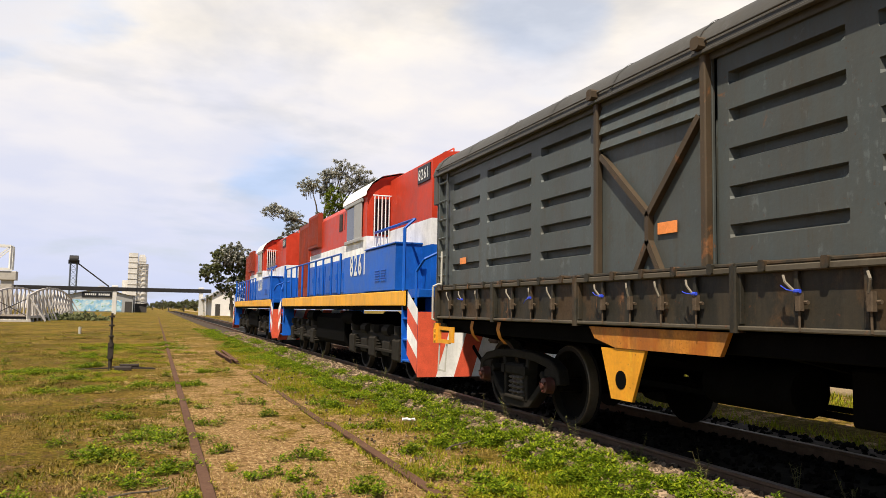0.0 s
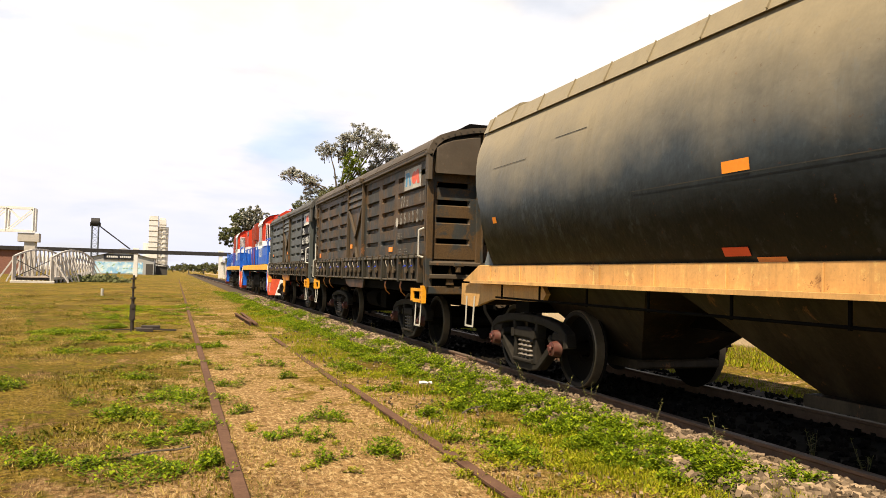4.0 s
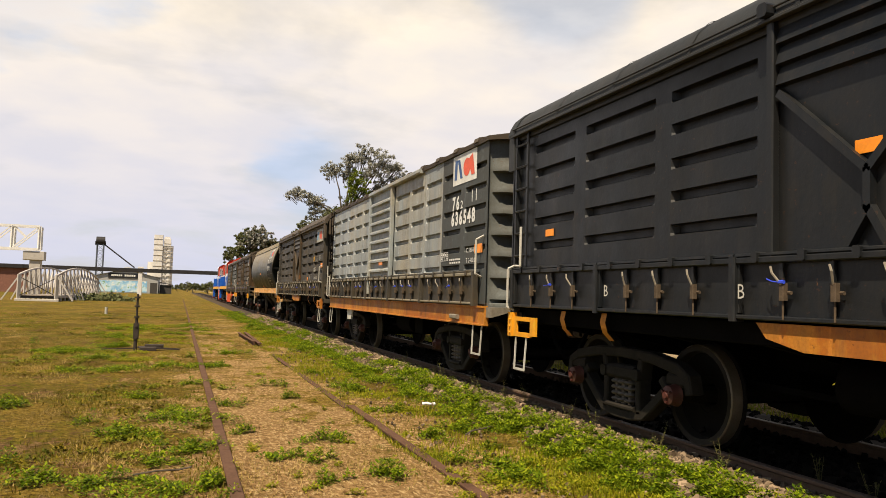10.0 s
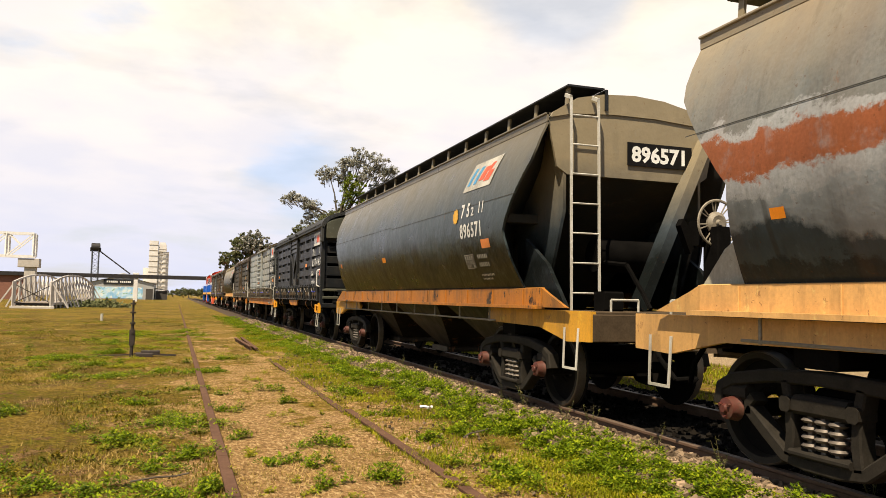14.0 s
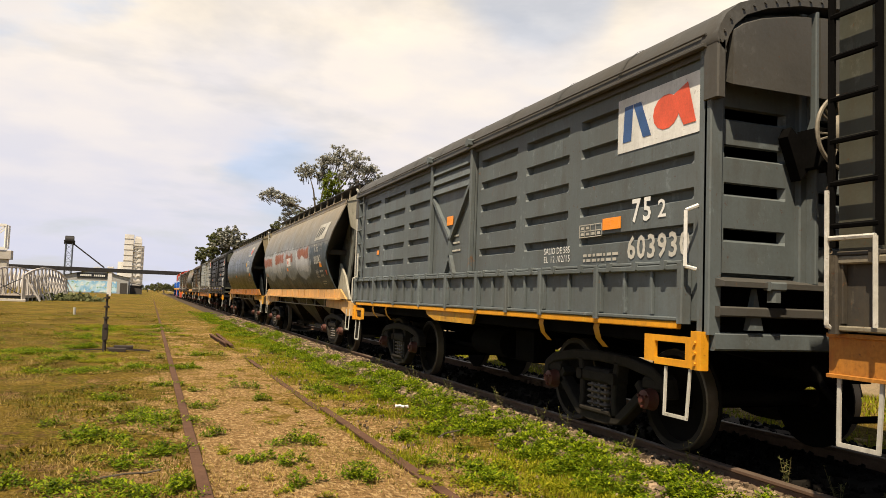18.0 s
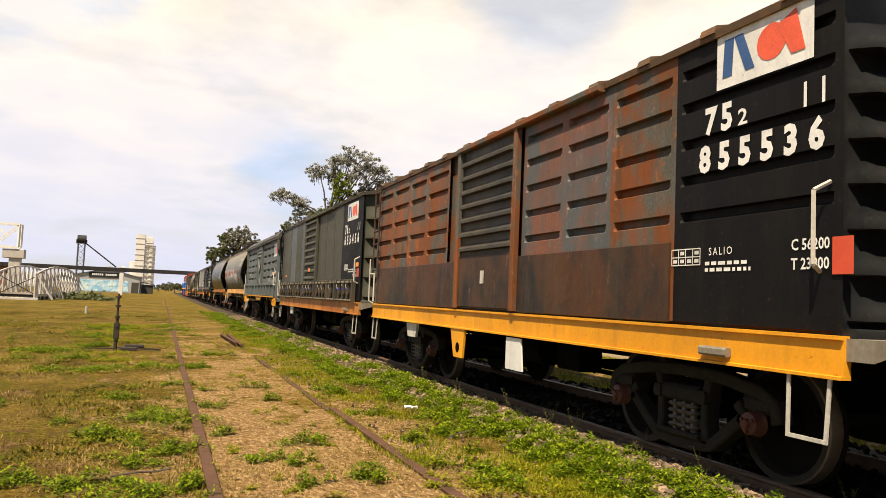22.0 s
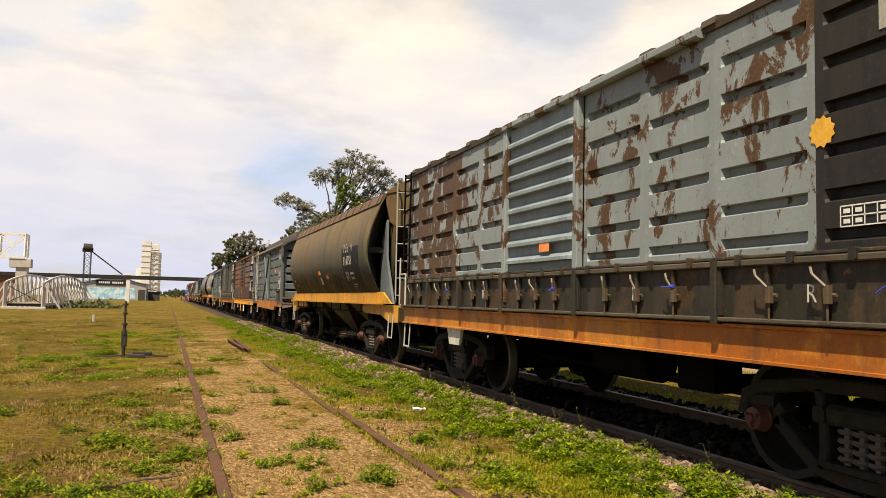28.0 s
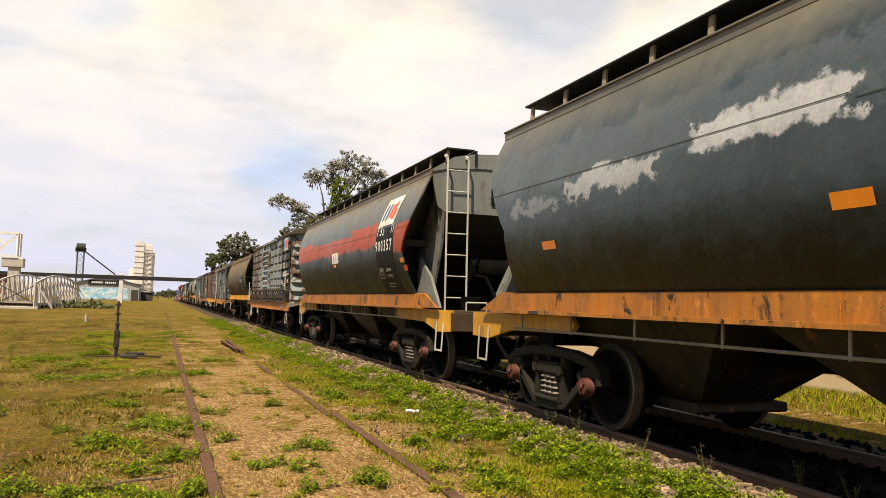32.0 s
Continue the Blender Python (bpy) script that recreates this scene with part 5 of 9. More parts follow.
def covered_wagon(s_front, mat, roof, number, label, marks="white", black=None, seed=0, L=10.75, latch=True, blue=0.4, door_mat=None, worn=False, sill=None, top="76", red_rim=None, panel=None, flap_mat=None, wheel=False, big_logo=False, end_number=""):
    """A bogie grain van with an arched roof, pressed sides, a braced door and bottom flaps."""
    H = L / 2
    w = thing("covered_wagon", label, "freight wagon", "wagons of the freight train")
    TRAIN.append((w, s_front - H))
    rows = (1.93, 2.22, 2.51, 2.81, 3.10)
    cols = [(0.10, 1.62), (1.62, 3.12), (3.12, 4.42), (6.15, 7.45), (7.45, 8.67), (8.67, 10.65)]
    for k in (-1, 1):
        for n, (a, b) in enumerate(cols):
            s = Shape()
            y0, y1 = H - b, H - a
            m = 0.12 if n else 0.42
            runs = [(y0 + 0.12, y1 - m)]
            pressed(s, k * 1.45, y0, y1, 1.20, 3.36, rows, 0.075, 0.085, 0.06, runs, k)
            part("side_panel", s, (black if (black and n == 5 and k < 0) else mat), w)
        # door with its folded top sheet and braces
        s = Shape()
        y0, y1 = H - 6.10, H - 4.47
        s.slab(k * 1.43, k * 1.46, y0, y1, 1.66, 3.30, 0.005)
        door = part("door", s, door_mat or mat, w)
        for y in (y0 + 0.035, y1 - 0.035):
            f = Shape().slab(k * 1.46, k * 1.53, y - 0.035, y + 0.035, 1.62, 3.40, 0.01)
            f.slab(k * 1.47, k * 1.60, y - 0.05, y + 0.05, 3.36, 3.46, 0.02)
            part("door_post", f, "door_iron" if mat in ("grey_a", "grey_brown", "olive_brown") else mat, door)
        for i in range(3):
            f = Shape().prism([(k * 1.46, 2.85 + i * 0.15), (k * 1.515, 2.86 + i * 0.15), (k * 1.475, 2.985 + i * 0.15), (k * 1.46, 2.99 + i * 0.15)], y0 + 0.08, y1 - 0.08, 1)
            part("door_top_board", f, door_mat or mat, door)
        ym = (y0 + y1) / 2 - 0.03
        for p0, p1 in (((y1 - 0.10, 2.80), (ym, 2.15)), ((y0 + 0.10, 2.86), (ym, 2.15)), ((ym, 2.16), (ym, 1.90)), ((ym, 1.92), (ym - 0.16, 1.66)), ((ym, 1.92), (ym + 0.18, 1.66))):
            f = Shape().beam((k * 1.490, *p0), (k * 1.490, *p1), 0.055, 0.055, (1, 0, 0))
            part("door_brace", f, "door_iron" if mat in ("grey_a", "grey_brown", "olive_brown") else mat, door)
        flap_row(w, flap_mat or mat, k * 1.46, [0.10, 2.14, 4.15, 6.40, 8.05, 9.27, 10.50] if latch else [0.1, 1.5, 2.8, 4.15, 5.3, 6.40, 7.3, 8.15, 9.27, 10.50], L, latch, seed, k, blue)
        for y in (H - 0.05, -H + 0.06):
            part("corner_post", Shape().slab(k * 1.42, k * 1.50, y - 0.055, y + 0.055, 1.10, 3.36, 0.012), mat, w)
    arch_roof(w, L, roof)
    core = Shape()
    core.slab(-1.36, 1.36, -H + 0.12, H - 0.12, 1.18, 3.40, 0.02)
    part("body_shell", core, mat, w)
    arch_end(w, L, mat, -1, rim=roof, panel=panel or roof, wheel=wheel, number=end_number)
    hatch = Shape().prism([(-0.95, 3.78), (0.95, 3.78), (0.62, 4.0), (-0.62, 4.0)], -H + 0.35, -H + 1.05, 1)
    part("roof_hatch", hatch, "under", w, "low dark roof hatch")
    arch_end(w, L, mat, 1, rim=roof)
    underframe(w, L, seed)
    for u in (1.35, 2.2, 8.10, 9.20):
        st = Shape()
        st.sheet([[(x, H - u + o, z) for x, z in ((-1.47, 1.17), (-1.49, 1.08), (-1.46, 0.98), (-1.38, 0.90))] for o in (-0.05, 0.05)])
        part("strap_guard", st, sill or "orange", w, "curved orange strap under the flaps")
    b = Shape()
    b.prism([(H - 6.3, 1.17), (H - 4.35, 1.17), (H - 4.45, 1.06), (H - 4.8, 0.985), (H - 6.2, 0.985)], -1.50, -1.46, 0)
    part("door_step_beam", b, "rust_low" if mat == "grey_brown" else sill or "orange", w, "grimy red-brown beam under the door" if mat == "grey_brown" else "orange beam under the door")
    if not latch:
        part("lower_strip", Shape().slab(-1.53, -1.49, -H + 0.3, H - 0.2, 1.125, 1.185, 0.008), "yellow_new", w, "yellow strip under the flaps")
    corner_bracket(w, -H + 0.02, d=1, mat=sill if sill in ("orange",) else "yellow_new")
    corner_bracket(w, H - 0.02, d=-1, mat=sill if sill in ("orange",) else "yellow_new")
    coupler(w, -H, -1)
    coupler(w, H, 1)
    ladder(w, -1.50, H - 0.08, H - 0.40, 1.68, 3.34, 6, mat)
    grab(w, [(-1.50, H - 0.08, 1.15), (-1.58, H - 0.06, 1.18), (-1.58, H - 0.06, 1.66), (-1.50, H - 0.08, 1.70), (-1.58, H - 0.42, 1.68), (-1.58, H - 0.42, 2.16)], 0.016)
    grab(w, [(-1.50, -H + 0.12, 1.60), (-1.58, -H + 0.15, 1.62), (-1.58, -H + 0.15, 2.06), (-1.50, -H + 0.10, 2.10)], 0.016, "white" if not worn else "white_worn")
    for e, ph in ((1, 0), (-1, 90)):
        add_bogie(w, e * (H - 2.03), ph + seed * 13)
    # painted marks
    xm = -1.456
    if big_logo:
        emblem(w, -H + 1.30, 2.70, xm, 1.19, 0.50, worn)
    else:
        emblem(w, -H + 1.52, 2.86, xm, 1.03, 0.38, worn)
    if number:
        mk = marks
        stencil(w, top, 0.20, -H + 1.75, 2.57, xm, mk, 0.013, 0.30)
        stencil(w, "2", 0.12, -H + 1.38, 2.57, xm, mk, 0.004, 0.11)
        stencil(w, "1 1", 0.17, -H + 0.58, 2.60, xm, mk, 0.004, 0.24)
        stencil(w, number, 0.21, -H + 1.78, 2.25, xm, mk, 0.013, 1.44)
    datagrid(w, -H + 1.95, 1.96, xm, 0.40, 0.12, mk if number else "white_worn")
    bars(w, -H + 1.87, 1.70, xm, 0.62, 0.10, 2, mk if number else "white_worn", 6, seed)
    return w


def sill_beam(parent, L, mat, z0=0.90, z1=1.17, x=1.47):
    H = L / 2
    for k in (-1, 1):
        ring = [(k * (x - 0.06), z0), (k * (x + 0.025), z0), (k * (x + 0.025), z0 + 0.02), (k * x, z0 + 0.024), (k * x, z1 - 0.024), (k * (x + 0.025), z1 - 0.02), (k * (x + 0.025), z1 + 0.004), (k * (x - 0.06), z1 + 0.004)]
        part("side_sill", Shape().prism(ring, -H, H, 1), mat, parent, "orange painted side sill")


def ribbed_end(parent, L, mat, d, eave=3.50, n=7, wheel=True, floor=1.2, hx=1.42, ridge=0.16, over=None):
    """A deeply corrugated steel end under a low ridge."""
    y = d * L / 2
    s = Shape()
    top = eave - 0.25
    zs = [(floor, 0)]
    stepz = (top - floor) / n
    for i in range(n):
        b = floor + i * stepz
        zs += [(b + stepz * 0.18, 0), (b + stepz * 0.24, 1), (b + stepz * 0.46, 1), (b + stepz * 0.82, 0)]
    zs += [(top + 0.02, 0), (eave, 0)]
    xs = [(-hx, 0), (-hx + 0.05, 0), (-hx + 0.18, 1), (hx - 0.18, 1), (hx - 0.05, 0), (hx, 0)]
    s.sheet([[(x, y - d * 0.07 + d * 0.12 * a * b, z) for x, a in xs] for z, b in zs])
    s.prism([(-hx, eave), (hx, eave), (0.7, eave + ridge), (-0.7, eave + ridge)], y - d * 0.09, y - d * 0.05, 1)
    s.prism([(-hx, floor), (hx, floor), (hx, eave), (-hx, eave)], y - d * 0.13, y - d * 0.10, 1)
    s.slab(-hx, hx, y - d * 0.1, y + d * 0.05, floor - 0.09, floor + 0.02, 0.01)
    end = part("end_wall", s, mat, parent, smooth=50)
    if wheel and d < 0:
        handwheel(end, -0.55, y - 0.36, 2.66, 0.28)
    return end


def box_roof(parent, L, mat, eave=3.50, hx=1.46, ridge=0.16, ribs=13):
    s = Shape()
    H = L / 2
    pts = [(-hx - 0.02, eave - 0.06), (-hx - 0.03, eave), (-0.7, eave + ridge), (0, eave + ridge + 0.02), (0.7, eave + ridge), (hx + 0.03, eave), (hx + 0.02, eave - 0.06), (hx - 0.1, eave - 0.04), (0, eave + ridge - 0.06), (-hx + 0.1, eave - 0.04)]
    s.prism(pts, -H - 0.03, H + 0.03, 1)
    rf = part("roof", s, mat, parent)
    for i in range(ribs):
        s = Shape()
        y = -H + (i + 0.5) * L / ribs
        prof = [(-hx - 0.045, eave - 0.02), (-hx - 0.02, eave + 0.045), (-0.7, eave + ridge + 0.05), (0.7, eave + ridge + 0.05), (hx + 0.02, eave + 0.045), (hx + 0.045, eave - 0.02), (hx, eave - 0.02), (0.7, eave + ridge - 0.01), (-0.7, eave + ridge - 0.01), (-hx, eave - 0.02)]
        s.prism(prof, y - 0.09, y + 0.09, 1)
        part("roof_rib", s, mat, rf)
    return rf


def box_wagon(s_front, number, label, L, spec, seed=0):
    """A steel box van: pressed or riveted side panels, a corrugated sliding door, ribbed ends. spec: the looks of its panels."""
    H = L / 2
    w = thing("box_wagon", label, "freight wagon", "wagons of the freight train")
    TRAIN.append((w, s_front - H))
    E = spec.get("eave", 3.55)
    F = H - spec.get("lead", 0.0)          # the panels are counted from here
    flaps = spec.get("flaps", True)
    base = FLAP_Z1 + 0.02 if flaps else 1.20
    mat = spec["mat"]
    for k in (-1, 1):
        for n, col in enumerate(spec["cols"]):
            a, b, pm = col[:3]
            s = Shape()
            y0, y1 = F - b, (F - a if n else H - 0.05)
            if n == len(spec["cols"]) - 1:
                y0 = -H + 0.03
            if spec["rows"]:
                runs = [(y0 + 0.07, y1 - 0.07)]
                if len(col) > 3:
                    mid = F - col[3]
                    runs = [(y0 + 0.07, mid - 0.10), (mid + 0.10, y1 - 0.07)]
                pressed(s, k * 1.45, y0, y1, base - 0.45 if flaps else base, E - 0.02, spec["rows"], 0.065, spec.get("high", 0.075), 0.06, runs, k)
            else:
                s.slab(k * 1.42, k * 1.45, y0, y1, base - 0.45 if flaps else base, E - 0.02, 0.004)
                s.slab(k * 1.445, k * 1.456, y0 - 0.03, y0 + 0.03, base, E - 0.02, 0.003)
                for i in range(26):
                    z = base + 0.05 + i * (E - base - 0.15) / 25
                    s.rod((k * 1.455, y0, z), (k * 1.463, y0, z), 0.011, 5)
            part("side_panel", s, pm, w)
        da, db = spec["door"]
        y0, y1 = F - db, F - da
        s = Shape()
        bumped(s, k * 1.465, y0, y1, base, E - 0.06, spec["door_rows"], 0.075, spec.get("door_high", 0.15), k)
        door = part("door", s, spec.get("door_mat", mat), w, "corrugated sliding door", smooth=25)
        for y in (y0, y1):
            f = Shape().slab(k * 1.45, k * 1.53, y - 0.05, y + 0.05, base - 0.35 if flaps else base, E - 0.02, 0.01)
            part("door_post", f, spec.get("post_mat", mat), door)
        f = Shape()
        f.slab(k * 1.45, k * 1.55, F - spec.get("rail_end", 8.2), y1 + 0.05, E - 0.09, E - 0.01, 0.015)
        part("door_rail", f, spec.get("post_mat", mat), door)
        if spec.get("door_low"):
            f = Shape().slab(k * 1.48, k * 1.50, y0 + 0.06, y1 - 0.06, base + 0.02, 1.92, 0.005)
            part("door_lower_sheet", f, spec["door_low"], door)
        if flaps:
            flap_row(w, spec.get("flap_mat", mat), k * 1.46, [u + (H - F if i else 0.0) for i, u in enumerate(spec["flap_edges"])], L, True, seed, k, 0.35)
        if spec.get("low_mat"):
            for a, b in spec["low"]:
                f = Shape().slab(k * 1.452, k * 1.472, F - b, F - a, 1.19, 1.86, 0.006)
                part("lower_side_sheet", f, spec["low_mat"], w)
    core = Shape().slab(-1.38, 1.38, -H + 0.13, H - 0.13, 1.16, E, 0.02)
    part("body_shell", core, mat, w)
    box_roof(w, L, spec.get("roof", mat), E)
    ribbed_end(w, L, spec.get("end", mat), -1, E, spec.get("ribs", 7))
    ribbed_end(w, L, spec.get("end", mat), 1, E, spec.get("ribs", 7), wheel=False)
    sill_beam(w, L, spec.get("sill", "orange"))
    underframe(w, L, seed)
    coupler(w, -H, -1)
    coupler(w, H, 1)
    lw = spec.get("ladder_mat", "under")
    ladder(w, -1.52, H - 0.06, H - 0.40, 1.70, E, 7, lw)
    grab(w, [(-1.50, H - 0.10, 1.18), (-1.58, H - 0.08, 1.22), (-1.58, H - 0.08, 2.05)], 0.016)
    grab(w, [(-1.58, H - 0.42, 1.22), (-1.58, H - 0.42, 1.75), (-1.58, H - 0.10, 1.75)], 0.016)
    grab(w, [(-1.46, -H + 0.20, 1.58), (-1.56, -H + 0.16, 1.62), (-1.56, -H + 0.16, 2.10), (-1.46, -H + 0.12, 2.16)], 0.016)
    stirrup(w, -1.46, -H + 0.28, 0.50, 0.92, 0.34)
    stirrup(w, -1.46, H - 0.22, 0.50, 0.92, 0.30)
    f = Shape()
    f.prism([(H - 2.8, 0.90), (H - 2.2, 0.90), (H - 2.3, 0.66), (H - 2.7, 0.66)], -1.44, -1.40, 0)
    part("jack_pad", f, spec.get("pad", "white_worn"), w)
    part("tow_cleat", Shape().slab(-1.53, -1.47, -H + 1.0, -H + 1.3, 0.96, 1.03, 0.015), "handle", w)
    pl = Shape().prism([(-1.45, 1.02), (-1.45, 1.16), (-1.10, 1.16), (-1.10, 1.12)], -H - 0.20, -H + 0.02, 1)
    part("corner_footplate", pl, "handle", w, "chequered steel footplate at the corner")
    for e, ph in ((1, 20), (-1, 70)):
        add_bogie(w, e * (H - 1.97), ph + seed * 17)
    xm = -1.456 - spec.get("mark_out", 0.0)
    g = spec["marks"]
    if g.get("panel"):
        a, b, z0, z1 = g["panel"]
        f = Shape().add([(xm + 0.003, F - a, z0), (xm + 0.003, F - b, z0), (xm + 0.003, F - b, z1), (xm + 0.003, F - a, z1)], [(0, 3, 2, 1)])
    emblem(w, F - g["logo"][0], g["logo"][1], xm, g["logo"][2], g["logo"][3], g.get("worn", False))
    mk = g.get("mat", "white")
    stencil(w, g["cls"], 0.20, F - g["cls_at"][0], g["cls_at"][1], xm, mk, 0.012, 0.31)
    stencil(w, "2", 0.12, F - g["cls_at"][0] - 0.37, g["cls_at"][1], xm, mk, 0.003, 0.10)
    stencil(w, "11" if g.get("tight") else "1 1", 0.17, F - g["own_at"][0], g["own_at"][1], xm, mk, 0.004, g.get("own_w", 0.2))
    stencil(w, number, g.get("num_h", 0.20), F - g["num_at"][0], g["num_at"][1], xm, mk, 0.013, g["num_at"][2])
    datagrid(w, F - g["grid"][0], g["grid"][1], xm, 0.36, 0.13, mk)
    bars(w, F - g["grid"][0] - 0.42, g["grid"][1] - 0.07, xm, 0.5, 0.10, 2, mk, 6, seed)
    return w


def braced_wagon(s_front, label, L=10.0, seed=12):
    """A riveted grey van with a cross-braced door, a raised roof deck and a white ladder."""
    H = L / 2
    w = thing("braced_wagon", label, "freight wagon", "wagons of the freight train")
    TRAIN.append((w, s_front - H))
    mat, E = "grey_blue", 3.27
    rows = (1.30, 1.60, 1.89, 2.19, 2.50, 2.82, 3.08)
    cols = [(0.06, 1.45), (1.45, 2.90), (2.90, 3.98), (5.95, 7.19), (7.19, 8.62), (8.62, 9.94)]
    for k in (-1, 1):
        for a, b in cols:
            s = Shape()
            pressed(s, k * 1.45, H - b, H - a, 1.17, E, rows, 0.045, 0.07, 0.1, None, k)
            for y in (H - b + 0.035, H - a - 0.035):
                for i in range(24):
                    z = 1.22 + i * 0.086
                    s.rod((k * 1.45, y, z), (k * 1.463, y, z), 0.013, 5)
            part("side_panel", s, mat, w)
        s = Shape().slab(k * 1.455, k * 1.475, H - 5.92, H - 4.02, 1.15, E - 0.03, 0.006)
        door = part("door", s, mat, w)
        f = Shape()
        za, zb, zm = 1.20, 3.16, 2.14
        ya, yb = H - 4.10, H - 5.84
        ym = (ya + yb) / 2
        for p, q in (((ya, zb), (ym, zm)), ((yb, zb), (ym, zm)), ((ya, za), (ym, zm)), ((yb, za), (ym, zm))):
            f.beam((k * 1.495, p[0], p[1]), (k * 1.495, q[0], q[1]), 0.05, 0.06, (1, 0, 0))
            for i in range(9):
                t = (i + 0.5) / 9
                f.rod((k * 1.52, p[0] + (q[0] - p[0]) * t, p[1] + (q[1] - p[1]) * t), (k * 1.532, p[0] + (q[0] - p[0]) * t, p[1] + (q[1] - p[1]) * t), 0.013, 5)
        part("door_brace", f, mat, door)
        f = Shape()
        for y in (H - 4.0, H - 5.95):
            f.slab(k * 1.46, k * 1.50, y - 0.06, y + 0.06, 1.12, E, 0.01)
            for i in range(20):
                f.rod((k * 1.50, y, 1.2 + i * 0.1), (k * 1.512, y, 1.2 + i * 0.1), 0.014, 5)
        part("door_post", f, mat, door)
    part("body_shell", Shape().slab(-1.38, 1.38, -H + 0.1, H - 0.1, 1.1, E + 0.02, 0.02), mat, w)
    arch = [(1.55, 3.22), (1.57, 3.26), (1.50, 3.36), (1.30, 3.48), (0.98, 3.58), (0.60, 3.65), (0.3, 3.68), (0.0, 3.69)]
    arch_roof(w, L, "roof_grey", arch=arch, lip=False)
    deck = Shape()
    deck.slab(-1.02, 1.02, -H + 0.05, H - 0.55, 3.50, 3.80, 0.03)
    part("roof_deck", deck, "deck_paint", w, "raised rust-stained roof deck")
    end = arch_end(w, L, mat, -1, arch=arch, rows=(1.29, 1.59, 1.89, 2.20, 2.48, 2.78, 3.06), rim="deck_paint", hoods=(1,), panel="deck_paint", posts=0.55, zf=1.16, wheel=True, wheel_z=2.41, wheel_r=0.24)
    for x in (-0.55, 0.55, -1.43, 1.43):
        s = Shape()
        for i in range(24):
            s.rod((x - 0.02, -H - 0.03, 1.2 + i * 0.088), (x - 0.02, -H - 0.05, 1.2 + i * 0.088), 0.014, 5)
        part("rivet_row", s, mat, end)
    arch_end(w, L, mat, 1, arch=arch, rows=(1.29, 1.59, 1.89, 2.20, 2.48, 2.78), rim="roof_grey", zf=1.16)
    for k in (-1, 1):
        s = Shape().prism([(H, 1.16), (H, 1.02), (H - 1.6, 1.02), (H - 1.9, 0.86), (-H + 2.2, 0.80), (-H + 1.9, 0.95), (-H, 0.95), (-H, 1.16)], k * 1.42, k * 1.49, 0)
        part("side_sill", s, "orange", w, "deep orange side sill")
    underframe(w, L, seed)
    coupler(w, -H, -1)
    coupler(w, H, 1)
    ladder(w, -1.57, H - 1.63, H - 2.17, 1.12, 3.46, 8, "white_worn", 0.0, 0.02, "cream-white side ladder")
    grab(w, [(-1.4, H - 1.0, 3.6), (-1.25, H - 1.0, 3.9), (-1.0, H - 1.0, 3.9), (-1.0, H - 1.5, 3.9), (-1.25, H - 1.5, 3.9)], 0.012)
    grab(w, [(-1.2, H - 1.8, 3.66), (-1.1, H - 1.8, 4.0), (-1.1, H - 2.4, 4.0), (-1.2, H - 2.4, 3.66)], 0.012)
    grab(w, [(-1.46, -H + 0.22, 1.6), (-1.55, -H + 0.10, 1.62), (-1.55, -H + 0.10, 2.02), (-1.46, -H + 0.20, 2.05)], 0.016)
    stirrup(w, -1.47, -H + 0.40, 0.62, 0.96, 0.30)
    stirrup(w, -1.47, H - 1.9, 0.62, 1.04, 0.34)
    sv = FLAP_Z0
    for a, b in ((0.1, 1.25), (8.70, 9.75)):
        f = Shape()
        y0, y1 = H - b, H - a
        f.slab(-1.50, -1.46, y0, y1, 1.17, 1.56, 0.006)
        for z in (1.17, 1.54):
            f.slab(-1.55, -1.46, y0, y1, z, z + 0.04, 0.008)
        for i in range(4):
            y = y0 + i * (y1 - y0 - 0.04) / 3
            f.slab(-1.54, -1.46, y, y + 0.04, 1.2, 1.55, 0.006)
        fl = part("grain_flap", f, "olive_brown", w)
        c = Shape().use("handle")
        for i in (1, 2):
            y = y0 + (y1 - y0) * i / 3 + 0.1
            c.pipe([(-1.56, y, 1.22), (-1.56, y, 1.40), (-1.60, y + 0.03, 1.48)], 0.013, 6)
        part("flap_latch", c, None, fl)
    pl = Shape().prism([(-1.45, 0.90), (-1.45, 1.02), (-1.12, 1.02), (-1.12, 0.98)], -H - 0.20, -H + 0.02, 1)
    part("corner_footplate", pl, "handle", w, "chequered steel footplate at the corner")
    for e, ph in ((1, 30), (-1, 50)):
        add_bogie(w, e * (H - 1.62), ph)
    x = -1.456
    emblem(w, H - 8.70, 2.78, x, 0.95, 0.40, True)
    stencil(w, "75", 0.17, H - 8.72, 2.13, x, "white", 0.006, 0.27)
    stencil(w, "2", 0.11, H - 9.06, 2.13, x, "white", 0.003, 0.09)
    stencil(w, "18", 0.17, H - 9.26, 2.13, x, "white", 0.005, 0.25)
    stencil(w, "641647", 0.17, H - 8.72, 1.83, x, "white", 0.007, 0.84)
    datagrid(w, H - 9.2, 1.62, x, 0.3, 0.12)
    plate(w, H - 8.85, 1.68, x, 0.34, 0.16, "black", "data_plate", "black painted data patch")
    bars(w, H - 8.72, 1.62, x - 0.006, 0.26, 0.12, 2, "white", 4, 4)
    plate(w, H - 2.35, 2.34, x, 0.17, 0.085)
    plate(w, H - 7.82, 2.36, x, 0.30, 0.12)
    plate(w, H - 5.02, 2.42, -1.478, 0.24, 0.12, "marker_faded")
    pl = plate(w, H - 4.96, 1.41, -1.478, 0.24, 0.23, "white_worn", "warning_plate", "white square notice with a red-brown ring")
    part("notice_ring", Shape().ring((-0.006, 0, 0), (1, 0, 0), 0.07, 0.008, 18, 4), "cap", pl)
    return w


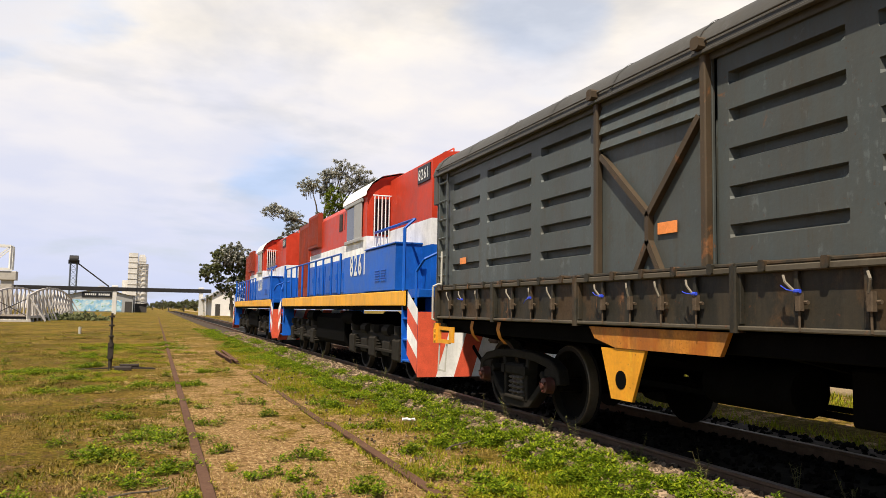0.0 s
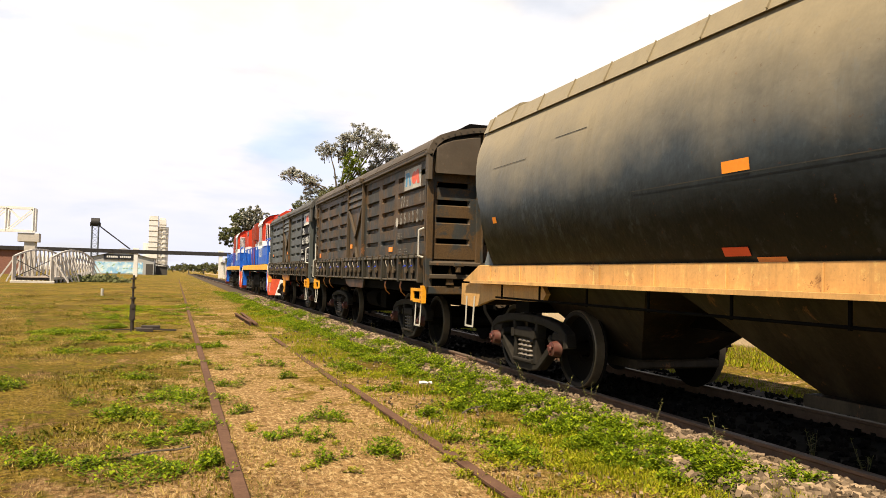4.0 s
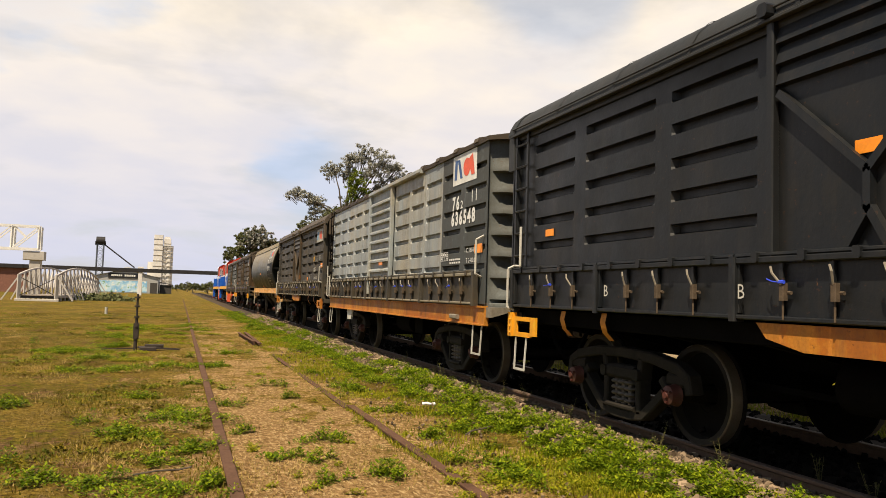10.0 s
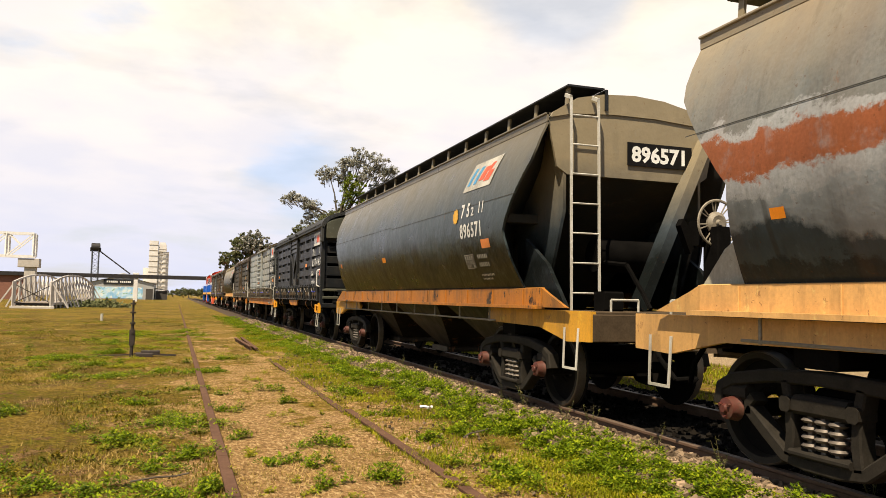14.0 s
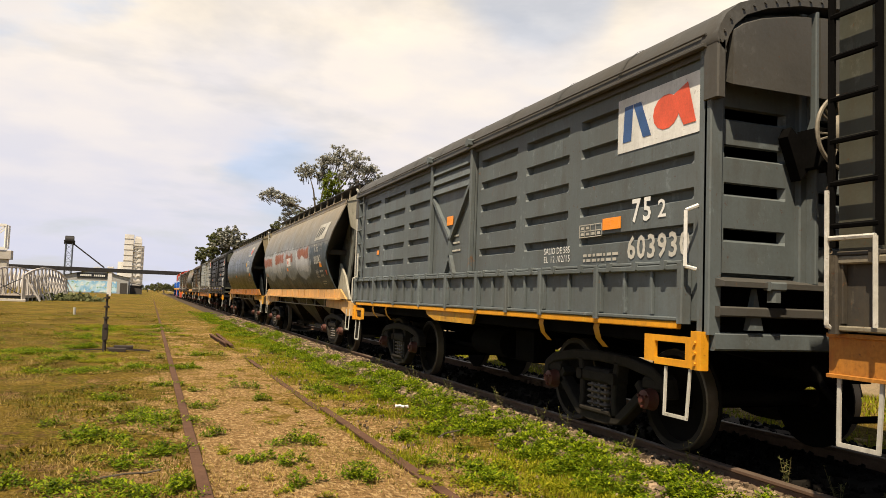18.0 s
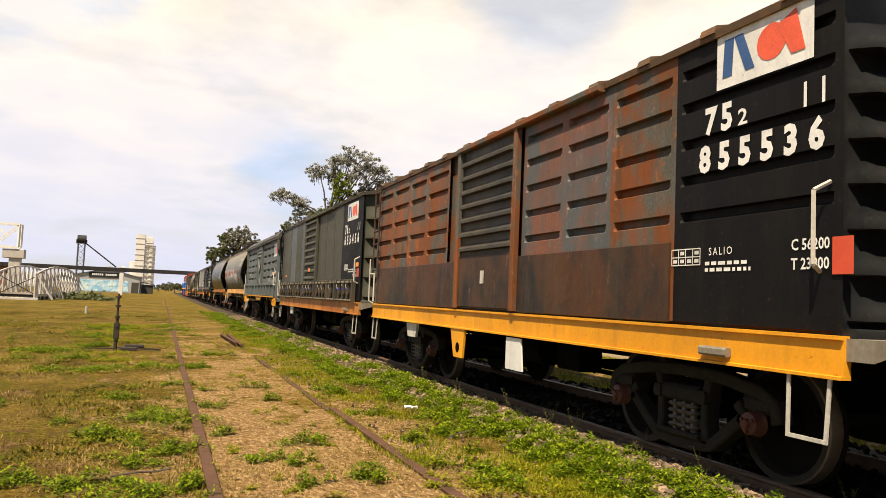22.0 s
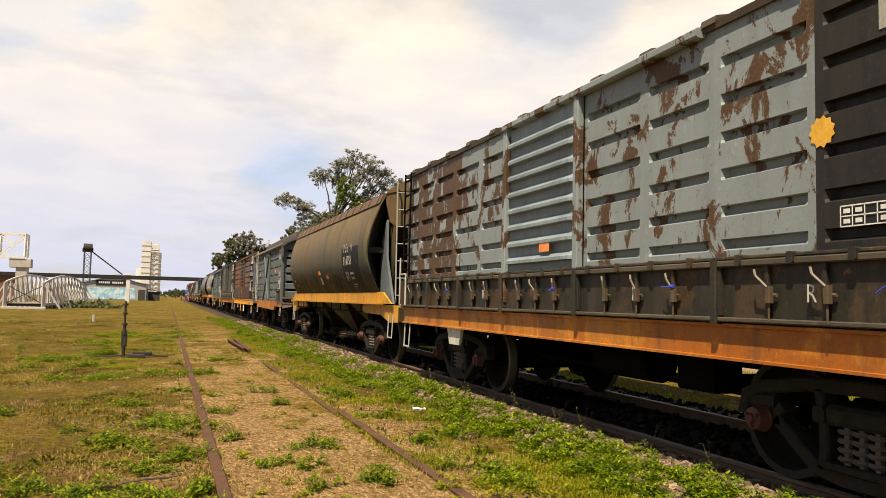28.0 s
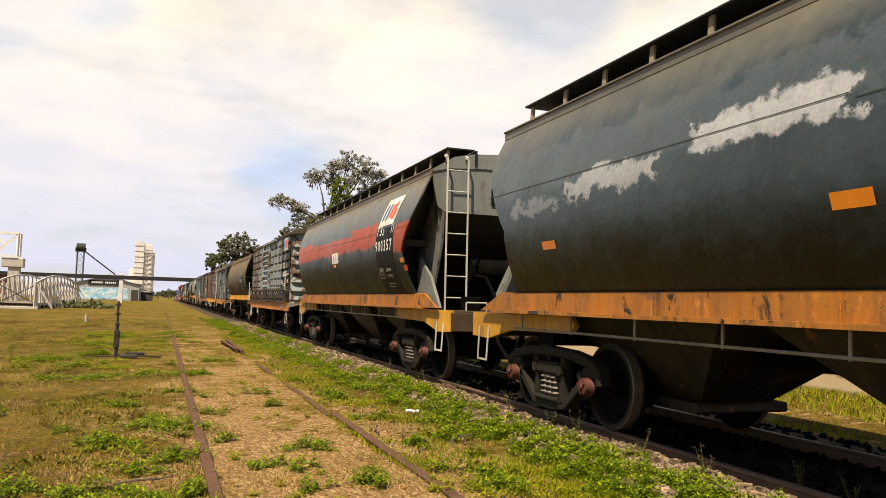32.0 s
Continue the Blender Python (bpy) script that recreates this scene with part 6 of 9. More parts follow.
# half-widths and heights of the barrel side of a hopper, from the sill up
BARREL = [(1.27, 1.45), (1.36, 1.62), (1.46, 1.85), (1.53, 2.10), (1.555, 2.32), (1.55, 2.55), (1.51, 2.80), (1.44, 3.05), (1.35, 3.28), (1.24, 3.50)]


def barrel_x(z, out=0.0):
    for (a, za), (b, zb) in zip(BARREL, BARREL[1:]):
        if za <= z <= zb:
            return a + (b - a) * (z - za) / (zb - za) + out
    return BARREL[-1][0] + out if z > 3.5 else BARREL[0][0] + out


def barrel_patch(parent, name, y0, y1, z0, z1, mat, out=0.004, slant=0.0, label="", n=10):
    """A painted field that lies on the curved side."""
    s = Shape()
    rows = []
    for i in range(n + 1):
        z = z0 + (z1 - z0) * i / n
        d = slant * i / n
        rows.append([(-barrel_x(z, out), y0 - d, z), (-barrel_x(z, out), y1 - d, z)])
    s.sheet(rows)
    return part(name, s, mat, parent, label)


def barrel_text(parent, body, h, y, z, width, mat="white", bold=0.007, out=0.009):
    src = fitted(body, h, bold, width)
    me = src.copy()
    for v in me.vertices:
        zz = z + v.co.y
        v.co = Vector((-barrel_x(zz, out), y - v.co.x, zz))
    me.materials.clear()
    me.materials.append(M[mat])
    return part("stencil", me, None, parent)


def hopper_wagon(c, label, number, spec, seed=0):
    """A barrel-sided hopper on a frame with open end platforms."""
    w = thing("hopper_wagon", label, "hopper wagon", "wagons of the freight train")
    TRAIN.append((w, c))
    UF = spec.get("uf", 6.95)
    top, mid, low = spec.get("half", (5.92, 5.25, 5.90))
    mat, sillm = spec["mat"], spec.get("sill", "yellow")

    def end_at(z):
        foot = mid + 0.12
        return foot + (mid - foot) * (z - 1.45) / (2.2 - 1.45) if z < 2.2 else min(top, mid + (top - mid) * (z - 2.2) / 0.85)

    zs = [1.45, 1.55, 1.7, 1.85, 2.0, 2.1, 2.2, 2.32, 2.45, 2.55, 2.7, 2.85, 3.0, 3.15, 3.3, 3.42, 3.5]
    for k in (-1, 1):
        s = Shape()
        rows = []
        for z in zs:
            e = end_at(z)
            rows.append([(k * barrel_x(z), -e + 2 * e * j / 14, z) for j in range(15)])
        s.sheet(rows)
        s.sheet([[(k * (abs(p[0]) - 0.03), p[1], p[2]) for p in r][::-1] for r in rows])
        for j in (0, 14):
            s.sheet([[r[j] for r in rows], [(k * (abs(r[j][0]) - 0.03), r[j][1], r[j][2]) for r in rows]])
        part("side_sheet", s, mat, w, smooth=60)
        s = Shape()
        if spec.get("coaming"):
            s.prism([(k * 1.345, 3.33), (k * 1.36, 3.33), (k * 1.262, 3.545), (k * 1.20, 3.55), (k * 1.20, 3.50), (k * 1.24, 3.50)], -top, top, 1)
            for i in range(15):
                y = -top + 0.2 + i * (2 * top - 0.4) / 14
                s.beam((k * 1.36, y, 3.34), (k * 1.262, y, 3.545), 0.03, 0.012, (0, 1, 0))
        else:
            s.slab(k * 1.225, k * 1.255, -top, top, 3.48, 3.60, 0.006)
            s.slab(k * 1.20, k * 1.275, -top, top, 3.575, 3.60, 0.006)
        part("top_coaming", s, spec.get("coaming") or mat, w)
        s = Shape()
        s.prism([(k * 1.25, 1.20), (k * 1.42, 1.20), (k * 1.42, 1.24), (k * 1.30, 1.24), (k * 1.30, 1.45), (k * 1.25, 1.46)], -low, low, 1)
        for i in range(12):
            y = -low + 0.5 + i * (2 * low - 1) / 11
            s.slab(k * 1.30, k * 1.315, y - 0.008, y + 0.008, 1.24, 1.44, 0.003)
        # end plates that run down to the platform
        for e in (-1, 1):
            s.prism([(e * low, 1.22), (e * low, 1.45), (e * (low + 0.12), 1.40), (e * (low + 0.62), 1.22)], k * 1.25, k * 1.29, 0)
        part("side_sill", s, sillm, w, "weathered side sill below the barrel")
        for e in (-1, 1):
            s = Shape()
            s.prism([(e * UF, 1.19), (e * UF, 0.86), (e * (UF - 0.55), 0.84), (e * (UF - 1.25), 0.98), (e * (UF - 2.8), 1.00), (e * (UF - 2.8 - 0.10), 1.10), (e * (UF - 2.8), 1.19)], k * 1.16, k * 1.22, 0)
            part("end_beam", s, spec.get("beam", "yellow"), w, "yellow platform side beam")
    # crown between the coamings
    s = Shape()
    s.sheet([[(x, y, z) for x, z in ((-1.23, 3.54), (-0.9, 3.62), (-0.3, 3.66), (0.3, 3.66), (0.9, 3.62), (1.23, 3.54))] for y in (-top, top)])
    part("roof_sheet", s, mat, w)
    for y in (-4.2, -1.4, 1.4, 4.2):
        part("loading_hatch", Shape().slab(-0.42, 0.42, y - 0.9, y + 0.9, 3.64, 3.76, 0.03), spec.get("hatch", "under"), w)
    if spec.get("walk", True):
        n = 14
        for i in range(n):
            s = Shape()
            y = top - 0.12 - i * (2 * top - 0.24) / (n - 1)
            for k in (-1,):
                s.beam((k * 0.93, y, 3.58), (k * 0.90, y, 3.98), 0.07, 0.03, (1, 0, 0))
            part("walkway_post", s, spec.get("rail", "hop_grey"), w)
        s = Shape()
        for k in (-1,):
            s.slab(k * 0.45, k * 0.97, -top, top, 3.96, 3.985, 0.006)
            s.slab(k * 0.40, k * 0.44, -top, top, 3.70, 3.97, 0.006)
        part("walkway_board", s, spec.get("rail", "dark"), w, "roof walkway on short posts")
    # hopper ends: sloping sheet, centre plate, ribs
    for e in (-1, 1):
        en = Shape()
        yt = e * (top - 0.02)
        en.prism([(-1.22, 3.50), (-1.16, 3.62), (-0.82, 3.83), (-0.45, 3.91), (0, 3.94), (0.45, 3.91), (0.82, 3.83), (1.16, 3.62), (1.22, 3.50), (1.10, 2.95), (0.96, 2.86), (-0.96, 2.86), (-1.10, 2.95)], yt - e * 0.04, yt, 1)
        ends = part("end_sheet", en, spec.get("end", "hop_end"), w)
        sl = Shape()
        ys = e * (mid - 2.3)
        sl.sheet([[(-1.0, yt - e * 0.02, 2.9), (1.0, yt - e * 0.02, 2.9)], [(-0.95, ys, 1.15), (0.95, ys, 1.15)]])
        sl.sheet([[(-1.0, yt - e * 0.08, 2.9), (1.0, yt - e * 0.08, 2.9)], [(-0.95, ys - e * 0.06, 1.15), (0.95, ys - e * 0.06, 1.15)]])
        part("slope_sheet", sl, "slope", ends)
        for k in (-1, 1):
            rb = Shape()
            rb.sheet([[(k * (barrel_x(z) - 0.02), e * (end_at(z) - 0.03), z) for z in zs[2:]], [(k * min(barrel_x(z) - 0.1, 0.98), e * (end_at(z) - 0.55 - 0.25 * (3.5 - z)), z) for z in zs[2:]]])
            rb.slab(k * 0.9, k * 1.50, e * (mid - 0.32), e * (mid - 0.05), 2.30, 2.42, 0.01)
            part("end_rib", rb, "slope", ends)
        wing = "peeling" if spec.get("end") in ("hop_end", "hop_end_cream") else spec.get("end", "hop_end")
        for k in (-1, 1):
            part("end_wing", Shape().prism([(e * (mid - 0.55), 1.22), (e * (mid + 0.15), 1.22), (e * (top - 0.03), 2.4), (e * (top - 0.03), 3.5), (e * (top - 0.5), 3.5), (e * (mid - 0.75), 2.4)], k * 0.97, k * 1.01, 0), wing, ends)
        part("end_strut", Shape().beam((-0.08, e * (low + 0.18), 1.2), (1.02, e * (top + 0.04), 3.42), 0.13, 0.22, (0, 1, 0)), wing, ends)
        pf = Shape()
        pf.slab(-1.16, 1.16, e * (low - 0.2), e * UF, 1.12, 1.19, 0.01)
        pf.slab(-1.2, 1.2, e * (UF - 0.16), e * (UF + 0.01), 0.86, 1.16, 0.01)
        part("end_platform", pf, "platform", w)
        x = -0.72
        for k in (-1, 1):
            if spec.get("coaming"):
                gus = [(e * (low - 0.75), 1.22), (e * (low + 0.25), 1.22), (e * (top - 0.06), 2.2), (e * (top - 0.10), 3.0), (e * (mid - 0.2), 2.6)]
            else:
                gus = [(e * (low - 0.9), 1.22), (e * (low + 0.35), 1.22), (e * (low - 0.15), 1.75), (e * (low - 0.75), 2.1)]
            part("end_gusset", Shape().prism(gus, k * 1.10, k * 1.15, 0), "gusset_grey" if spec.get("coaming") else spec.get("end", "hop_end"), w)
        lad = Shape()
        yl = e * (top + 0.14)
        for xx in (-1.00, -0.62):
            lad.beam((xx, yl + e * 0.05, 1.18), (xx, yl, 3.78), 0.032, 0.022, (1, 0, 0))
            lad.beam((xx, yl, 3.78), (xx, yl - e * 0.14, 3.84), 0.045, 0.03, (1, 0, 0))
        for i in range(7):
            f = (i + 0.6) / 7.2
            yy, zz = yl + e * 0.05 * (1 - f), 1.18 + 2.6 * f
            lad.rod((-1.00, yy, zz), (-0.62, yy, zz), 0.011, 6)
        if e < 0:
            part("end_ladder", lad, "white_worn", w, "pale end ladder")
        tank = Shape()
        if e < 0:
            tank.rod((-0.35, e * (low - 0.4), 1.9), (0.5, e * (low - 0.4), 1.9), 0.22, 14)
            tank.pipe([(-0.3, e * (low - 0.2), 1.8), (-0.3, e * (low + 0.3), 1.75), (-0.2, e * (low + 0.5), 1.4), (-0.2, e * (UF - 0.4), 1.22)], 0.03, 6)
            tank.slab(-0.75, -0.5, e * (UF - 0.75), e * (UF - 0.5), 1.19, 1.42, 0.02)
            part("brake_tank", tank, "under", w)
            handwheel(w, 0.55 if spec.get("wheel_right", True) else -0.5, e * (UF - 0.15), 2.25, 0.27)
            colm = Shape().slab(0.45, 0.65, e * (UF - 0.02), e * (UF - 0.30), 1.18, 2.2, 0.02)
            part("brake_column", colm, "under", w)
        grab(w, [(-0.9, e * (UF - 0.12), 1.19), (-0.9, e * (UF - 0.12), 1.32), (-0.55, e * (UF - 0.12), 1.32), (-0.55, e * (UF - 0.12), 1.19)], 0.014)
        stirrup(w, -1.23, e * (UF - 0.42), 0.55, 1.0, 0.32)
        coupler(w, e * UF, e)
    # chutes
    for i, y in enumerate((-3.3, 0.0, 3.3)):
        s = Shape()
        s.add([(-1.1, y - 1.40, 1.20), (1.1, y - 1.40, 1.20), (1.1, y + 1.40, 1.20), (-1.1, y + 1.40, 1.20), (-0.40, y - 0.30, 0.36), (0.40, y - 0.30, 0.36), (0.40, y + 0.30, 0.36), (-0.40, y + 0.30, 0.36)],
              [(0, 1, 5, 4), (1, 2, 6, 5), (2, 3, 7, 6), (3, 0, 4, 7), (4, 5, 6, 7)])
        s.slab(-0.55, 0.55, y - 0.45, y + 0.45, 0.30, 0.40, 0.02)
        part("discharge_chute", s, "chute", w)
    s = Shape()
    s.slab(-0.2, 0.2, -UF, UF, 0.80, 1.1, 0.02)
    for y in (-UF + 2.2, UF - 2.2):
        s.slab(-1.2, 1.2, y - 0.2, y + 0.2, 0.85, 1.18, 0.02)
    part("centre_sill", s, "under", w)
    rod = Shape().rod((-1.32, -UF + 2.4, 1.02), (-1.32, UF - 1.6, 1.02), 0.014, 6)
    for i in range(9):
        y = -UF + 2.6 + i * (2 * UF - 4.4) / 8
        rod.slab(-1.33, -1.31, y - 0.013, y + 0.013, 1.0, 1.21, 0.003)
    part("release_rod", rod, "under" if spec.get("coaming") else "handle", w, "long thin release rod on hangers")
    for e, ph in ((1, 10), (-1, 65)):
        add_bogie(w, e * (UF - 2.2), ph + seed * 11)
    F = UF
    g = spec.get("marks", {})
    if "panel" in g:
        a, b, z0, z1 = g["panel"]
        barrel_patch(w, "number_panel", F - a, F - b, z0, z1, "black", 0.004, 0.0, "black painted number panel")
    if "logo" in g:
        a, b, z0, z1, sl = g["logo"]
        blue = "logo_cyan" if g.get("worn") else "logo_blue"
        barrel_patch(w, "painted_board", F - a, F - b, z0, z1, "white_worn" if g.get("worn") else "white", 0.008, sl, "white slanted board with blue and red marks")
        def lp(p, q, r, t, m):
            barrel_patch(w, "painted_mark", F - (a + (b - a) * p) - sl * r, F - (a + (b - a) * q) - sl * r, z0 + (z1 - z0) * r, z0 + (z1 - z0) * t, m, 0.012, sl * (t - r) + (b - a) * 0.06)
        red = "logo_red"
        if g.get("bare"):
            blue = red = "panel_grey"
        lp(0.08, 0.19, 0.2, 0.8, blue); lp(0.30, 0.41, 0.2, 0.8, blue)
        lp(0.48, 0.60 if g.get("bare") else 0.66, 0.28, 0.74, red)
        if not g.get("bare"):
            lp(0.68, 0.88, 0.2, 0.55, red); lp(0.68, 0.80, 0.55, 0.82, red)
    if number:
        mk = g.get("mat", "white")
        y = F - g["at"][0]
        z = g["at"][1]
        barrel_text(w, g.get("cls", "75"), 0.19, y, z + 0.30, 0.34, mk)
        barrel_text(w, "2", 0.12, y - 0.40, z + 0.30, 0.11, mk, 0.003)
        barrel_text(w, g.get("own", "11"), 0.16, y - g.get("own_at", 0.75), z + 0.31, 0.15, mk, 0.004)
        barrel_text(w, number, 0.20, y + 0.03, z, g.get("width", 0.85), mk)
        r = random.Random(seed)
        s = Shape()
        def patch_on(z0, z1, y0, y1):
            s.sheet([[(-barrel_x(z0, 0.01), y0, z0), (-barrel_x(z0, 0.01), y1, z0)], [(-barrel_x(z1, 0.01), y0, z1), (-barrel_x(z1, 0.01), y1, z1)]])
        # ruled table of dates
        for i in range(4):
            patch_on(1.93 - i * 0.062, 1.938 - i * 0.062, y, y - 0.34)
        for j in range(5):
            patch_on(1.744, 1.938, y - j * 0.083, y - j * 0.083 - 0.008)
        for i in range(3):
            for j in range(4):
                if r.random() < 0.75:
                    patch_on(1.885 - i * 0.062, 1.915 - i * 0.062, y - 0.02 - j * 0.083, y - 0.03 - j * 0.083 - r.uniform(0.02, 0.04))
        part("date_table", s, "white_worn", w)
        # load and tare lines, and the small lines below them
        for zz, h, count, y0, step in ((1.87, 0.055, 6, y - 0.50, 0.062), (1.76, 0.055, 6, y - 0.50, 0.062), (1.63, 0.028, 9, y - 0.44, 0.05), (1.58, 0.022, 7, y - 0.44, 0.05)):
            s = Shape()
            for j in range(count):
                patch_on(zz, zz + h, y0 - j * step, y0 - j * step - step * r.uniform(0.4, 0.75))
            part("weight_line", s, "white_worn", w)
        ep = Shape().slab(-0.12, 0.85, -top - 0.005, -top, 3.03, 3.33, 0.002)
        part("end_number_panel", ep, "black", w)
        me = letters(number, 0.27, 0.010, 1.04)
        o = part("stencil", me.copy(), None, w)
        o.data.materials.clear(); o.data.materials.append(M["white"])
        o.matrix_local = end_turn(-0.06, -top - 0.010, 3.09)
    for y0, y1, z in (((5.2, 2 * UF - 3.4, 2.10), (1.9, 2.9, 2.72), (3.6, 4.3, 2.86)) if spec.get("coaming") else ((1.2, UF - 0.2, 2.66), (UF - 0.15, 2 * UF - 1.3, 2.62))):
        barrel_patch(w, "sheet_seam", F - y0, F - y1, z, z + 0.008, "slope", 0.005, 0.0, "lapped sheet seam")
    for y, z, ww, hh, m in spec.get("plates", ()):
        barrel_patch(w, "reflector_plate", F - y, F - y - ww, z, z + hh, m, 0.008, 0.0, "reflective plate" if m != "white" else "small white board", 2)
    for y0, y1, z0, z1, m, lab in spec.get("patches", ()):
        barrel_patch(w, "paint_patch", F - y0, F - y1, z0, z1, m, 0.003, 0.0, lab)
    return w


# ---------------------------------------------------------------- locomotives
def loco_bogie(parent, y):
    s = Shape().use("steel")
    for k in (-1, 1):
        s.slab(k * 1.02, k * 1.14, y - 2.1, y + 2.1, 0.62, 0.84, 0.02)
        for e in (-1.7, 0.0, 1.7):
            s.slab(k * 1.03, k * 1.24, y + e - 0.22, y + e + 0.22, 0.34, 0.76, 0.04)
            s.rod((k * 1.1, y + e, 0.84), (k * 1.1, y + e, 1.0), 0.16, 10)
            for d in (-0.28, 0.28):
                for i in range(5):
                    s.ring((k * 1.13, y + e + d, 0.44 + i * 0.06), (0, 0, 1), 0.07, 0.018, 10, 4)
        for e in (-0.85, 0.85):
            s.slab(k * 1.05, k * 1.18, y + e - 0.25, y + e + 0.25, 0.40, 0.70, 0.03)
            s.rod((k * 1.1, y + e - 0.2, 0.90), (k * 1.1, y + e + 0.2, 0.90), 0.12, 10)
        s.slab(k * 1.16, k * 1.22, y - 2.0, y + 2.0, 0.48, 0.54, 0.01)
    b = part("bogie", s, None, parent, "heavy three-axle bogie with coil springs")
    for e in (-1.7, 0.0, 1.7):
        w = part("wheelset", WHEELSET, None, b)
        w.location = (0, y + e, 0.46)
        WHEELSETS.append((w, y + e, 0.46, 40 * e))


def locomotive(c, label, number, L=15.7):
    """A road-switcher with a long hood ahead, a cab and a tall short hood behind."""
    w = thing("locomotive", label, "locomotive", "locomotives of the train")
    TRAIN.append((w, c))
    H = L / 2
    DK = 1.66
    s = Shape().slab(-1.40, 1.40, -H + 0.9, H - 0.9, 1.30, DK, 0.02)
    part("frame", s, "under", w)
    for k in (-1, 1):
        s = Shape().slab(k * 1.40, k * 1.44, -H + 0.95, H - 1.05, 1.38, 1.64, 0.01)
        part("frame_stripe", s, "loco_yellow", w, "yellow frame edge")
    # long hood in three colour bands
    def bands(name, x, y0, y1, top, round_top=True, seams=0):
        zs = [(DK, "loco_blue"), (2.62, "loco_blue"), (2.98, "loco_white"), (top, "loco_red")]
        s = Shape()
        for (za, _), (zb, m) in zip(zs, zs[1:]):
            s.use(m)
            if m == "loco_red" and round_top:
                ring = [(-x, za), (x, za), (x, zb - 0.22), (x - 0.10, zb - 0.08), (x - 0.3, zb), (-x + 0.3, zb), (-x + 0.10, zb - 0.08), (-x, zb - 0.22)]
            else:
                ring = [(-x, za), (x, za), (x, zb), (-x, zb)]
            s.prism(ring, y0, y1, 1)
        hd = part(name, s, None, w)
        return hd
    yc0, yc1 = -H + 3.95, -H + 5.95        # cab
    hood = bands("long_hood", 0.86, yc1, H - 1.1, 4.12)
    for i in range(9):
        y = yc1 + 0.35 + i * 0.82
        if y < 4.2:
            for k in (-1, 1):
                s = Shape().slab(k * 0.86, k * 0.885, y, y + 0.66, 1.75, 2.55, 0.01)
                s.slab(k * 0.885, k * 0.91, y + 0.05, y + 0.10, 2.1, 2.25, 0.01)
                part("hood_door", s, "loco_blue", hood)
    for k in (-1, 1):
        for i in range(4):
            y = yc1 + 0.5 + i * 0.62
            part("air_screen", Shape().slab(k * 0.855, k * 0.876, y, y + 0.36, 3.40, 3.85, 0.01), "rust_low", hood, "dark red screen")
    for k in (-1, 1):
        s = Shape().slab(k * 0.84, k * 0.99, 3.2, 4.75, 3.15, 4.20, 0.03)
        for i in range(9):
            s.slab(k * 0.99, k * 1.005, 3.3 + i * 0.16, 3.36 + i * 0.16, 3.25, 4.1, 0.006)
        part("air_intake_box", s, "loco_dull", hood, "dull red louvred intake box")
        s = Shape().slab(k * 0.86, k * 0.93, 5.0, H - 1.12, DK, 4.08, 0.02)
        for i in range(11):
            s.slab(k * 0.93, k * 0.945, 5.1 + i * 0.145, 5.16 + i * 0.145, 2.0, 3.95, 0.006)
        part("radiator_shutter", s, "loco_dull", hood, "dull red radiator shutters")
    part("radiator_fan_cowl", Shape().rod((0, 5.9, 4.08), (0, 5.9, 4.22), 0.62, 20), "loco_red", hood)
    # cab
    s = Shape()
    x = 1.34
    for za, zb, m in ((DK, 2.50, "loco_blue"), (2.50, 2.86, "loco_white"), (2.86, 3.58, "loco_red")):
        s.use(m).prism([(-x, za), (x, za), (x, zb), (-x, zb)], yc0, yc1, 1)
    s.use("loco_red").prism([(-x, 3.58), (x, 3.58), (x, 3.78), (x - 0.10, 3.96), (x - 0.32, 4.12), (x - 0.7, 4.21), (0, 4.24), (-x + 0.7, 4.21), (-x + 0.32, 4.12), (-x + 0.10, 3.96), (-x, 3.78)], yc0, yc1, 1)
    cab = part("cab", s, None, w, "cab in red, white and blue")
    s = Shape()
    pts = [(-x - 0.05, 3.72), (-x - 0.03, 3.82), (-x + 0.09, 4.0), (-x + 0.31, 4.15), (-x + 0.7, 4.24), (0, 4.27), (x - 0.7, 4.24), (x - 0.31, 4.15), (x - 0.09, 4.0), (x + 0.03, 3.82), (x + 0.05, 3.72)]
    s.sheet([[(a, y, b) for a, b in pts] for y in (yc0 - 0.08, yc1 + 0.10)])
    part("cab_roof", s, "loco_white", cab, "white cab roof")
    for k in (-1, 1):
        s = Shape()
        s.slab(k * x, k * (x + 0.02), yc0 + 0.35, yc1 - 0.25, 2.86, 3.62, 0.01)
        wn = part("cab_window", s, "glass", cab)
        f = Shape().use("shed")
        f.slab(k * (x + 0.02), k * (x + 0.05), yc0 + 0.32, yc0 + 0.95, 2.86, 3.62, 0.01)
        f.slab(k * (x + 0.02), k * (x + 0.06), yc0 + 0.25, yc1 - 0.18, 2.78, 2.86, 0.01)
        f.slab(k * (x + 0.02), k * (x + 0.06), yc0 + 0.25, yc1 - 0.18, 3.62, 3.70, 0.01)
        part("window_frame", f, None, wn, "grey sliding window frame")
    for k in (-1, 1):
        s = Shape().use("glass").slab(k * 0.86, k * 1.20, yc0 - 0.03, yc0, 2.90, 3.66, 0.005)
        g = part("rear_cab_window", s, None, cab)
        s = Shape()
        for i in range(5):
            xx = k * (0.88 + i * 0.08)
            s.rod((xx, yc0 - 0.09, 2.62), (xx, yc0 - 0.09, 3.72), 0.012, 6)
        s.rod((k * 0.84, yc0 - 0.09, 2.62), (k * 1.24, yc0 - 0.09, 2.62), 0.014, 6)
        s.rod((k * 0.84, yc0 - 0.09, 3.72), (k * 1.24, yc0 - 0.09, 3.72), 0.014, 6)
        part("window_bar", s, "loco_white", g, "white window bars")
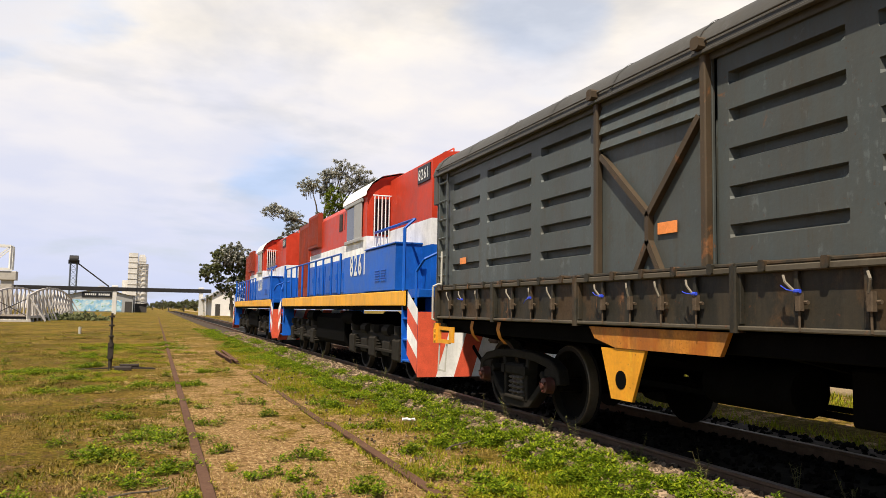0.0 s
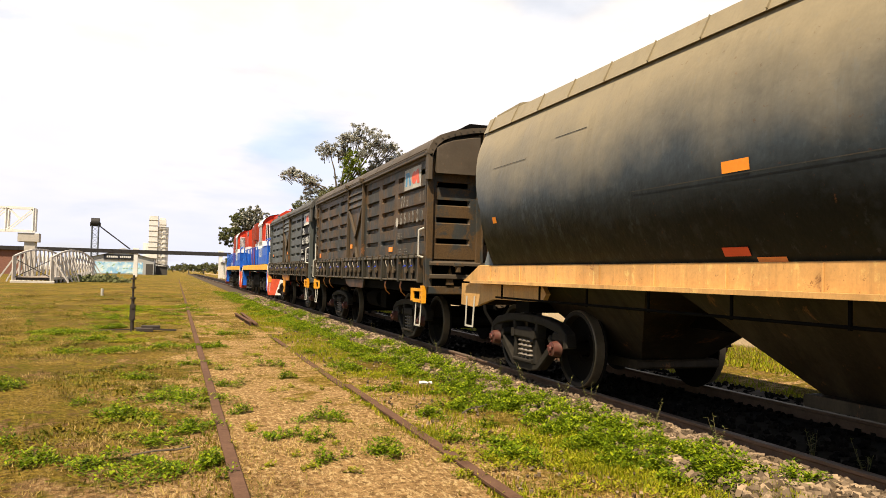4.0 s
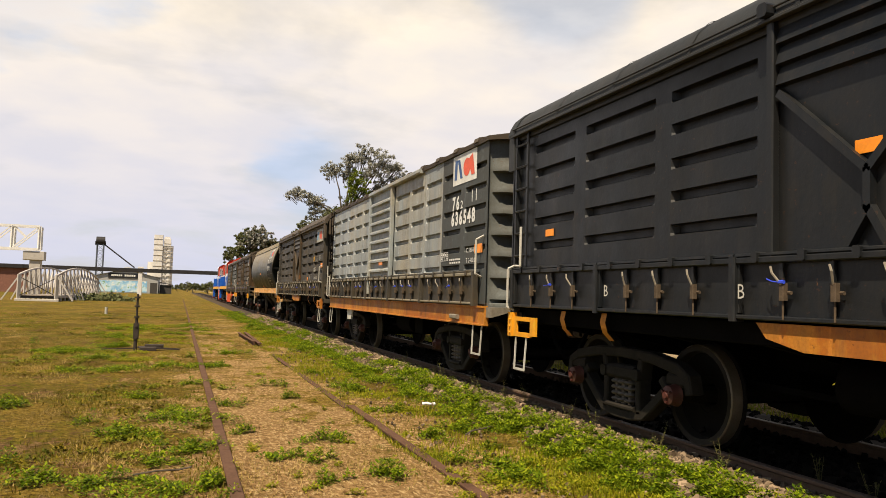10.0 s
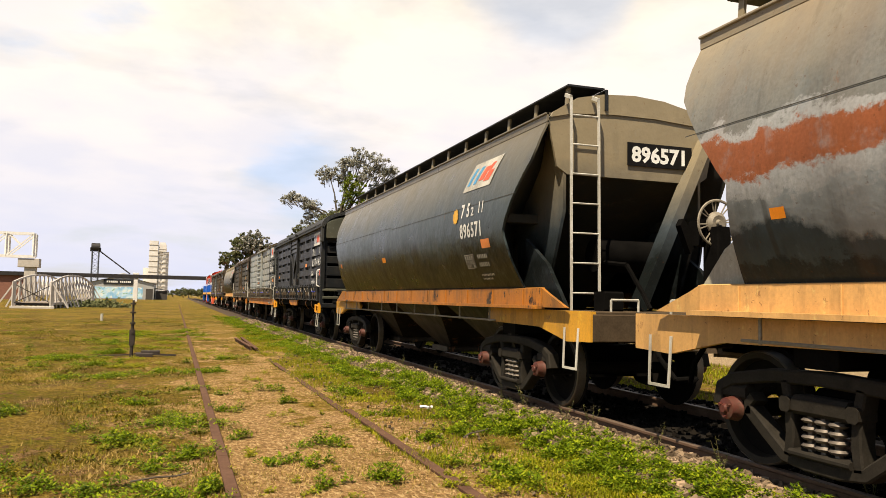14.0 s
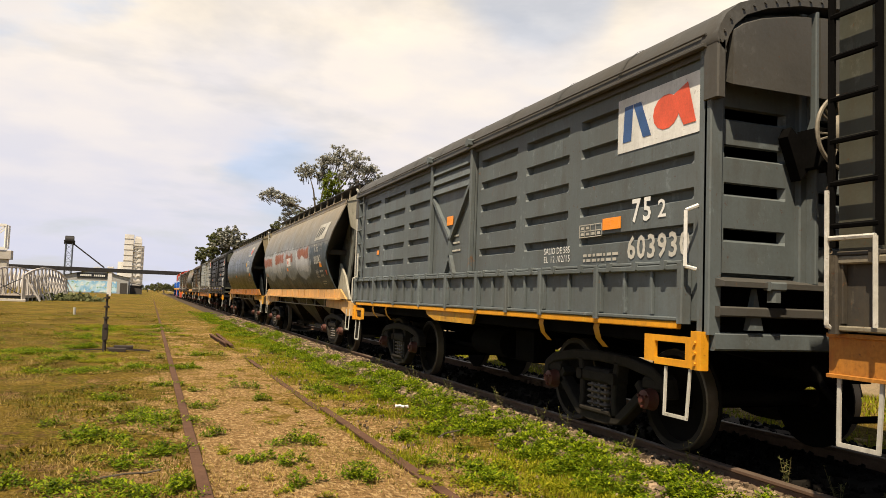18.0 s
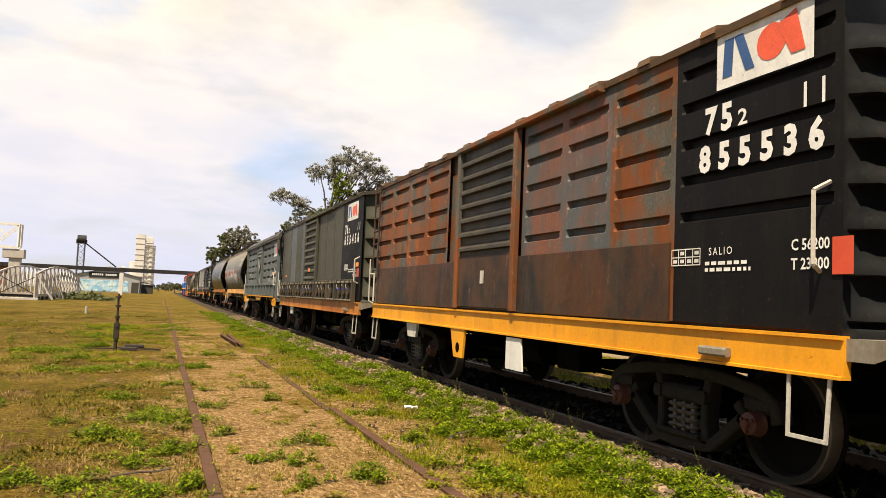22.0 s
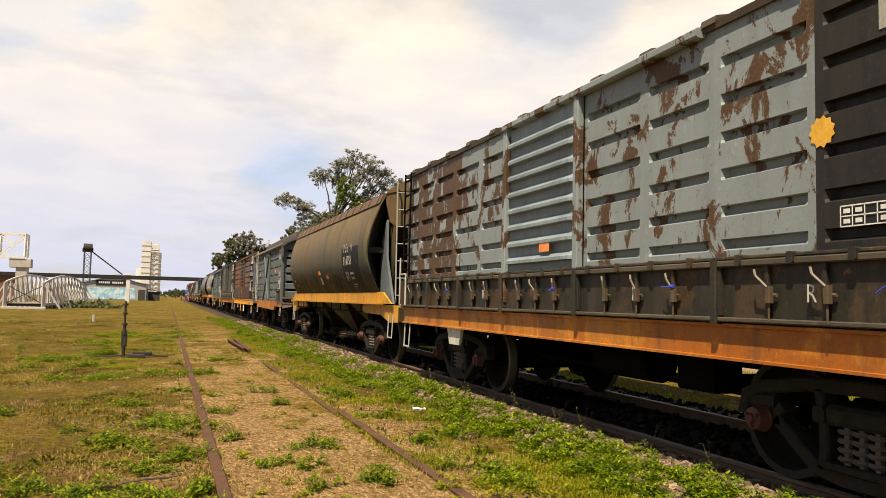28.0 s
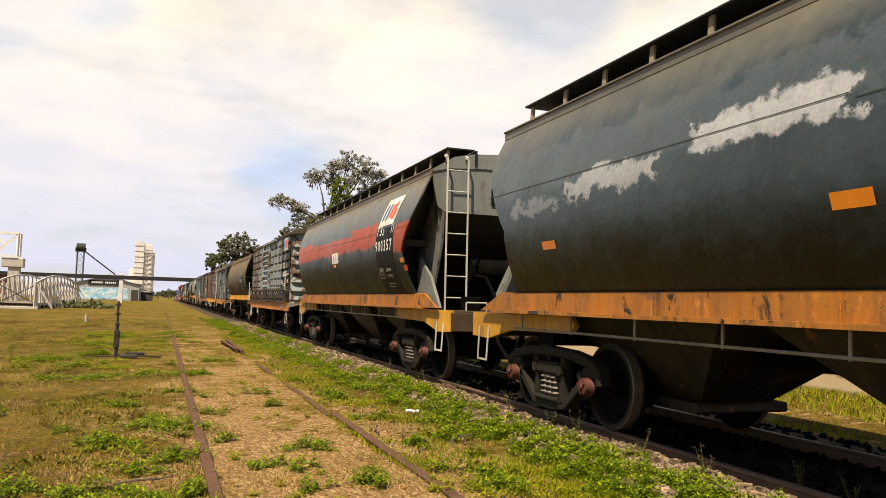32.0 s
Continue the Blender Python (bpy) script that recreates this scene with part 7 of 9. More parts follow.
    # short hood, as tall as the cab
    nose = Shape()
    xn = 0.84
    for za, zb, m in ((DK, 2.50, "loco_blue"), (2.50, 2.98, "loco_white"), (2.98, 3.90, "loco_red")):
        nose.use(m).prism([(-xn, za), (xn, za), (xn, zb), (-xn, zb)], -H + 1.25, yc0, 1)
    nose.use("loco_red").prism([(-xn, 3.90), (xn, 3.90), (xn, 4.06), (xn - 0.25, 4.22), (0, 4.27), (-xn + 0.25, 4.22), (-xn, 4.06)], -H + 1.25, yc0, 1)
    nz = part("short_hood", nose, None, w)
    part("number_board", Shape().slab(xn, xn + 0.02, -H + 1.35, -H + 2.05, 3.70, 4.02, 0.005), "sign_black", nz, "black number board")
    nb = part("number_board", Shape().slab(-xn - 0.02, -xn, -H + 1.35, -H + 2.05, 3.70, 4.02, 0.005), "sign_black", nz, "black number board")
    stencil(nb, number, 0.20, -H + 2.0, 3.76, -xn - 0.024, "white", 0.004, 0.55)
    s = Shape().use("loco_red").lathe([(0, 0.10), (0.09, 0.10), (0.12, 0.0), (0.12, -0.05)], (-0.5, -H + 1.4, 4.13), (-0.6, -0.3, 0.6), 14)
    s.use("glass").lathe([(0, 0.115), (0.07, 0.112), (0.08, 0.09)], (-0.5, -H + 1.4, 4.13), (-0.6, -0.3, 0.6), 12)
    part("marker_lamp", s, None, nz, "red marker lamp")
    # blue lower side box beside the short hood and under the cab
    for k in (-1, 1):
        s = Shape().slab(k * 0.84, k * 1.36, -H + 1.75, yc0 + 0.02, DK, 2.53, 0.02)
        s.slab(k * 0.84, k * 1.38, -H + 1.73, yc0, 2.53, 2.56, 0.008)
        lk = part("side_locker", s, "loco_blue", w, "blue side locker")
        for i in range(2):
            for j in range(5):
                part("louvre", Shape().slab(k * 1.36, k * 1.376, -H + 2.35 + i * 0.45, -H + 2.68 + i * 0.45, 1.86 + j * 0.05, 1.885 + j * 0.05, 0.004), "loco_blue", lk)
    stencil(w, number, 0.46, yc1 - 0.62, 2.06, -1.352, "white", 0.014, 1.32)
    emb = Shape()
    emb.use("logo_red").slab(-0.875, -0.87, yc1 + 1.0, yc1 + 1.25, 2.72, 2.92, 0.002)
    emb.use("logo_blue").slab(-0.876, -0.87, yc1 + 1.3, yc1 + 1.5, 2.72, 2.92, 0.002)
    part("hood_emblem", emb, None, hood)
    # rails and steps
    s = Shape()
    for k in (-1, 1):
        n = 9
        for i in range(n):
            y = yc1 + 0.3 + i * (H - 1.3 - yc1 - 0.3) / (n - 1)
            s.rod((k * 1.36, y, DK), (k * 1.36, y, 2.62), 0.028, 6)
        s.rod((k * 1.36, yc1 + 0.3, 2.62), (k * 1.36, H - 1.3, 2.62), 0.022, 6)
        for y in (-H + 1.15, H - 1.15):
            s.rod((k * 1.38, y, 0.9), (k * 1.38, y, 2.75), 0.03, 6)
        e = -H + 1.15
        s.pipe([(k * 1.38, e, 2.75), (k * 1.20, e - 0.02, 2.92), (k * 1.18, yc0 - 0.1, 2.92)], 0.026, 6)
        s.pipe([(k * 1.38, -H + 0.45, 0.95), (k * 1.38, -H + 0.45, 1.95), (k * 1.3, -H + 0.3, 2.15), (k * 1.0, -H + 0.25, 2.3)], 0.026, 6)
        s.pipe([(k * 1.38, H - 0.45, 0.95), (k * 1.38, H - 0.45, 1.95), (k * 1.3, H - 0.3, 2.15), (k * 1.0, H - 0.25, 2.3)], 0.026, 6)
    part("handrail", s, "loco_blue", w, "blue pipe handrails")
    for e in (-1, 1):
        s = Shape().use("loco_blue")
        for k in (-1, 1):
            for z in (0.42, 0.78, 1.14):
                s.slab(k * 1.05, k * 1.40, e * (H - 1.1), e * (H - 0.45), z, z + 0.035, 0.006)
            s.slab(k * 1.03, k * 1.06, e * (H - 1.12), e * (H - 0.42), 0.40, 1.66, 0.006)
            s.slab(k * 1.05, k * 1.41, e * (H - 1.14), e * (H - 1.10), 0.40, 1.66, 0.006)
        s.slab(-1.38, 1.38, e * (H - 0.95), e * (H - 0.30), 1.52, DK, 0.01)
        part("cab_steps", s, None, w, "blue boarding steps")
        # striped pilot sheet
        s = Shape()
        y = e * (H - 0.22)
        n = 9
        for i in range(n):
            x0 = -1.42 + i * 2.84 / n
            x1 = x0 + 2.84 / n
            s.use("loco_white" if i % 2 else "logo_red")
            sk = 0.32
            s.prism([(x0, 0.22), (x1, 0.22), (min(x1 + sk, 1.42), 1.28), (min(x0 + sk, 1.42), 1.28)], y, y + e * 0.04, 1)
        s.use("logo_red").prism([(-1.42, 0.22), (-1.42 + 0.32, 1.28), (-1.42, 1.28)], y, y + e * 0.04, 1)
        for k in (-1, 1):
            for i in range(4):
                z = 0.25 + i * 0.27
                s.use("loco_white" if i % 2 else "logo_red").add([(k * 1.425, y, z), (k * 1.425, y - e * 0.55, z + 0.30), (k * 1.425, y - e * 0.55, z + 0.57), (k * 1.425, y, z + 0.27)], [(0, 1, 2, 3)])
        part("pilot", s, None, w, "red and white striped pilot sheet")
        coupler(w, e * (H - 0.3), e)
    s = Shape()
    s.slab(-1.2, 1.2, -1.5, 1.9, 0.42, 1.20, 0.12)
    for k in (-1, 1):
        s.rod((k * 1.15, -2.6, 1.12), (k * 1.15, -1.6, 1.12), 0.16, 12)
        s.rod((k * 1.15, 2.0, 1.12), (k * 1.15, 2.9, 1.12), 0.16, 12)
    part("fuel_tank", s, "under", w)
    loco_bogie(w, -H + 3.75)
    loco_bogie(w, H - 3.75)
    grab(w, [(-0.3, -H + 1.6, 4.24), (-0.3, -H + 1.6, 4.37), (-0.3, -H + 2.3, 4.37), (-0.3, -H + 2.3, 4.24)], 0.015, "logo_red")
    return w


# ---------------------------------------------------------------- the train, from the front
def make_train():
    locomotive(36.3, "leading red, white and blue diesel locomotive on the rails", "8260")
    locomotive(19.6, "red, white and blue diesel locomotive with a white cab roof", "8261")
    w = covered_wagon(10.87, "grey_a", "roof_grey", "639856", "grey covered grain wagon with a black number panel", black="black", seed=1, flap_mat="flap_grime")
    H = 5.375
    plate(w, H - 5.55, 2.02, -1.475, 0.26, 0.10, "marker_faded")
    plate(w, H - 10.50, 1.76, -1.46, 0.14, 0.17, "marker_faded")
    plate(w, H - 0.95, 2.0, -1.46, 0.22, 0.09, "marker_faded")
    stencil(w, "C 55870", 0.075, H - 9.95, 1.86, -1.456, "white", 0.001, 0.36)
    stencil(w, "T 24130", 0.075, H - 9.95, 1.74, -1.456, "white", 0.001, 0.36)
    b = Shape()
    b.prism([(H - 4.55, 0.98), (H - 5.25, 0.98), (H - 5.05, 0.52), (H - 4.72, 0.52)], -1.49, -1.46, 0)
    part("lifting_lug", b, "yellow_new", w, "yellow pierced lifting lug")
    part("lug_hole", Shape().rod((-1.494, H - 4.88, 0.70), (-1.489, H - 4.88, 0.70), 0.085, 14), "under", w)
    w = covered_wagon(-1.12, "grey_brown", "roof_brown", "659823", "rust-brown covered grain wagon with peeling paint", marks="white_faded", seed=2, worn=True, flap_mat="flap_grime")
    plate(w, H - 4.82, 1.95, -1.475, 0.22, 0.10)
    plate(w, H - 8.37, 1.79, -1.46, 0.28, 0.09)
    plate(w, H - 0.55, 1.80, -1.46, 0.24, 0.12, "marker_faded")
    sunburst(w, H - 8.77, 2.30, -1.457, 0.10, "white_worn")
    stencil(w, "T22650", 0.07, H - 0.50, 1.44, -1.56, "white_worn", 0.0, 0.36)
    stencil(w, "C50100", 0.07, H - 0.50, 1.33, -1.56, "white_worn", 0.0, 0.36)
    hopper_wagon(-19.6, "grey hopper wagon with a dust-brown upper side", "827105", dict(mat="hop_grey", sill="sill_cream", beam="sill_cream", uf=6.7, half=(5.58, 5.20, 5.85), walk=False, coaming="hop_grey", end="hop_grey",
        marks=dict(panel=(9.68, 12.0, 1.47, 2.62), logo=(10.15, 11.4, 2.82, 3.25, 0.25), worn=True, at=(9.95, 2.28), own="13", own_at=0.85, width=0.98),
        plates=((1.9, 2.0, 0.12, 0.08, "marker"), (6.44, 2.12, 0.30, 0.09, "marker"), (6.55, 1.42, 0.3, 0.07, "marker_faded"), (6.2, 1.50, 0.3, 0.07, "marker_red"))), 3)
    w = covered_wagon(-27.07, "olive_brown", "roof_brown", "", "brown-grey covered grain wagon with a faded number", seed=4, worn=True, sill="orange", blue=0.15)
    stencil(w, "762", 0.19, H - 9.11, 2.26, -1.456, "white_faded", 0.006, 0.42)
    stencil(w, "13", 0.17, H - 9.77, 2.28, -1.456, "white_worn", 0.004, 0.18)
    sunburst(w, H - 8.83, 2.36, -1.457, 0.10)
    plate(w, H - 10.28, 2.12, -1.46, 0.33, 0.13)
    plate(w, H - 7.63, 1.74, -1.46, 0.14, 0.11)
    stencil(w, "P", 0.15, H - 8.03, 1.70, -1.456, "white_worn", 0.002, 0.08)
    stencil(w, "C 55840", 0.075, H - 9.80, 1.86, -1.456, "white_faded", 0.0, 0.40)
    stencil(w, "T 24160", 0.075, H - 9.80, 1.72, -1.456, "white_faded", 0.0, 0.40)
    plate(w, H - 5.32, 1.80, -1.478, 0.09, 0.15, "white_worn", "paper_notice", "small white notice")
    sp = dict(mat="silver", lead=0.30, cols=[(0.05, 0.80, "silver"), (0.80, 1.67, "silver"), (1.67, 2.53, "silver"), (2.53, 3.40, "silver"), (3.40, 4.32, "silver"), (6.28, 7.38, "silver"), (7.38, 8.28, "silver"), (8.28, 9.25, "silver"), (9.25, 11.18, "panel_grey", 10.22)],
              rows=(1.74, 2.01, 2.30, 2.60, 2.90, 3.20), door=(4.38, 6.20), door_rows=[1.80 + i * 0.205 for i in range(8)], flap_edges=[0.1, 1.5, 2.9, 4.3, 6.25, 8.4, 10.95], roof="roof_brown", flap_mat="olive_brown", sill="orange", end="dull_end",
              marks=dict(logo=(9.75, 3.02, 1.02, 0.46), cls="76", cls_at=(9.75, 2.64), own_at=(10.56, 2.70), own_w=0.19, num_at=(9.72, 2.40, 1.03), grid=(9.25, 1.86)))
    w = box_wagon(-39.0, "636548", "faded silver-grey box wagon with a dark number panel", 11.55, sp, 5)
    H = 5.475
    plate(w, H - 10.93, 1.99, -1.46, 0.30, 0.13)
    plate(w, H - 5.55, 1.95, -1.53, 0.30, 0.10, "marker_faded")
    stencil(w, "C 56000", 0.07, H - 10.42, 1.95, -1.456, "white", 0.0, 0.36)
    stencil(w, "T 24000", 0.07, H - 10.42, 1.80, -1.456, "white", 0.0, 0.36)
    H = 5.375
    w = covered_wagon(-51.51, "dark", "roof_dark", "657445", "black-grey covered grain wagon with white numbers", seed=6, sill=None, panel="olive", wheel=True, end_number="657445")
    plate(w, H - 7.82, 2.31, -1.46, 0.28, 0.10)
    plate(w, H - 5.30, 2.30, -1.478, 0.20, 0.09)
    plate(w, H - 0.95, 2.06, -1.46, 0.20, 0.08)
    plate(w, H - 6.03, 2.02, -1.46, 0.19, 0.20, "white", "paper_notice", "white square notice")
    plate(w, H - 10.43, 2.03, -1.46, 0.22, 0.20, "marker_red", label="red reflective plate")
    stencil(w, "C 55760", 0.075, H - 9.83, 2.05, -1.456, "white", 0.001, 0.38)
    stencil(w, "T 24240", 0.075, H - 9.83, 1.93, -1.456, "white", 0.001, 0.38)
    stencil(w, "SALIO", 0.05, H - 9.07, 1.78, -1.456, "white", 0.0, 0.22)
    for u in (2.0, 3.9, 6.3, 8.65):
        stencil(w, "B", 0.11, H - u - 0.3, 1.34, -1.545, "white_worn", 0.0, 0.07)
    plate_b = ((6.10, 2.0, 0.26, 0.10, "marker"), (11.45, 2.0, 0.3, 0.12, "marker_faded"), (2.0, 2.02, 0.14, 0.10, "marker_faded"))
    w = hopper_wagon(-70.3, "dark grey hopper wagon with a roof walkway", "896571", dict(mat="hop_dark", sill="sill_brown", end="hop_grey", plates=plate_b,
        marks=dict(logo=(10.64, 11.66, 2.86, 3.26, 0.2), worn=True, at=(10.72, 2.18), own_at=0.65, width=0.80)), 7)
    s = Shape()
    z0, r = 2.52, 0.12
    s.add([(-barrel_x(z0, 0.01), 6.95 - 10.5, z0)] + [(-barrel_x(z0 + r * (1 if i % 2 else 0.8) * math.sin(i * math.pi / 10), 0.01), 6.95 - 10.5 - r * (1 if i % 2 else 0.8) * math.cos(i * math.pi / 10), z0 + r * (1 if i % 2 else 0.8) * math.sin(i * math.pi / 10)) for i in range(20)], [(0, 1 + i, 1 + (i + 1) % 20) for i in range(20)])
    part("painted_sun_mark", s, "gold", w, "gold sunburst mark")
    w = hopper_wagon(-85.05, "patchy grey hopper wagon with white and rust patches", "892042", dict(mat="hop_pale", sill="sill_cream", beam="sill_cream", end="hop_end_cream", plates=((6.57, 2.14, 0.70, 0.24, "white"), (6.5, 2.0, 0.26, 0.09, "marker"), (11.42, 2.0, 0.28, 0.12, "marker"), (2.1, 1.9, 0.14, 0.08, "marker"), (12.0, 1.80, 0.12, 0.12, "marker_red")),
        marks=dict(logo=(10.7, 11.9, 2.70, 3.10, 0.3), worn=True, bare=True, mat="white_worn", at=(10.85, 2.10), own_at=0.7, width=0.85)), 8)
    barrel_text(w, "AF", 0.17, 6.95 - 6.72, 2.18, 0.34, "logo_red", 0.003, 0.022)
    part("tied_cloth", Shape().lathe([(0, -0.28), (0.10, -0.22), (0.13, -0.05), (0.10, 0.12), (0.05, 0.24), (0, 0.28)], (-0.85, -6.0, 1.30), (0.2, 1, 0.1), 9), "canvas", w, "white tied cloth roll on the platform")
    w = covered_wagon(-93.21, "grey_blue", "roof_grey", "", "slate-grey covered grain wagon with white stencils", seed=9, latch=False, sill="yellow", wheel=True, big_logo=True)
    stencil(w, "75", 0.20, H - 9.69, 2.05, -1.456, "white", 0.006, 0.28)
    stencil(w, "2", 0.15, H - 10.07, 2.06, -1.456, "white", 0.003, 0.11)
    stencil(w, "603930", 0.20, H - 9.63, 1.72, -1.456, "white_worn", 0.006, 0.86)
    stencil(w, "SALIO DE 585", 0.07, H - 8.06, 1.82, -1.456, "white", 0.0, 0.55)
    stencil(w, "EL 12 /02/15", 0.07, H - 8.06, 1.73, -1.456, "white", 0.0, 0.55)
    plate(w, H - 9.38, 2.06, -1.46, 0.30, 0.11)
    plate(w, H - 5.24, 2.43, -1.478, 0.24, 0.13)
    for zz, wide in ((2.20, 0.22), (2.10, 0.26), (1.99, 0.30)):
        plate(w, H - 5.34 - wide / 2, zz, -1.466, wide, 0.026, "white_worn", "painted_line", "white painted line")
    plate(w, H - 1.45, 2.14, -1.46, 0.14, 0.08, "marker")
    sp = dict(mat="olive", ribs=5, lead=0.13, cols=[(0.05, 1.78, "olive"), (1.78, 2.83, "grey_a"), (2.83, 3.79, "olive"), (3.79, 4.68, "grey_a"), (6.55, 7.63, "olive"), (7.63, 8.62, "olive"), (8.62, 9.55, "olive"), (9.55, 11.40, "black")],
              rows=(), door=(4.72, 6.50), door_rows=[1.78 + i * 0.20 for i in range(9)], door_high=0.17, flap_edges=[0.1, 1.6, 3.1, 4.6, 6.5, 8.3, 9.3, 11.15], roof="olive_brown", eave=3.56, rail_end=8.6, flap_mat="olive_brown",
              marks=dict(logo=(10.02, 3.04, 1.04, 0.40), cls="76", cls_at=(9.81, 2.76), own_at=(11.02, 2.775), own_w=0.2, num_at=(9.80, 2.50, 1.42), grid=(9.9, 1.90)))
    w = box_wagon(-105.07, "655456", "olive-grey riveted box wagon with a louvred door", 11.66, sp, 10)
    H = 5.70
    plate(w, H - 11.2, 2.0, -1.46, 0.28, 0.09)
    plate(w, H - 11.28, 1.82, -1.46, 0.18, 0.18, "marker_red")
    plate(w, H - 5.75, 2.0, -1.54, 0.26, 0.10, "marker_faded")
    plate(w, H - 0.95, 1.90, -1.46, 0.2, 0.08)
    stencil(w, "C 55700", 0.07, H - 10.75, 1.84, -1.456, "white", 0.0, 0.36)
    stencil(w, "T 24300", 0.07, H - 10.75, 1.73, -1.456, "white", 0.0, 0.36)
    sp = dict(mat="rusty", lead=0.17, cols=[(0.05, 0.95, "rusty"), (0.95, 1.95, "rusty"), (1.95, 2.90, "rusty"), (2.90, 3.95, "rusty"), (6.50, 7.50, "grey_red"), (7.50, 8.42, "grey_red"), (8.42, 9.42, "rusty"), (9.42, 11.10, "black")],
              rows=(2.06, 2.36, 2.66, 2.97, 3.25), door=(4.50, 6.38), door_rows=[2.02 + i * 0.20 for i in range(7)], door_mat="olive_brown", door_low="rust_low", flaps=False, low_mat="rust_low", low=[(0.06, 4.45), (6.45, 9.38)],
              roof="roof_rust", eave=3.50, sill="yellow_new", end="dark", ladder_mat="rust_low", rail_end=8.3,
              marks=dict(logo=(9.92, 3.02, 0.96, 0.45), cls="75", cls_at=(9.79, 2.70), own_at=(10.76, 2.70), own_w=0.18, num_at=(9.73, 2.40, 1.25), grid=(9.40, 1.66)))
    w = box_wagon(-117.93, "855536", "rust-streaked box wagon with grey patches and black panel", 11.32, sp, 11)
    H = 5.49
    plate(w, H - 11.13, 1.68, -1.46, 0.16, 0.24, "marker_red")
    plate(w, H - 5.45, 1.62, -1.505, 0.12, 0.17, "white_worn", "paper_notice", "small white notice")
    stencil(w, "SALIO", 0.06, H - 9.86, 1.73, -1.456, "white", 0.0, 0.26)
    stencil(w, "C 56200", 0.075, H - 10.70, 1.73, -1.456, "white", 0.002, 0.32)
    stencil(w, "T 23800", 0.075, H - 10.70, 1.60, -1.456, "white", 0.002, 0.32)
    b = Shape()
    b.prism([(H - 4.3, 0.90), (H - 4.85, 0.90), (H - 4.78, 0.50), (H - 4.45, 0.50)], -1.48, -1.45, 0)
    part("lifting_lug", b, "yellow_new", w, "yellow pierced lifting lug")
    part("lug_hole", Shape().rod((-1.484, H - 4.60, 0.64), (-1.479, H - 4.60, 0.64), 0.07, 14), "under", w)
    part("white_tag", Shape().prism([(H - 6.2, 0.88), (H - 6.6, 0.88), (H - 6.66, 0.50), (H - 6.2, 0.50)], -1.47, -1.45, 0), "white", w, "white hanging plate")
    braced_wagon(-130.1, "slate-grey riveted wagon with a cross-braced door and ladder")
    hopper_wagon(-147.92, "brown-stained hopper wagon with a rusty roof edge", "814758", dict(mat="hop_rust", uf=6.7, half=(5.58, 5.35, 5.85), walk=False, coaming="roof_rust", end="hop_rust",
        marks=dict(panel=(9.6, 11.3, 1.47, 2.5), at=(9.8, 2.1), mat="white_worn", own_at=0.7, width=0.85),
        plates=((6.36, 1.95, 0.32, 0.10, "marker"), (7.37, 1.82, 0.30, 0.10, "marker_red"), (1.9, 1.8, 0.13, 0.09, "marker"), (2.2, 1.66, 0.14, 0.08, "marker_red"), (6.5, 1.68, 0.22, 0.2, "white_worn"))), 13)
    sp = dict(mat="flaking", cols=[(0.05, 0.75, "flaking"), (0.75, 1.52, "flaking"), (1.52, 2.43, "flaking"), (2.43, 3.45, "flaking"), (3.45, 4.35, "flaking"), (6.28, 7.35, "flaking"), (7.35, 8.30, "flaking"), (8.30, 9.30, "flaking"), (9.30, 11.22, "panel_worn", 10.26)],
              rows=(1.78, 2.04, 2.33, 2.62, 2.92, 3.22), door=(4.42, 6.22), door_rows=[1.80 + i * 0.205 for i in range(8)], door_mat="pale_blue", flap_edges=[0.1, 1.5, 2.9, 4.4, 6.25, 8.4, 10.95], roof="roof_brown", flap_mat="flap_grime", sill="orange", end="flaking",
              marks=dict(logo=(9.80, 3.0, 1.0, 0.44), worn=True, cls="76", cls_at=(9.84, 2.37), own_at=(10.48, 2.38), own_w=0.16, tight=True, num_at=(9.84, 2.09, 0.84), num_h=0.17, grid=(9.5, 1.82)))
    w = box_wagon(-155.9, "660076", "pale grey box wagon with flaking paint and rust", 11.32, sp, 14)
    H = 5.66
    sunburst(w, H - 9.36, 2.46, -1.457, 0.11)
    plate(w, H - 11.03, 1.92, -1.46, 0.26, 0.11)
    plate(w, H - 5.55, 1.92, -1.53, 0.24, 0.10, "marker_faded")
    stencil(w, "D", 0.20, H - 10.08, 2.66, -1.456, "white_worn", 0.0, 0.20)
    for u in (3.4, 6.9, 8.9):
        stencil(w, "R", 0.12, H - u - 0.4, 1.34, -1.545, "white_worn", 0.0, 0.08)
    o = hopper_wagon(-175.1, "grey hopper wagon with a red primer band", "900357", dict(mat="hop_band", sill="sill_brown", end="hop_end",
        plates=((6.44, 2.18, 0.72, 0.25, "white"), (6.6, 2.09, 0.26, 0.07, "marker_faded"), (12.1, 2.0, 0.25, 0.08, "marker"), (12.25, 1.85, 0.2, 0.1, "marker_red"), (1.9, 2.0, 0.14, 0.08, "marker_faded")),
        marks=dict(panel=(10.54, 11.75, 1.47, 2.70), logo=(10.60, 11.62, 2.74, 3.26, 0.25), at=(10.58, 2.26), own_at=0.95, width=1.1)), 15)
    barrel_text(o, "AF", 0.17, 6.95 - 6.60, 2.22, 0.36, "logo_red", 0.003, 0.022)
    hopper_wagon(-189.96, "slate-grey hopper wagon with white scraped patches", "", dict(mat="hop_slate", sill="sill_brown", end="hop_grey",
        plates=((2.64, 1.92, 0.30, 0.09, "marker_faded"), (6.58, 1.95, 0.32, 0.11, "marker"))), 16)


make_train()


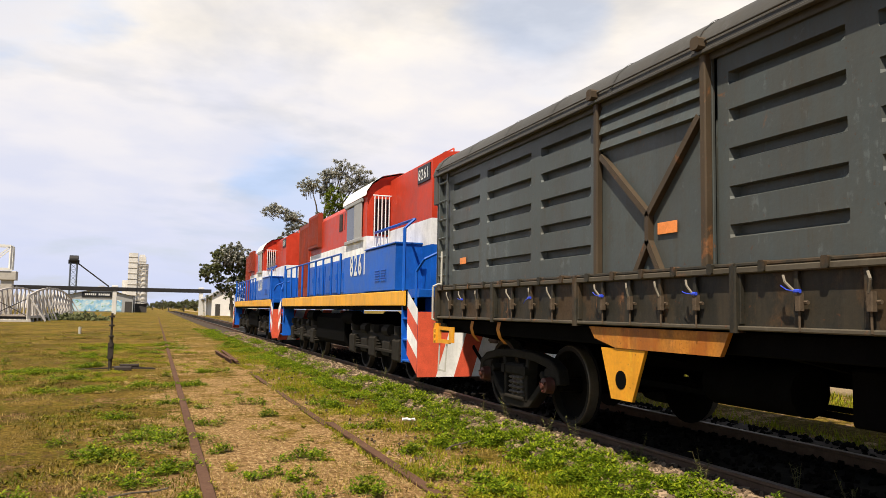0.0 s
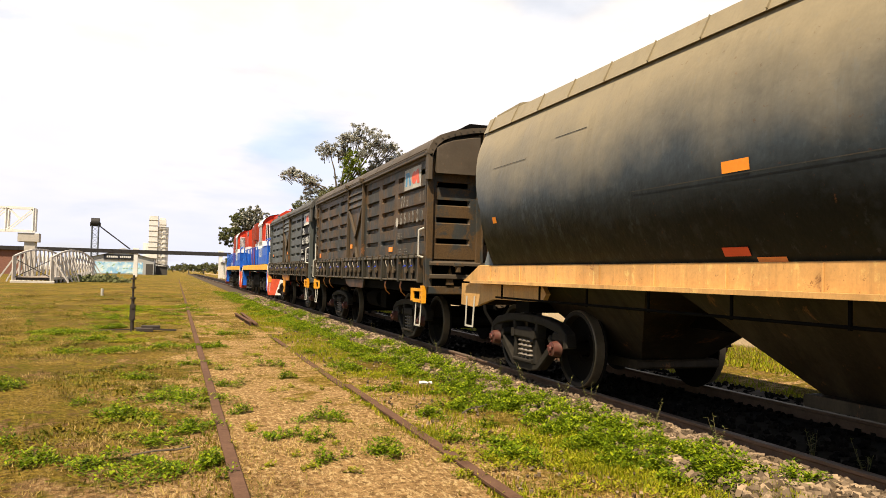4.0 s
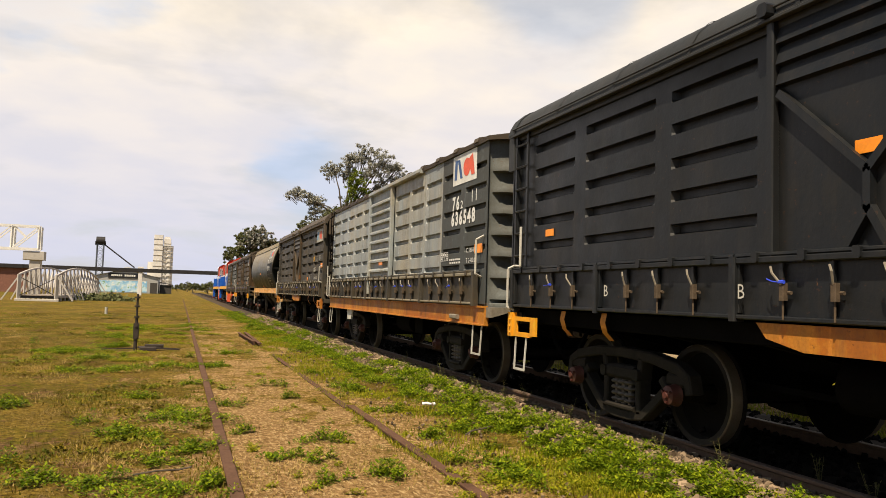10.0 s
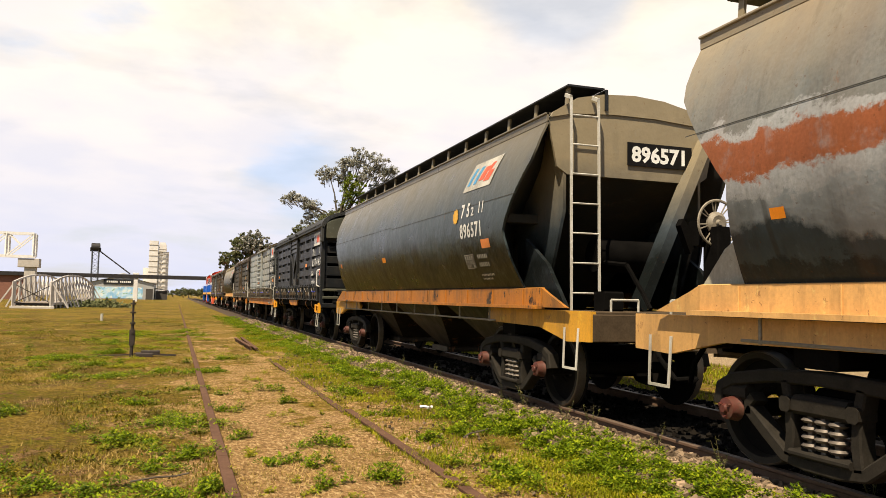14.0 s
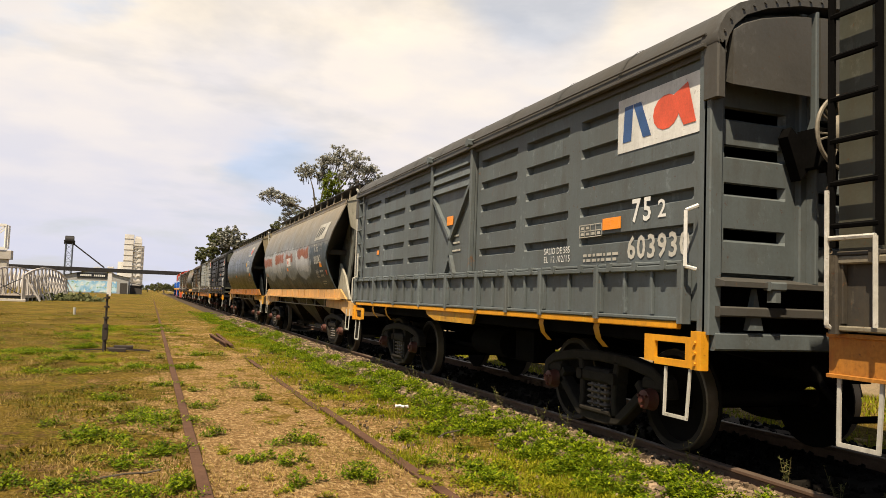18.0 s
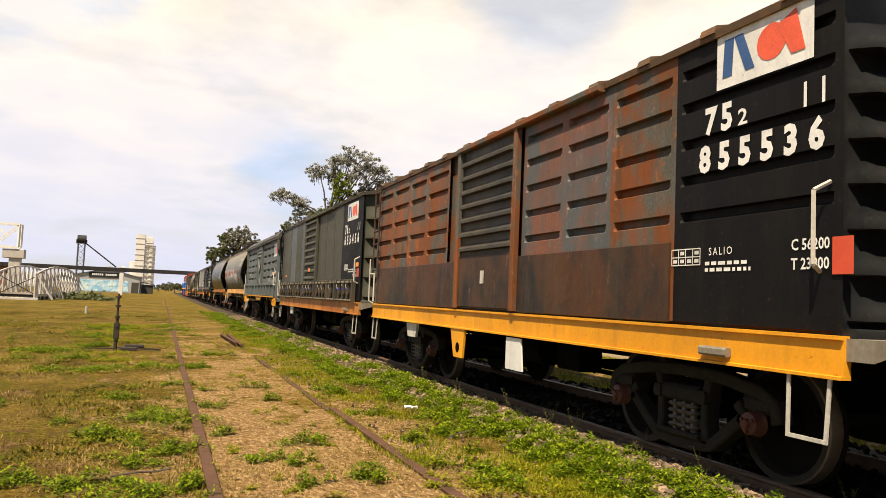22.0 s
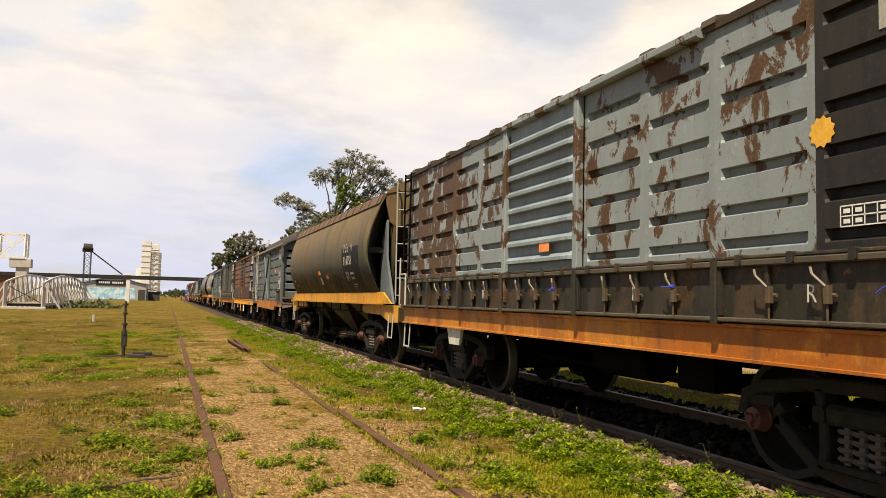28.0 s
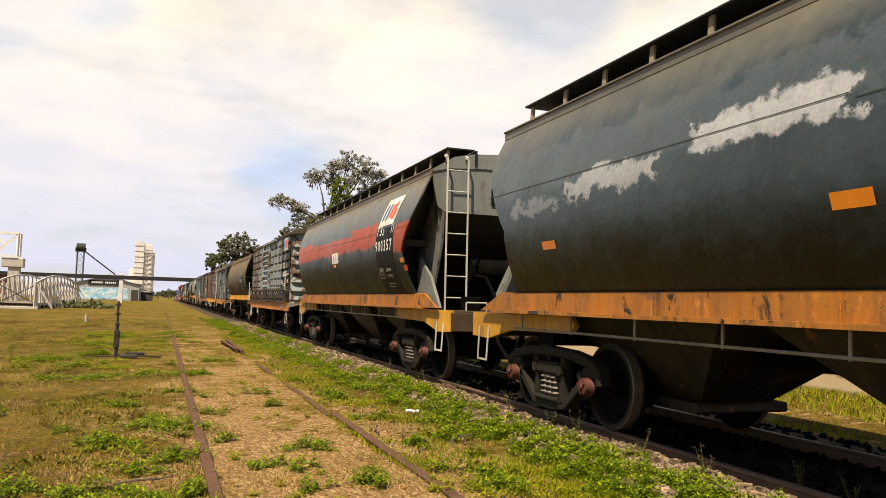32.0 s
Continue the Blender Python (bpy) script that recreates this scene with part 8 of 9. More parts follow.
# ---------------------------------------------------------------- ground and tracks
def make_ground():
    xs = [-900, -400, -150, -60, -30, -18] + [-12 + i * 0.5 for i in range(33)] + [4.4, 4.8, 6.1, 6.6, 7.2, 7.8, 8.6, 9.5, 11, 13, 16, 22, 40, 100, 400, 900]
    ys = [-300, -80, -30, -12, -5] + [-3 + i * 0.5 for i in range(70)] + [33, 36, 40, 46, 54, 66, 80, 100, 140, 200, 320, 500, 900, 1500, 2600]
    xs = sorted(set(xs))
    rows = []
    for y in ys:
        r = []
        for x in xs:
            z = 0.0
            if -13 < x < 5 and -5 < y < 40:
                z = 0.05 * noise.noise(Vector((x * 0.55, y * 0.4, 0))) + 0.02 * noise.noise(Vector((x * 2.1, y * 1.7, 3)))
            if x > 2.4:
                z = max(z * 0.5, 0) - 0.01
            if 4.3 < x < 6.7:
                z = -0.06
            if x > 8.5:
                z = 0.10 + 0.03 * noise.noise(Vector((x * 0.5, y * 0.4, 7)))
            r.append((x, y, z - 0.012))
        rows.append(r)
    g = part("ground", Shape().sheet(rows), "ground")
    tagged(g, "dry grass and bare soil beside the railway", "ground", kind="structure")


make_ground()

RAIL_PROFILE = [(-0.068, 0.0), (0.068, 0.0), (0.068, 0.012), (0.012, 0.03), (0.010, 0.115), (0.034, 0.128), (0.036, 0.150), (0.030, 0.156), (-0.030, 0.156), (-0.036, 0.150), (-0.034, 0.128), (-0.010, 0.115), (-0.012, 0.03), (-0.068, 0.012)]


def rail_piece(x, y0, y1, top, key):
    s = Shape()
    n = len(RAIL_PROFILE)
    k = 1.3 if key == "old_rail" else 1.0
    ring = [(x + a * k, top - 0.156 + b) for a, b in RAIL_PROFILE]
    s.use(key).prism(ring, y0, y1, 1)
    s.mi[7] = 0
    if key == "rail":
        s.use("rail_top")
        s.mi[7] = s.cur
        s.mi[6] = s.cur
        s.mi[8] = s.cur
    return s


def make_track():
    t = thing("main_track", "ballasted main railway track with rusty rails", "railway track", kind="structure")
    for k in (-1, 1):
        x = TRACK_X + k * 0.874
        y = -60.0
        lens = [12.0] * 30
        for n in lens:
            part("rail", rail_piece(x, y + 0.004, y + n - 0.004, RAIL_Z, "rail"), None, t)
            f = Shape()
            for d in (-1, 1):
                f.slab(x + d * 0.018, x + d * 0.05, y - 0.3, y + 0.3, RAIL_Z - 0.125, RAIL_Z - 0.035, 0.012)
                for i in range(4):
                    f.rod((x + d * 0.05, y - 0.22 + i * 0.147, RAIL_Z - 0.08), (x + d * 0.078, y - 0.22 + i * 0.147, RAIL_Z - 0.08), 0.02, 6)
            part("fishplate", f, "rail", t)
            y += n
    sl = Shape().slab(-1.35, 1.35, -0.12, 0.12, -0.10, RAIL_Z - 0.158, 0.02).use("sleeper").mesh("sleeper")
    r = random.Random(5)
    for i in range(150):
        y = -12 + i * 0.66
        o = part("sleeper", sl, None, t)
        if not sl.materials:
            sl.materials.append(M["sleeper"])
        o.matrix_local = pose(TRACK_X, y + r.uniform(-0.03, 0.03), r.uniform(-0.008, 0.0), 0, 0, r.uniform(-1, 1))
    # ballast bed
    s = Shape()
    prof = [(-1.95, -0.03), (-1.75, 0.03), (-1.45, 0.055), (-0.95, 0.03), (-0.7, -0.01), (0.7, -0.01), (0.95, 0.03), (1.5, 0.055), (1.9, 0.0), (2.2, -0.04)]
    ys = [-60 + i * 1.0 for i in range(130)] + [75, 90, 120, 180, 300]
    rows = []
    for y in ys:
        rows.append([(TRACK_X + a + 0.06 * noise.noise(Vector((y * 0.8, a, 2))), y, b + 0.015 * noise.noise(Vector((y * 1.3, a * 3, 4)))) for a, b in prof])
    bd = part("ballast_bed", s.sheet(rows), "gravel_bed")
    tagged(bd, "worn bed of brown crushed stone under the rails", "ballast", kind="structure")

    old = thing("old_siding", "disused siding of rusty rails half sunk in soil", "railway track", kind="structure")
    xl, xr = 0.435, 2.10
    y = -14.0
    for n in (9.0, 12.0, 11.0, 40.0, 60.0):
        part("rail", rail_piece(xl + (0.0 if y < 20 else -0.02), y, y + n - 0.01, 0.045, "old_rail"), None, old)
        y += n
    part("rail", rail_piece(xr, -14.0, 9.6, 0.035, "old_rail"), None, old)
    part("rail", rail_piece(xr - 0.03, 9.65, 21.0, -0.002, "old_rail"), None, old)
    o = part("rail", rail_piece(0, 0, 4.2, 0.10, "old_rail"), None, old)
    o.matrix_local = pose(1.92, 21.0, 0.0, 0, 0, 1.2)
    o = part("rail", rail_piece(0, 0, 5.5, 0.08, "old_rail"), None, old)
    o.matrix_local = pose(2.02, 20.5, 0.0, 0, 0, -0.6)


make_track()


def stones(name, label, n, box, size, seed, zf, mat="stone"):
    """Loose crushed stones, each a rough eight-cornered lump."""
    r = random.Random(seed)
    v, f = [], []
    base = [(-1, -1, -1), (1, -1, -1), (1, 1, -1), (-1, 1, -1), (-1, -1, 1), (1, -1, 1), (1, 1, 1), (-1, 1, 1)]
    fs = [(0, 3, 2, 1), (4, 5, 6, 7), (0, 1, 5, 4), (1, 2, 6, 5), (2, 3, 7, 6), (3, 0, 4, 7)]
    for i in range(n):
        y = box[2] + (box[3] - box[2]) * r.random() ** 1.6
        x = r.uniform(box[0], box[1])
        s = r.uniform(*size)
        m = Euler((r.uniform(0, 6.3), r.uniform(0, 6.3), r.uniform(0, 6.3))).to_matrix()
        c = Vector((x, y, zf(x) + s * 0.25))
        b = len(v)
        for p in base:
            q = Vector((p[0] * r.uniform(0.55, 1.0), p[1] * r.uniform(0.4, 0.9), p[2] * r.uniform(0.35, 0.8))) * s
            v.append(tuple(c + m @ q))
        f += [tuple(b + k for k in q) for q in fs]
    me = bpy.data.meshes.new(name)
    me.from_pydata(v, [], f)
    me.materials.append(M[mat])
    ob = new(name, me)
    tagged(ob, label, "stones", kind="stuff")
    return ob


def bed_z(x):
    a = x - TRACK_X
    pts = [(-2.6, -0.02), (-1.95, -0.02), (-1.75, 0.03), (-1.45, 0.055), (-0.95, 0.03), (-0.7, -0.01), (0.7, -0.01), (1.5, 0.05), (2.2, -0.03), (3, -0.03)]
    for (p, zp), (q, zq) in zip(pts, pts[1:]):
        if p <= a <= q:
            return zp + (zq - zp) * (a - p) / (q - p)
    return -0.02


stones("ballast_stones", "brown-grey crushed ballast stones", 19000, (3.58, 4.55, 1.5, 45.0), (0.013, 0.047), 11, bed_z)
stones("track_stones", "crushed stones between the rails", 5000, (4.66, 7.3, 0.5, 30.0), (0.018, 0.045), 12, bed_z, "stone_dark")
stones("scattered_stones", "stray stones on the soil", 500, (2.2, 3.7, 2.5, 20.0), (0.008, 0.022), 13, lambda x: 0.0)


# ---------------------------------------------------------------- plants on the ground
def ground_z(x, y):
    z = 0.0
    if -13 < x < 5 and -5 < y < 40:
        z = 0.05 * noise.noise(Vector((x * 0.55, y * 0.4, 0))) + 0.02 * noise.noise(Vector((x * 2.1, y * 1.7, 3)))
    if x > 2.4:
        z = max(z * 0.5, 0) - 0.01
    if 3.6 < x < 4.6:
        z = max(z, bed_z(x) + 0.012)
    if x > 8.5:
        z = 0.10
    return z - 0.012


def blades(name, label, mat, spots, seed, high=(0.02, 0.06), width=0.004, lean=0.6):
    """Thin three-cornered blades at the given spots."""
    r = random.Random(seed)
    v, f = [], []
    for x, y in spots:
        z = ground_z(x, y) - 0.004
        h = r.uniform(*high)
        t = r.uniform(0, 6.283)
        d = Vector((math.cos(t), math.sin(t), 0))
        e = Vector((-d.y, d.x, 0)) * width * r.uniform(0.7, 1.6)
        c = Vector((x, y, z))
        tip = c + d * h * lean * r.random() + Vector((0, 0, h))
        b = len(v)
        v += [tuple(c - e), tuple(c + e), tuple(tip)]
        f.append((b, b + 1, b + 2))
    me = bpy.data.meshes.new(name)
    me.from_pydata(v, [], f)
    me.materials.append(M[mat])
    ob = new(name, me)
    tagged(ob, label, "grass", kind="stuff")


def weeds(name, label, mat, clumps, seed, per=260, leaf=(0.018, 0.045), high=0.10):
    """Low leafy clumps: small folded leaves in tiers. clumps: x, y, radius."""
    r = random.Random(seed)
    v, f = [], []
    for x, y, rad in clumps:
        lobes = []
        for i in range(5 + int(rad * 9)):
            t = r.uniform(0, 6.283)
            o = rad * r.uniform(0.0, 0.8)
            lobes.append((x + o * math.cos(t) * 1.25, y + o * math.sin(t), rad * r.uniform(0.2, 0.45), high * r.uniform(0.35, 1.2)))
        for i in range(int(per * (rad / 0.3) ** 1.7) + 40):
            lx, ly, lr, lh = r.choice(lobes)
            px, py = lx + r.gauss(0, 0.55) * lr, ly + r.gauss(0, 0.55) * lr
            far = math.hypot(px - lx, py - ly) / lr
            hz = lh * max(0.08, 1.0 - far * far * 0.55) * r.random() ** 0.7
            c = Vector((px, py, ground_z(px, py) + hz))
            s = r.uniform(*leaf)
            a = r.uniform(0, 6.283)
            d = Vector((math.cos(a), math.sin(a), r.uniform(-0.2, 0.9))).normalized()
            e = d.cross(Vector((0, 0, 1))).normalized() * s * 0.30
            b = len(v)
            v += [tuple(c), tuple(c + d * s * 0.55 + e), tuple(c + d * s * 1.25), tuple(c + d * s * 0.55 - e)]
            f.append((b, b + 1, b + 2, b + 3))
    me = bpy.data.meshes.new(name)
    me.from_pydata(v, [], f)
    me.materials.append(M[mat])
    ob = new(name, me)
    tagged(ob, label, "weeds", kind="stuff")


def make_plants():
    r = random.Random(21)
    def field(n, x0, x1, y0, y1, p=1.8, keep=None):
        out = []
        while len(out) < n:
            y = y0 + (y1 - y0) * r.random() ** p
            x = r.uniform(x0, x1)
            if keep is None or keep(x, y) > r.random():
                out.append((x, y))
        return out
    patch = lambda x, y: 0.35 + 2.0 * noise.noise(Vector((x * 0.9, y * 0.7, 9)))
    blades("dry_grass", "short dry straw-coloured grass", "blade_dry", field(80000, -7, 4.0, 3.6, 26, 1.9, patch), 1, (0.012, 0.045), 0.004, 2.2)
    blades("olive_grass", "short olive-green grass", "blade_olive", field(70000, -14, 0.5, 5.0, 44, 1.5, lambda x, y: 0.15 - 0.02 * x + 2.6 * noise.noise(Vector((x * 0.7, y * 0.5, 5)))), 2, (0.015, 0.055), 0.006, 1.2)
    blades("verge_grass", "thin green grass on the verge", "weed_lime", field(34000, 2.0, 3.9, 3.8, 30, 1.6, lambda x, y: 0.25 + 1.1 * noise.noise(Vector((x * 1.4, y * 0.8, 2)))), 3, (0.015, 0.07), 0.005, 0.9)
    blades("far_verge_grass", "grass beyond the track", "weed_lime", field(26000, 7.3, 11.2, -2, 30, 1.2), 4, (0.03, 0.11), 0.010, 0.9)
    lush = [(r.uniform(-2.6, 1.3), r.uniform(13.5, 32.0), r.uniform(0.12, 0.45)) for i in range(60)]
    lime_edge = []
    dark = [(-0.93, 6.35, 0.17), (0.13, 9.05, 0.36), (-0.31, 8.08, 0.2), (-0.12, 6.78, 0.15), (0.17, 7.31, 0.22), (-0.34, 5.95, 0.30), (0.29, 5.89, 0.12), (0.63, 10.0, 0.13), (1.39, 11.95, 0.16), (1.42, 10.6, 0.12), (0.9, 6.82, 0.14), (1.4, 7.59, 0.18), (1.16, 5.86, 0.10), (1.6, 5.95, 0.17), (0.73, 8.08, 0.10),
            (2.48, 7.52, 0.17), (-0.6, 8.27, 0.14), (-1.4, 7.1, 0.15), (0.3, 12.3, 0.16), (-1.9, 10.2, 0.2), (-0.5, 11.0, 0.2)]
    for i in range(26):
        y = 4.6 + i * 0.62
        dark.append((3.42 + 0.24 * math.sin(i * 1.7) + 0.25 * (y < 8.5), y, 0.20 + 0.10 * math.sin(i * 2.3) ** 2))
    for i in range(150):
        y = 5.0 + 26.0 * r.random() ** 1.5
        x = r.uniform(2.35, 3.95)
        if noise.noise(Vector((x * 1.1, y * 0.55, 31))) + 0.25 * (x - 3.0) > 0.0:
            dark.append((x, y, r.uniform(0.07, 0.2)))
    for i in range(170):
        y = 5.2 + 34.0 * r.random() ** 1.5
        x = r.uniform(3.65, 4.2)
        if noise.noise(Vector((x * 1.4, y * 0.45, 53))) + 0.5 * (3.85 - x) > 0.02:
            dark.append((x, y, r.uniform(0.06, 0.16)))
    for i in range(75):
        y = 4.4 + 9.0 * r.random()
        dark.append((r.uniform(3.5, 4.05), y, r.uniform(0.06, 0.16)))
    for i in range(170):
        y = 4.2 + 30.0 * r.random() ** 1.5
        x = r.uniform(3.70, 4.22)
        if noise.noise(Vector((x * 1.8, y * 0.8, 63))) + 0.7 * (4.05 - x) > -0.02:
            (dark if i % 2 else lime_edge).append((x, y, r.uniform(0.05, 0.15)))
    for i in range(60):
        y = 5.0 + 20.0 * r.random() ** 1.4
        x = r.uniform(-4.0, 2.2)
        if noise.noise(Vector((x * 0.8, y * 0.5, 77))) > 0.05:
            dark.append((x, y, r.uniform(0.04, 0.11)))
    for i in range(30):
        y = 20.5 + i * 1.1
        dark.append((3.1 + 0.3 * math.sin(i * 2.1), y, 0.34))
    lime = [(1.98, 8.26, 0.12), (2.49, 5.6, 0.28), (2.98, 5.32, 0.40), (3.79, 5.15, 0.28), (3.0, 6.3, 0.25), (2.9, 8.0, 0.30), (2.8, 9.3, 0.25), (2.7, 10.8, 0.3), (0.66, 7.3, 0.1), (1.2, 9.4, 0.12), (1.35, 13.4, 0.2), (3.5, 6.2, 0.25), (3.2, 4.6, 0.35), (2.2, 6.6, 0.15), (-0.76, 31, 1.3), (-1.5, 26.0, 0.8), (-0.4, 22.0, 0.4)]
    lime += lush[:38] + lime_edge
    dark += lush[38:]
    for i in range(46):
        lime.append((r.uniform(0.35, 2.1), 5.5 + 18.0 * r.random() ** 1.3, r.uniform(0.03, 0.09)))
    for i in range(120):
        y = 4.6 + 24.0 * r.random() ** 1.5
        lime.append((r.uniform(2.0, 3.8), y, r.uniform(0.05, 0.16)))
    weeds("green_weeds", "low green broad-leaved weeds in clumps", "weed", [(x, y, q * 1.6) for x, y, q in dark], 5, 800, (0.015, 0.040), 0.11)
    weeds("pale_weeds", "pale green weeds and clover in patches", "weed_lime", [(x, y, q * 1.3) for x, y, q in lime], 6, 420, (0.012, 0.032), 0.06)
    # ragged low growth over the open field
    tufts, olive = [], []
    for i in range(620):
        y = 7.0 + 40.0 * r.random() ** 1.2
        x = r.uniform(-0.30 * y - 1.5, 0.2 + 0.03 * y)
        g = noise.noise(Vector((x * 0.35, y * 0.16, 91))) + 0.5 * noise.noise(Vector((x * 1.1, y * 0.5, 17)))
        if g > 0.10:
            tufts.append((x, y, r.uniform(0.08, 0.26)))
        elif g > -0.12 and r.random() < 0.6:
            olive.append((x, y, r.uniform(0.10, 0.40)))
    weeds("field_weeds", "low green weeds scattered over the field", "weed_field", tufts, 8, 150, (0.020, 0.050), 0.05)
    weeds("field_turf", "ragged olive turf tufts on the field", "blade_olive", olive, 9, 150, (0.020, 0.050), 0.04)
    # taller stalks by the rail
    stalks = [(4.28, 6.2), (4.3, 7.4), (4.25, 7.9), (4.3, 9.1), (4.33, 9.9), (4.22, 12.3), (4.3, 12.9), (4.28, 14.8), (4.3, 5.3), (4.3, 17.0), (4.25, 19.2), (4.9, 4.4), (4.85, 3.9), (5.0, 5.0), (4.3, 21), (4.2, 10.7)]
    for n, (x, y) in enumerate(stalks):
        t = thing("weed_stalk", "tall thin weed growing by the rail", "weed", "weeds by the rail", m=pose(x, y, bed_z(x)))
        s = Shape()
        rr = random.Random(n)
        for i in range(5):
            a = rr.uniform(0, 6.28)
            h = rr.uniform(0.12, 0.30)
            tip = Vector((math.cos(a) * h * 0.35, math.sin(a) * h * 0.35, h))
            s.rod((0, 0, -0.02), tip, 0.0035, 4, 0.0015)
            for j in range(9):
                q = tip * rr.uniform(0.25, 1.0)
                d = Vector((rr.uniform(-1, 1), rr.uniform(-1, 1), rr.uniform(-0.2, 0.8))).normalized() * rr.uniform(0.02, 0.045)
                e = d.cross(Vector((0, 0, 1))).normalized() * 0.008
                s.add([q, q + d * 0.5 + e, q + d, q + d * 0.5 - e], [(0, 1, 2, 3)])
        part("stem_and_leaves", s, "weed_dark", t)


make_plants()


# ---------------------------------------------------------------- small things on the field
def make_small():
    t = thing("switch_post", "rusty black iron lever post on the grass", "lever post", m=pose(-0.9, 18.7, 0))
    s = Shape().rod((0, 0, -0.05), (0, 0, 0.75), 0.042, 10, 0.034)
    s.rod((0, 0, 0.75), (0, 0, 1.28), 0.024, 8)
    for z in (0.28, 0.55, 0.76, 1.0, 1.2):
        s.rod((0, 0, z - 0.02), (0, 0, z + 0.02), 0.060, 10)
    s.slab(-0.06, 0.06, -0.04, 0.04, 0.30, 0.62, 0.01)
    part("post", s, "post", t)
    s = Shape().slab(0.1, 0.45, -0.2, 0.12, 0.0, 0.10, 0.02)
    s.slab(0.2, 0.6, -0.05, 0.08, 0.08, 0.15, 0.02)
    s.beam((0.05, 0, 0.08), (0.95, -0.15, 0.05), 0.04, 0.04)
    s.beam((-0.7, 0.05, 0.03), (0.0, 0, 0.06), 0.03, 0.03)
    part("lever_gear", s, "post", t)
    t = thing("plastic_litter", "crumpled white plastic scrap on the weeds", "litter", m=pose(3.1, 9.5, 0.03))
    s = Shape()
    rr = random.Random(3)
    rows = [[(-0.08 + i * 0.04 + rr.uniform(-.012, .012), -0.05 + j * 0.035, 0.012 + rr.uniform(0, 0.022)) for i in range(5)] for j in range(4)]
    s.sheet(rows)
    s.sheet([[(a, b, c - 0.012) for a, b, c in r] for r in rows])
    part("scrap", s, "litter", t)
    t = thing("marker_stump", "small white stake in the grass", "stake", m=pose(-3.6, 43.6, 0))
    part("stake", Shape().rod((0, 0, -0.02), (0, 0, 0.35), 0.07, 8), "white_worn", t)
    t = thing("twig", "dry twig lying on bare soil", "twig", m=pose(-0.05, 6.35, 0.02))
    part("stem", Shape().pipe([(-0.22, -0.05, 0), (-0.05, 0.0, 0.012), (0.1, 0.06, 0.0), (0.2, 0.05, 0.02)], 0.008, 5), "bark", t)
    t = thing("twig", "dry twig lying in the weeds", "twig", m=pose(3.05, 7.6, 0.03, 0, 0, 40))
    part("stem", Shape().pipe([(-0.3, 0, 0), (-0.1, 0.04, 0.01), (0.12, 0.0, 0.015), (0.34, 0.05, 0.0)], 0.008, 5), "bark", t)


make_small()


# ---------------------------------------------------------------- trees
def tree(x, y, trunk_h, limbs, mats, seed, name="tree", label="", leaf=0.22, n_leaf=60, trunk_r=0.28, group=""):
    """limbs: crown clumps as (dx, dy, z, radius, number of leaves, material)."""
    t = thing(name, label, "tree", group, m=pose(x, y, 0))
    r = random.Random(seed)
    s = Shape()
    top = Vector((r.uniform(-0.4, 0.4), 0, trunk_h))
    s.rod((0, 0, -0.2), top * 0.5, trunk_r, 9, trunk_r * 0.8)
    s.rod(top * 0.5, top, trunk_r * 0.8, 9, trunk_r * 0.6)
    for dx, dy, z, rad, n, m in limbs:
        c = Vector((dx, dy, z))
        if n < 200:
            s.rod(c.lerp(top, 0.12) + Vector((0, 0, -0.25)), c, 0.03, 5, 0.012)
            continue
        mid = top.lerp(c, 0.55) + Vector((r.uniform(-.3, .3), r.uniform(-.3, .3), 0.25))
        s.rod(top, mid, trunk_r * 0.34, 7, trunk_r * 0.2)
        s.rod(mid, c, trunk_r * 0.2, 6, 0.02)
        for i in range(4):
            d = Vector((r.uniform(-1, 1), r.uniform(-1, 1), r.uniform(-0.3, 1))).normalized() * rad * 0.9
            s.rod(c.lerp(mid, r.uniform(0.0, 0.4)), c + d, 0.035, 5, 0.010)
    part("trunk", s, "bark", t)
    by = {}
    for dx, dy, z, rad, n, m in limbs:
        v, f = by.setdefault(m, ([], []))
        subs = []
        for i in range(max(3, int(rad * 5))):
            d = Vector((r.gauss(0, 1), r.gauss(0, 1), r.gauss(0, 0.7))).normalized() * rad * r.uniform(0.35, 1.0)
            subs.append((Vector((dx, dy, z)) + d, rad * r.uniform(0.18, 0.36)))
        for i in range(n):
            c, q = r.choice(subs)
            p = c + Vector((r.gauss(0, 1), r.gauss(0, 1), r.gauss(0, 0.8))) * q * 0.6
            a = Vector((r.uniform(-1, 1), r.uniform(-1, 1), r.uniform(-0.7, 0.7))).normalized()
            b = a.cross(Vector((r.uniform(-1, 1), r.uniform(-1, 1), r.uniform(-1, 1)))).normalized()
            sz = leaf * r.uniform(0.5, 1.1)
            k = len(v)
            v += [tuple(p - a * sz * 0.5), tuple(p + b * sz * 0.28), tuple(p + a * sz * 0.5), tuple(p - b * sz * 0.28)]
            f.append((k, k + 1, k + 2, k + 3))
    for m, (v, f) in by.items():
        me = bpy.data.meshes.new("crown")
        me.from_pydata(v, [], f)
        me.materials.append(M[m])
        ob = new("crown", me)
        ob.parent = t
        ob["label"] = {"leaf_grey": "grey-green feathery foliage", "leaf_green": "bright green creeper foliage", "leaf_dark": "dark green foliage", "leaf_deep": "dense deep green foliage"}[m]
    return t


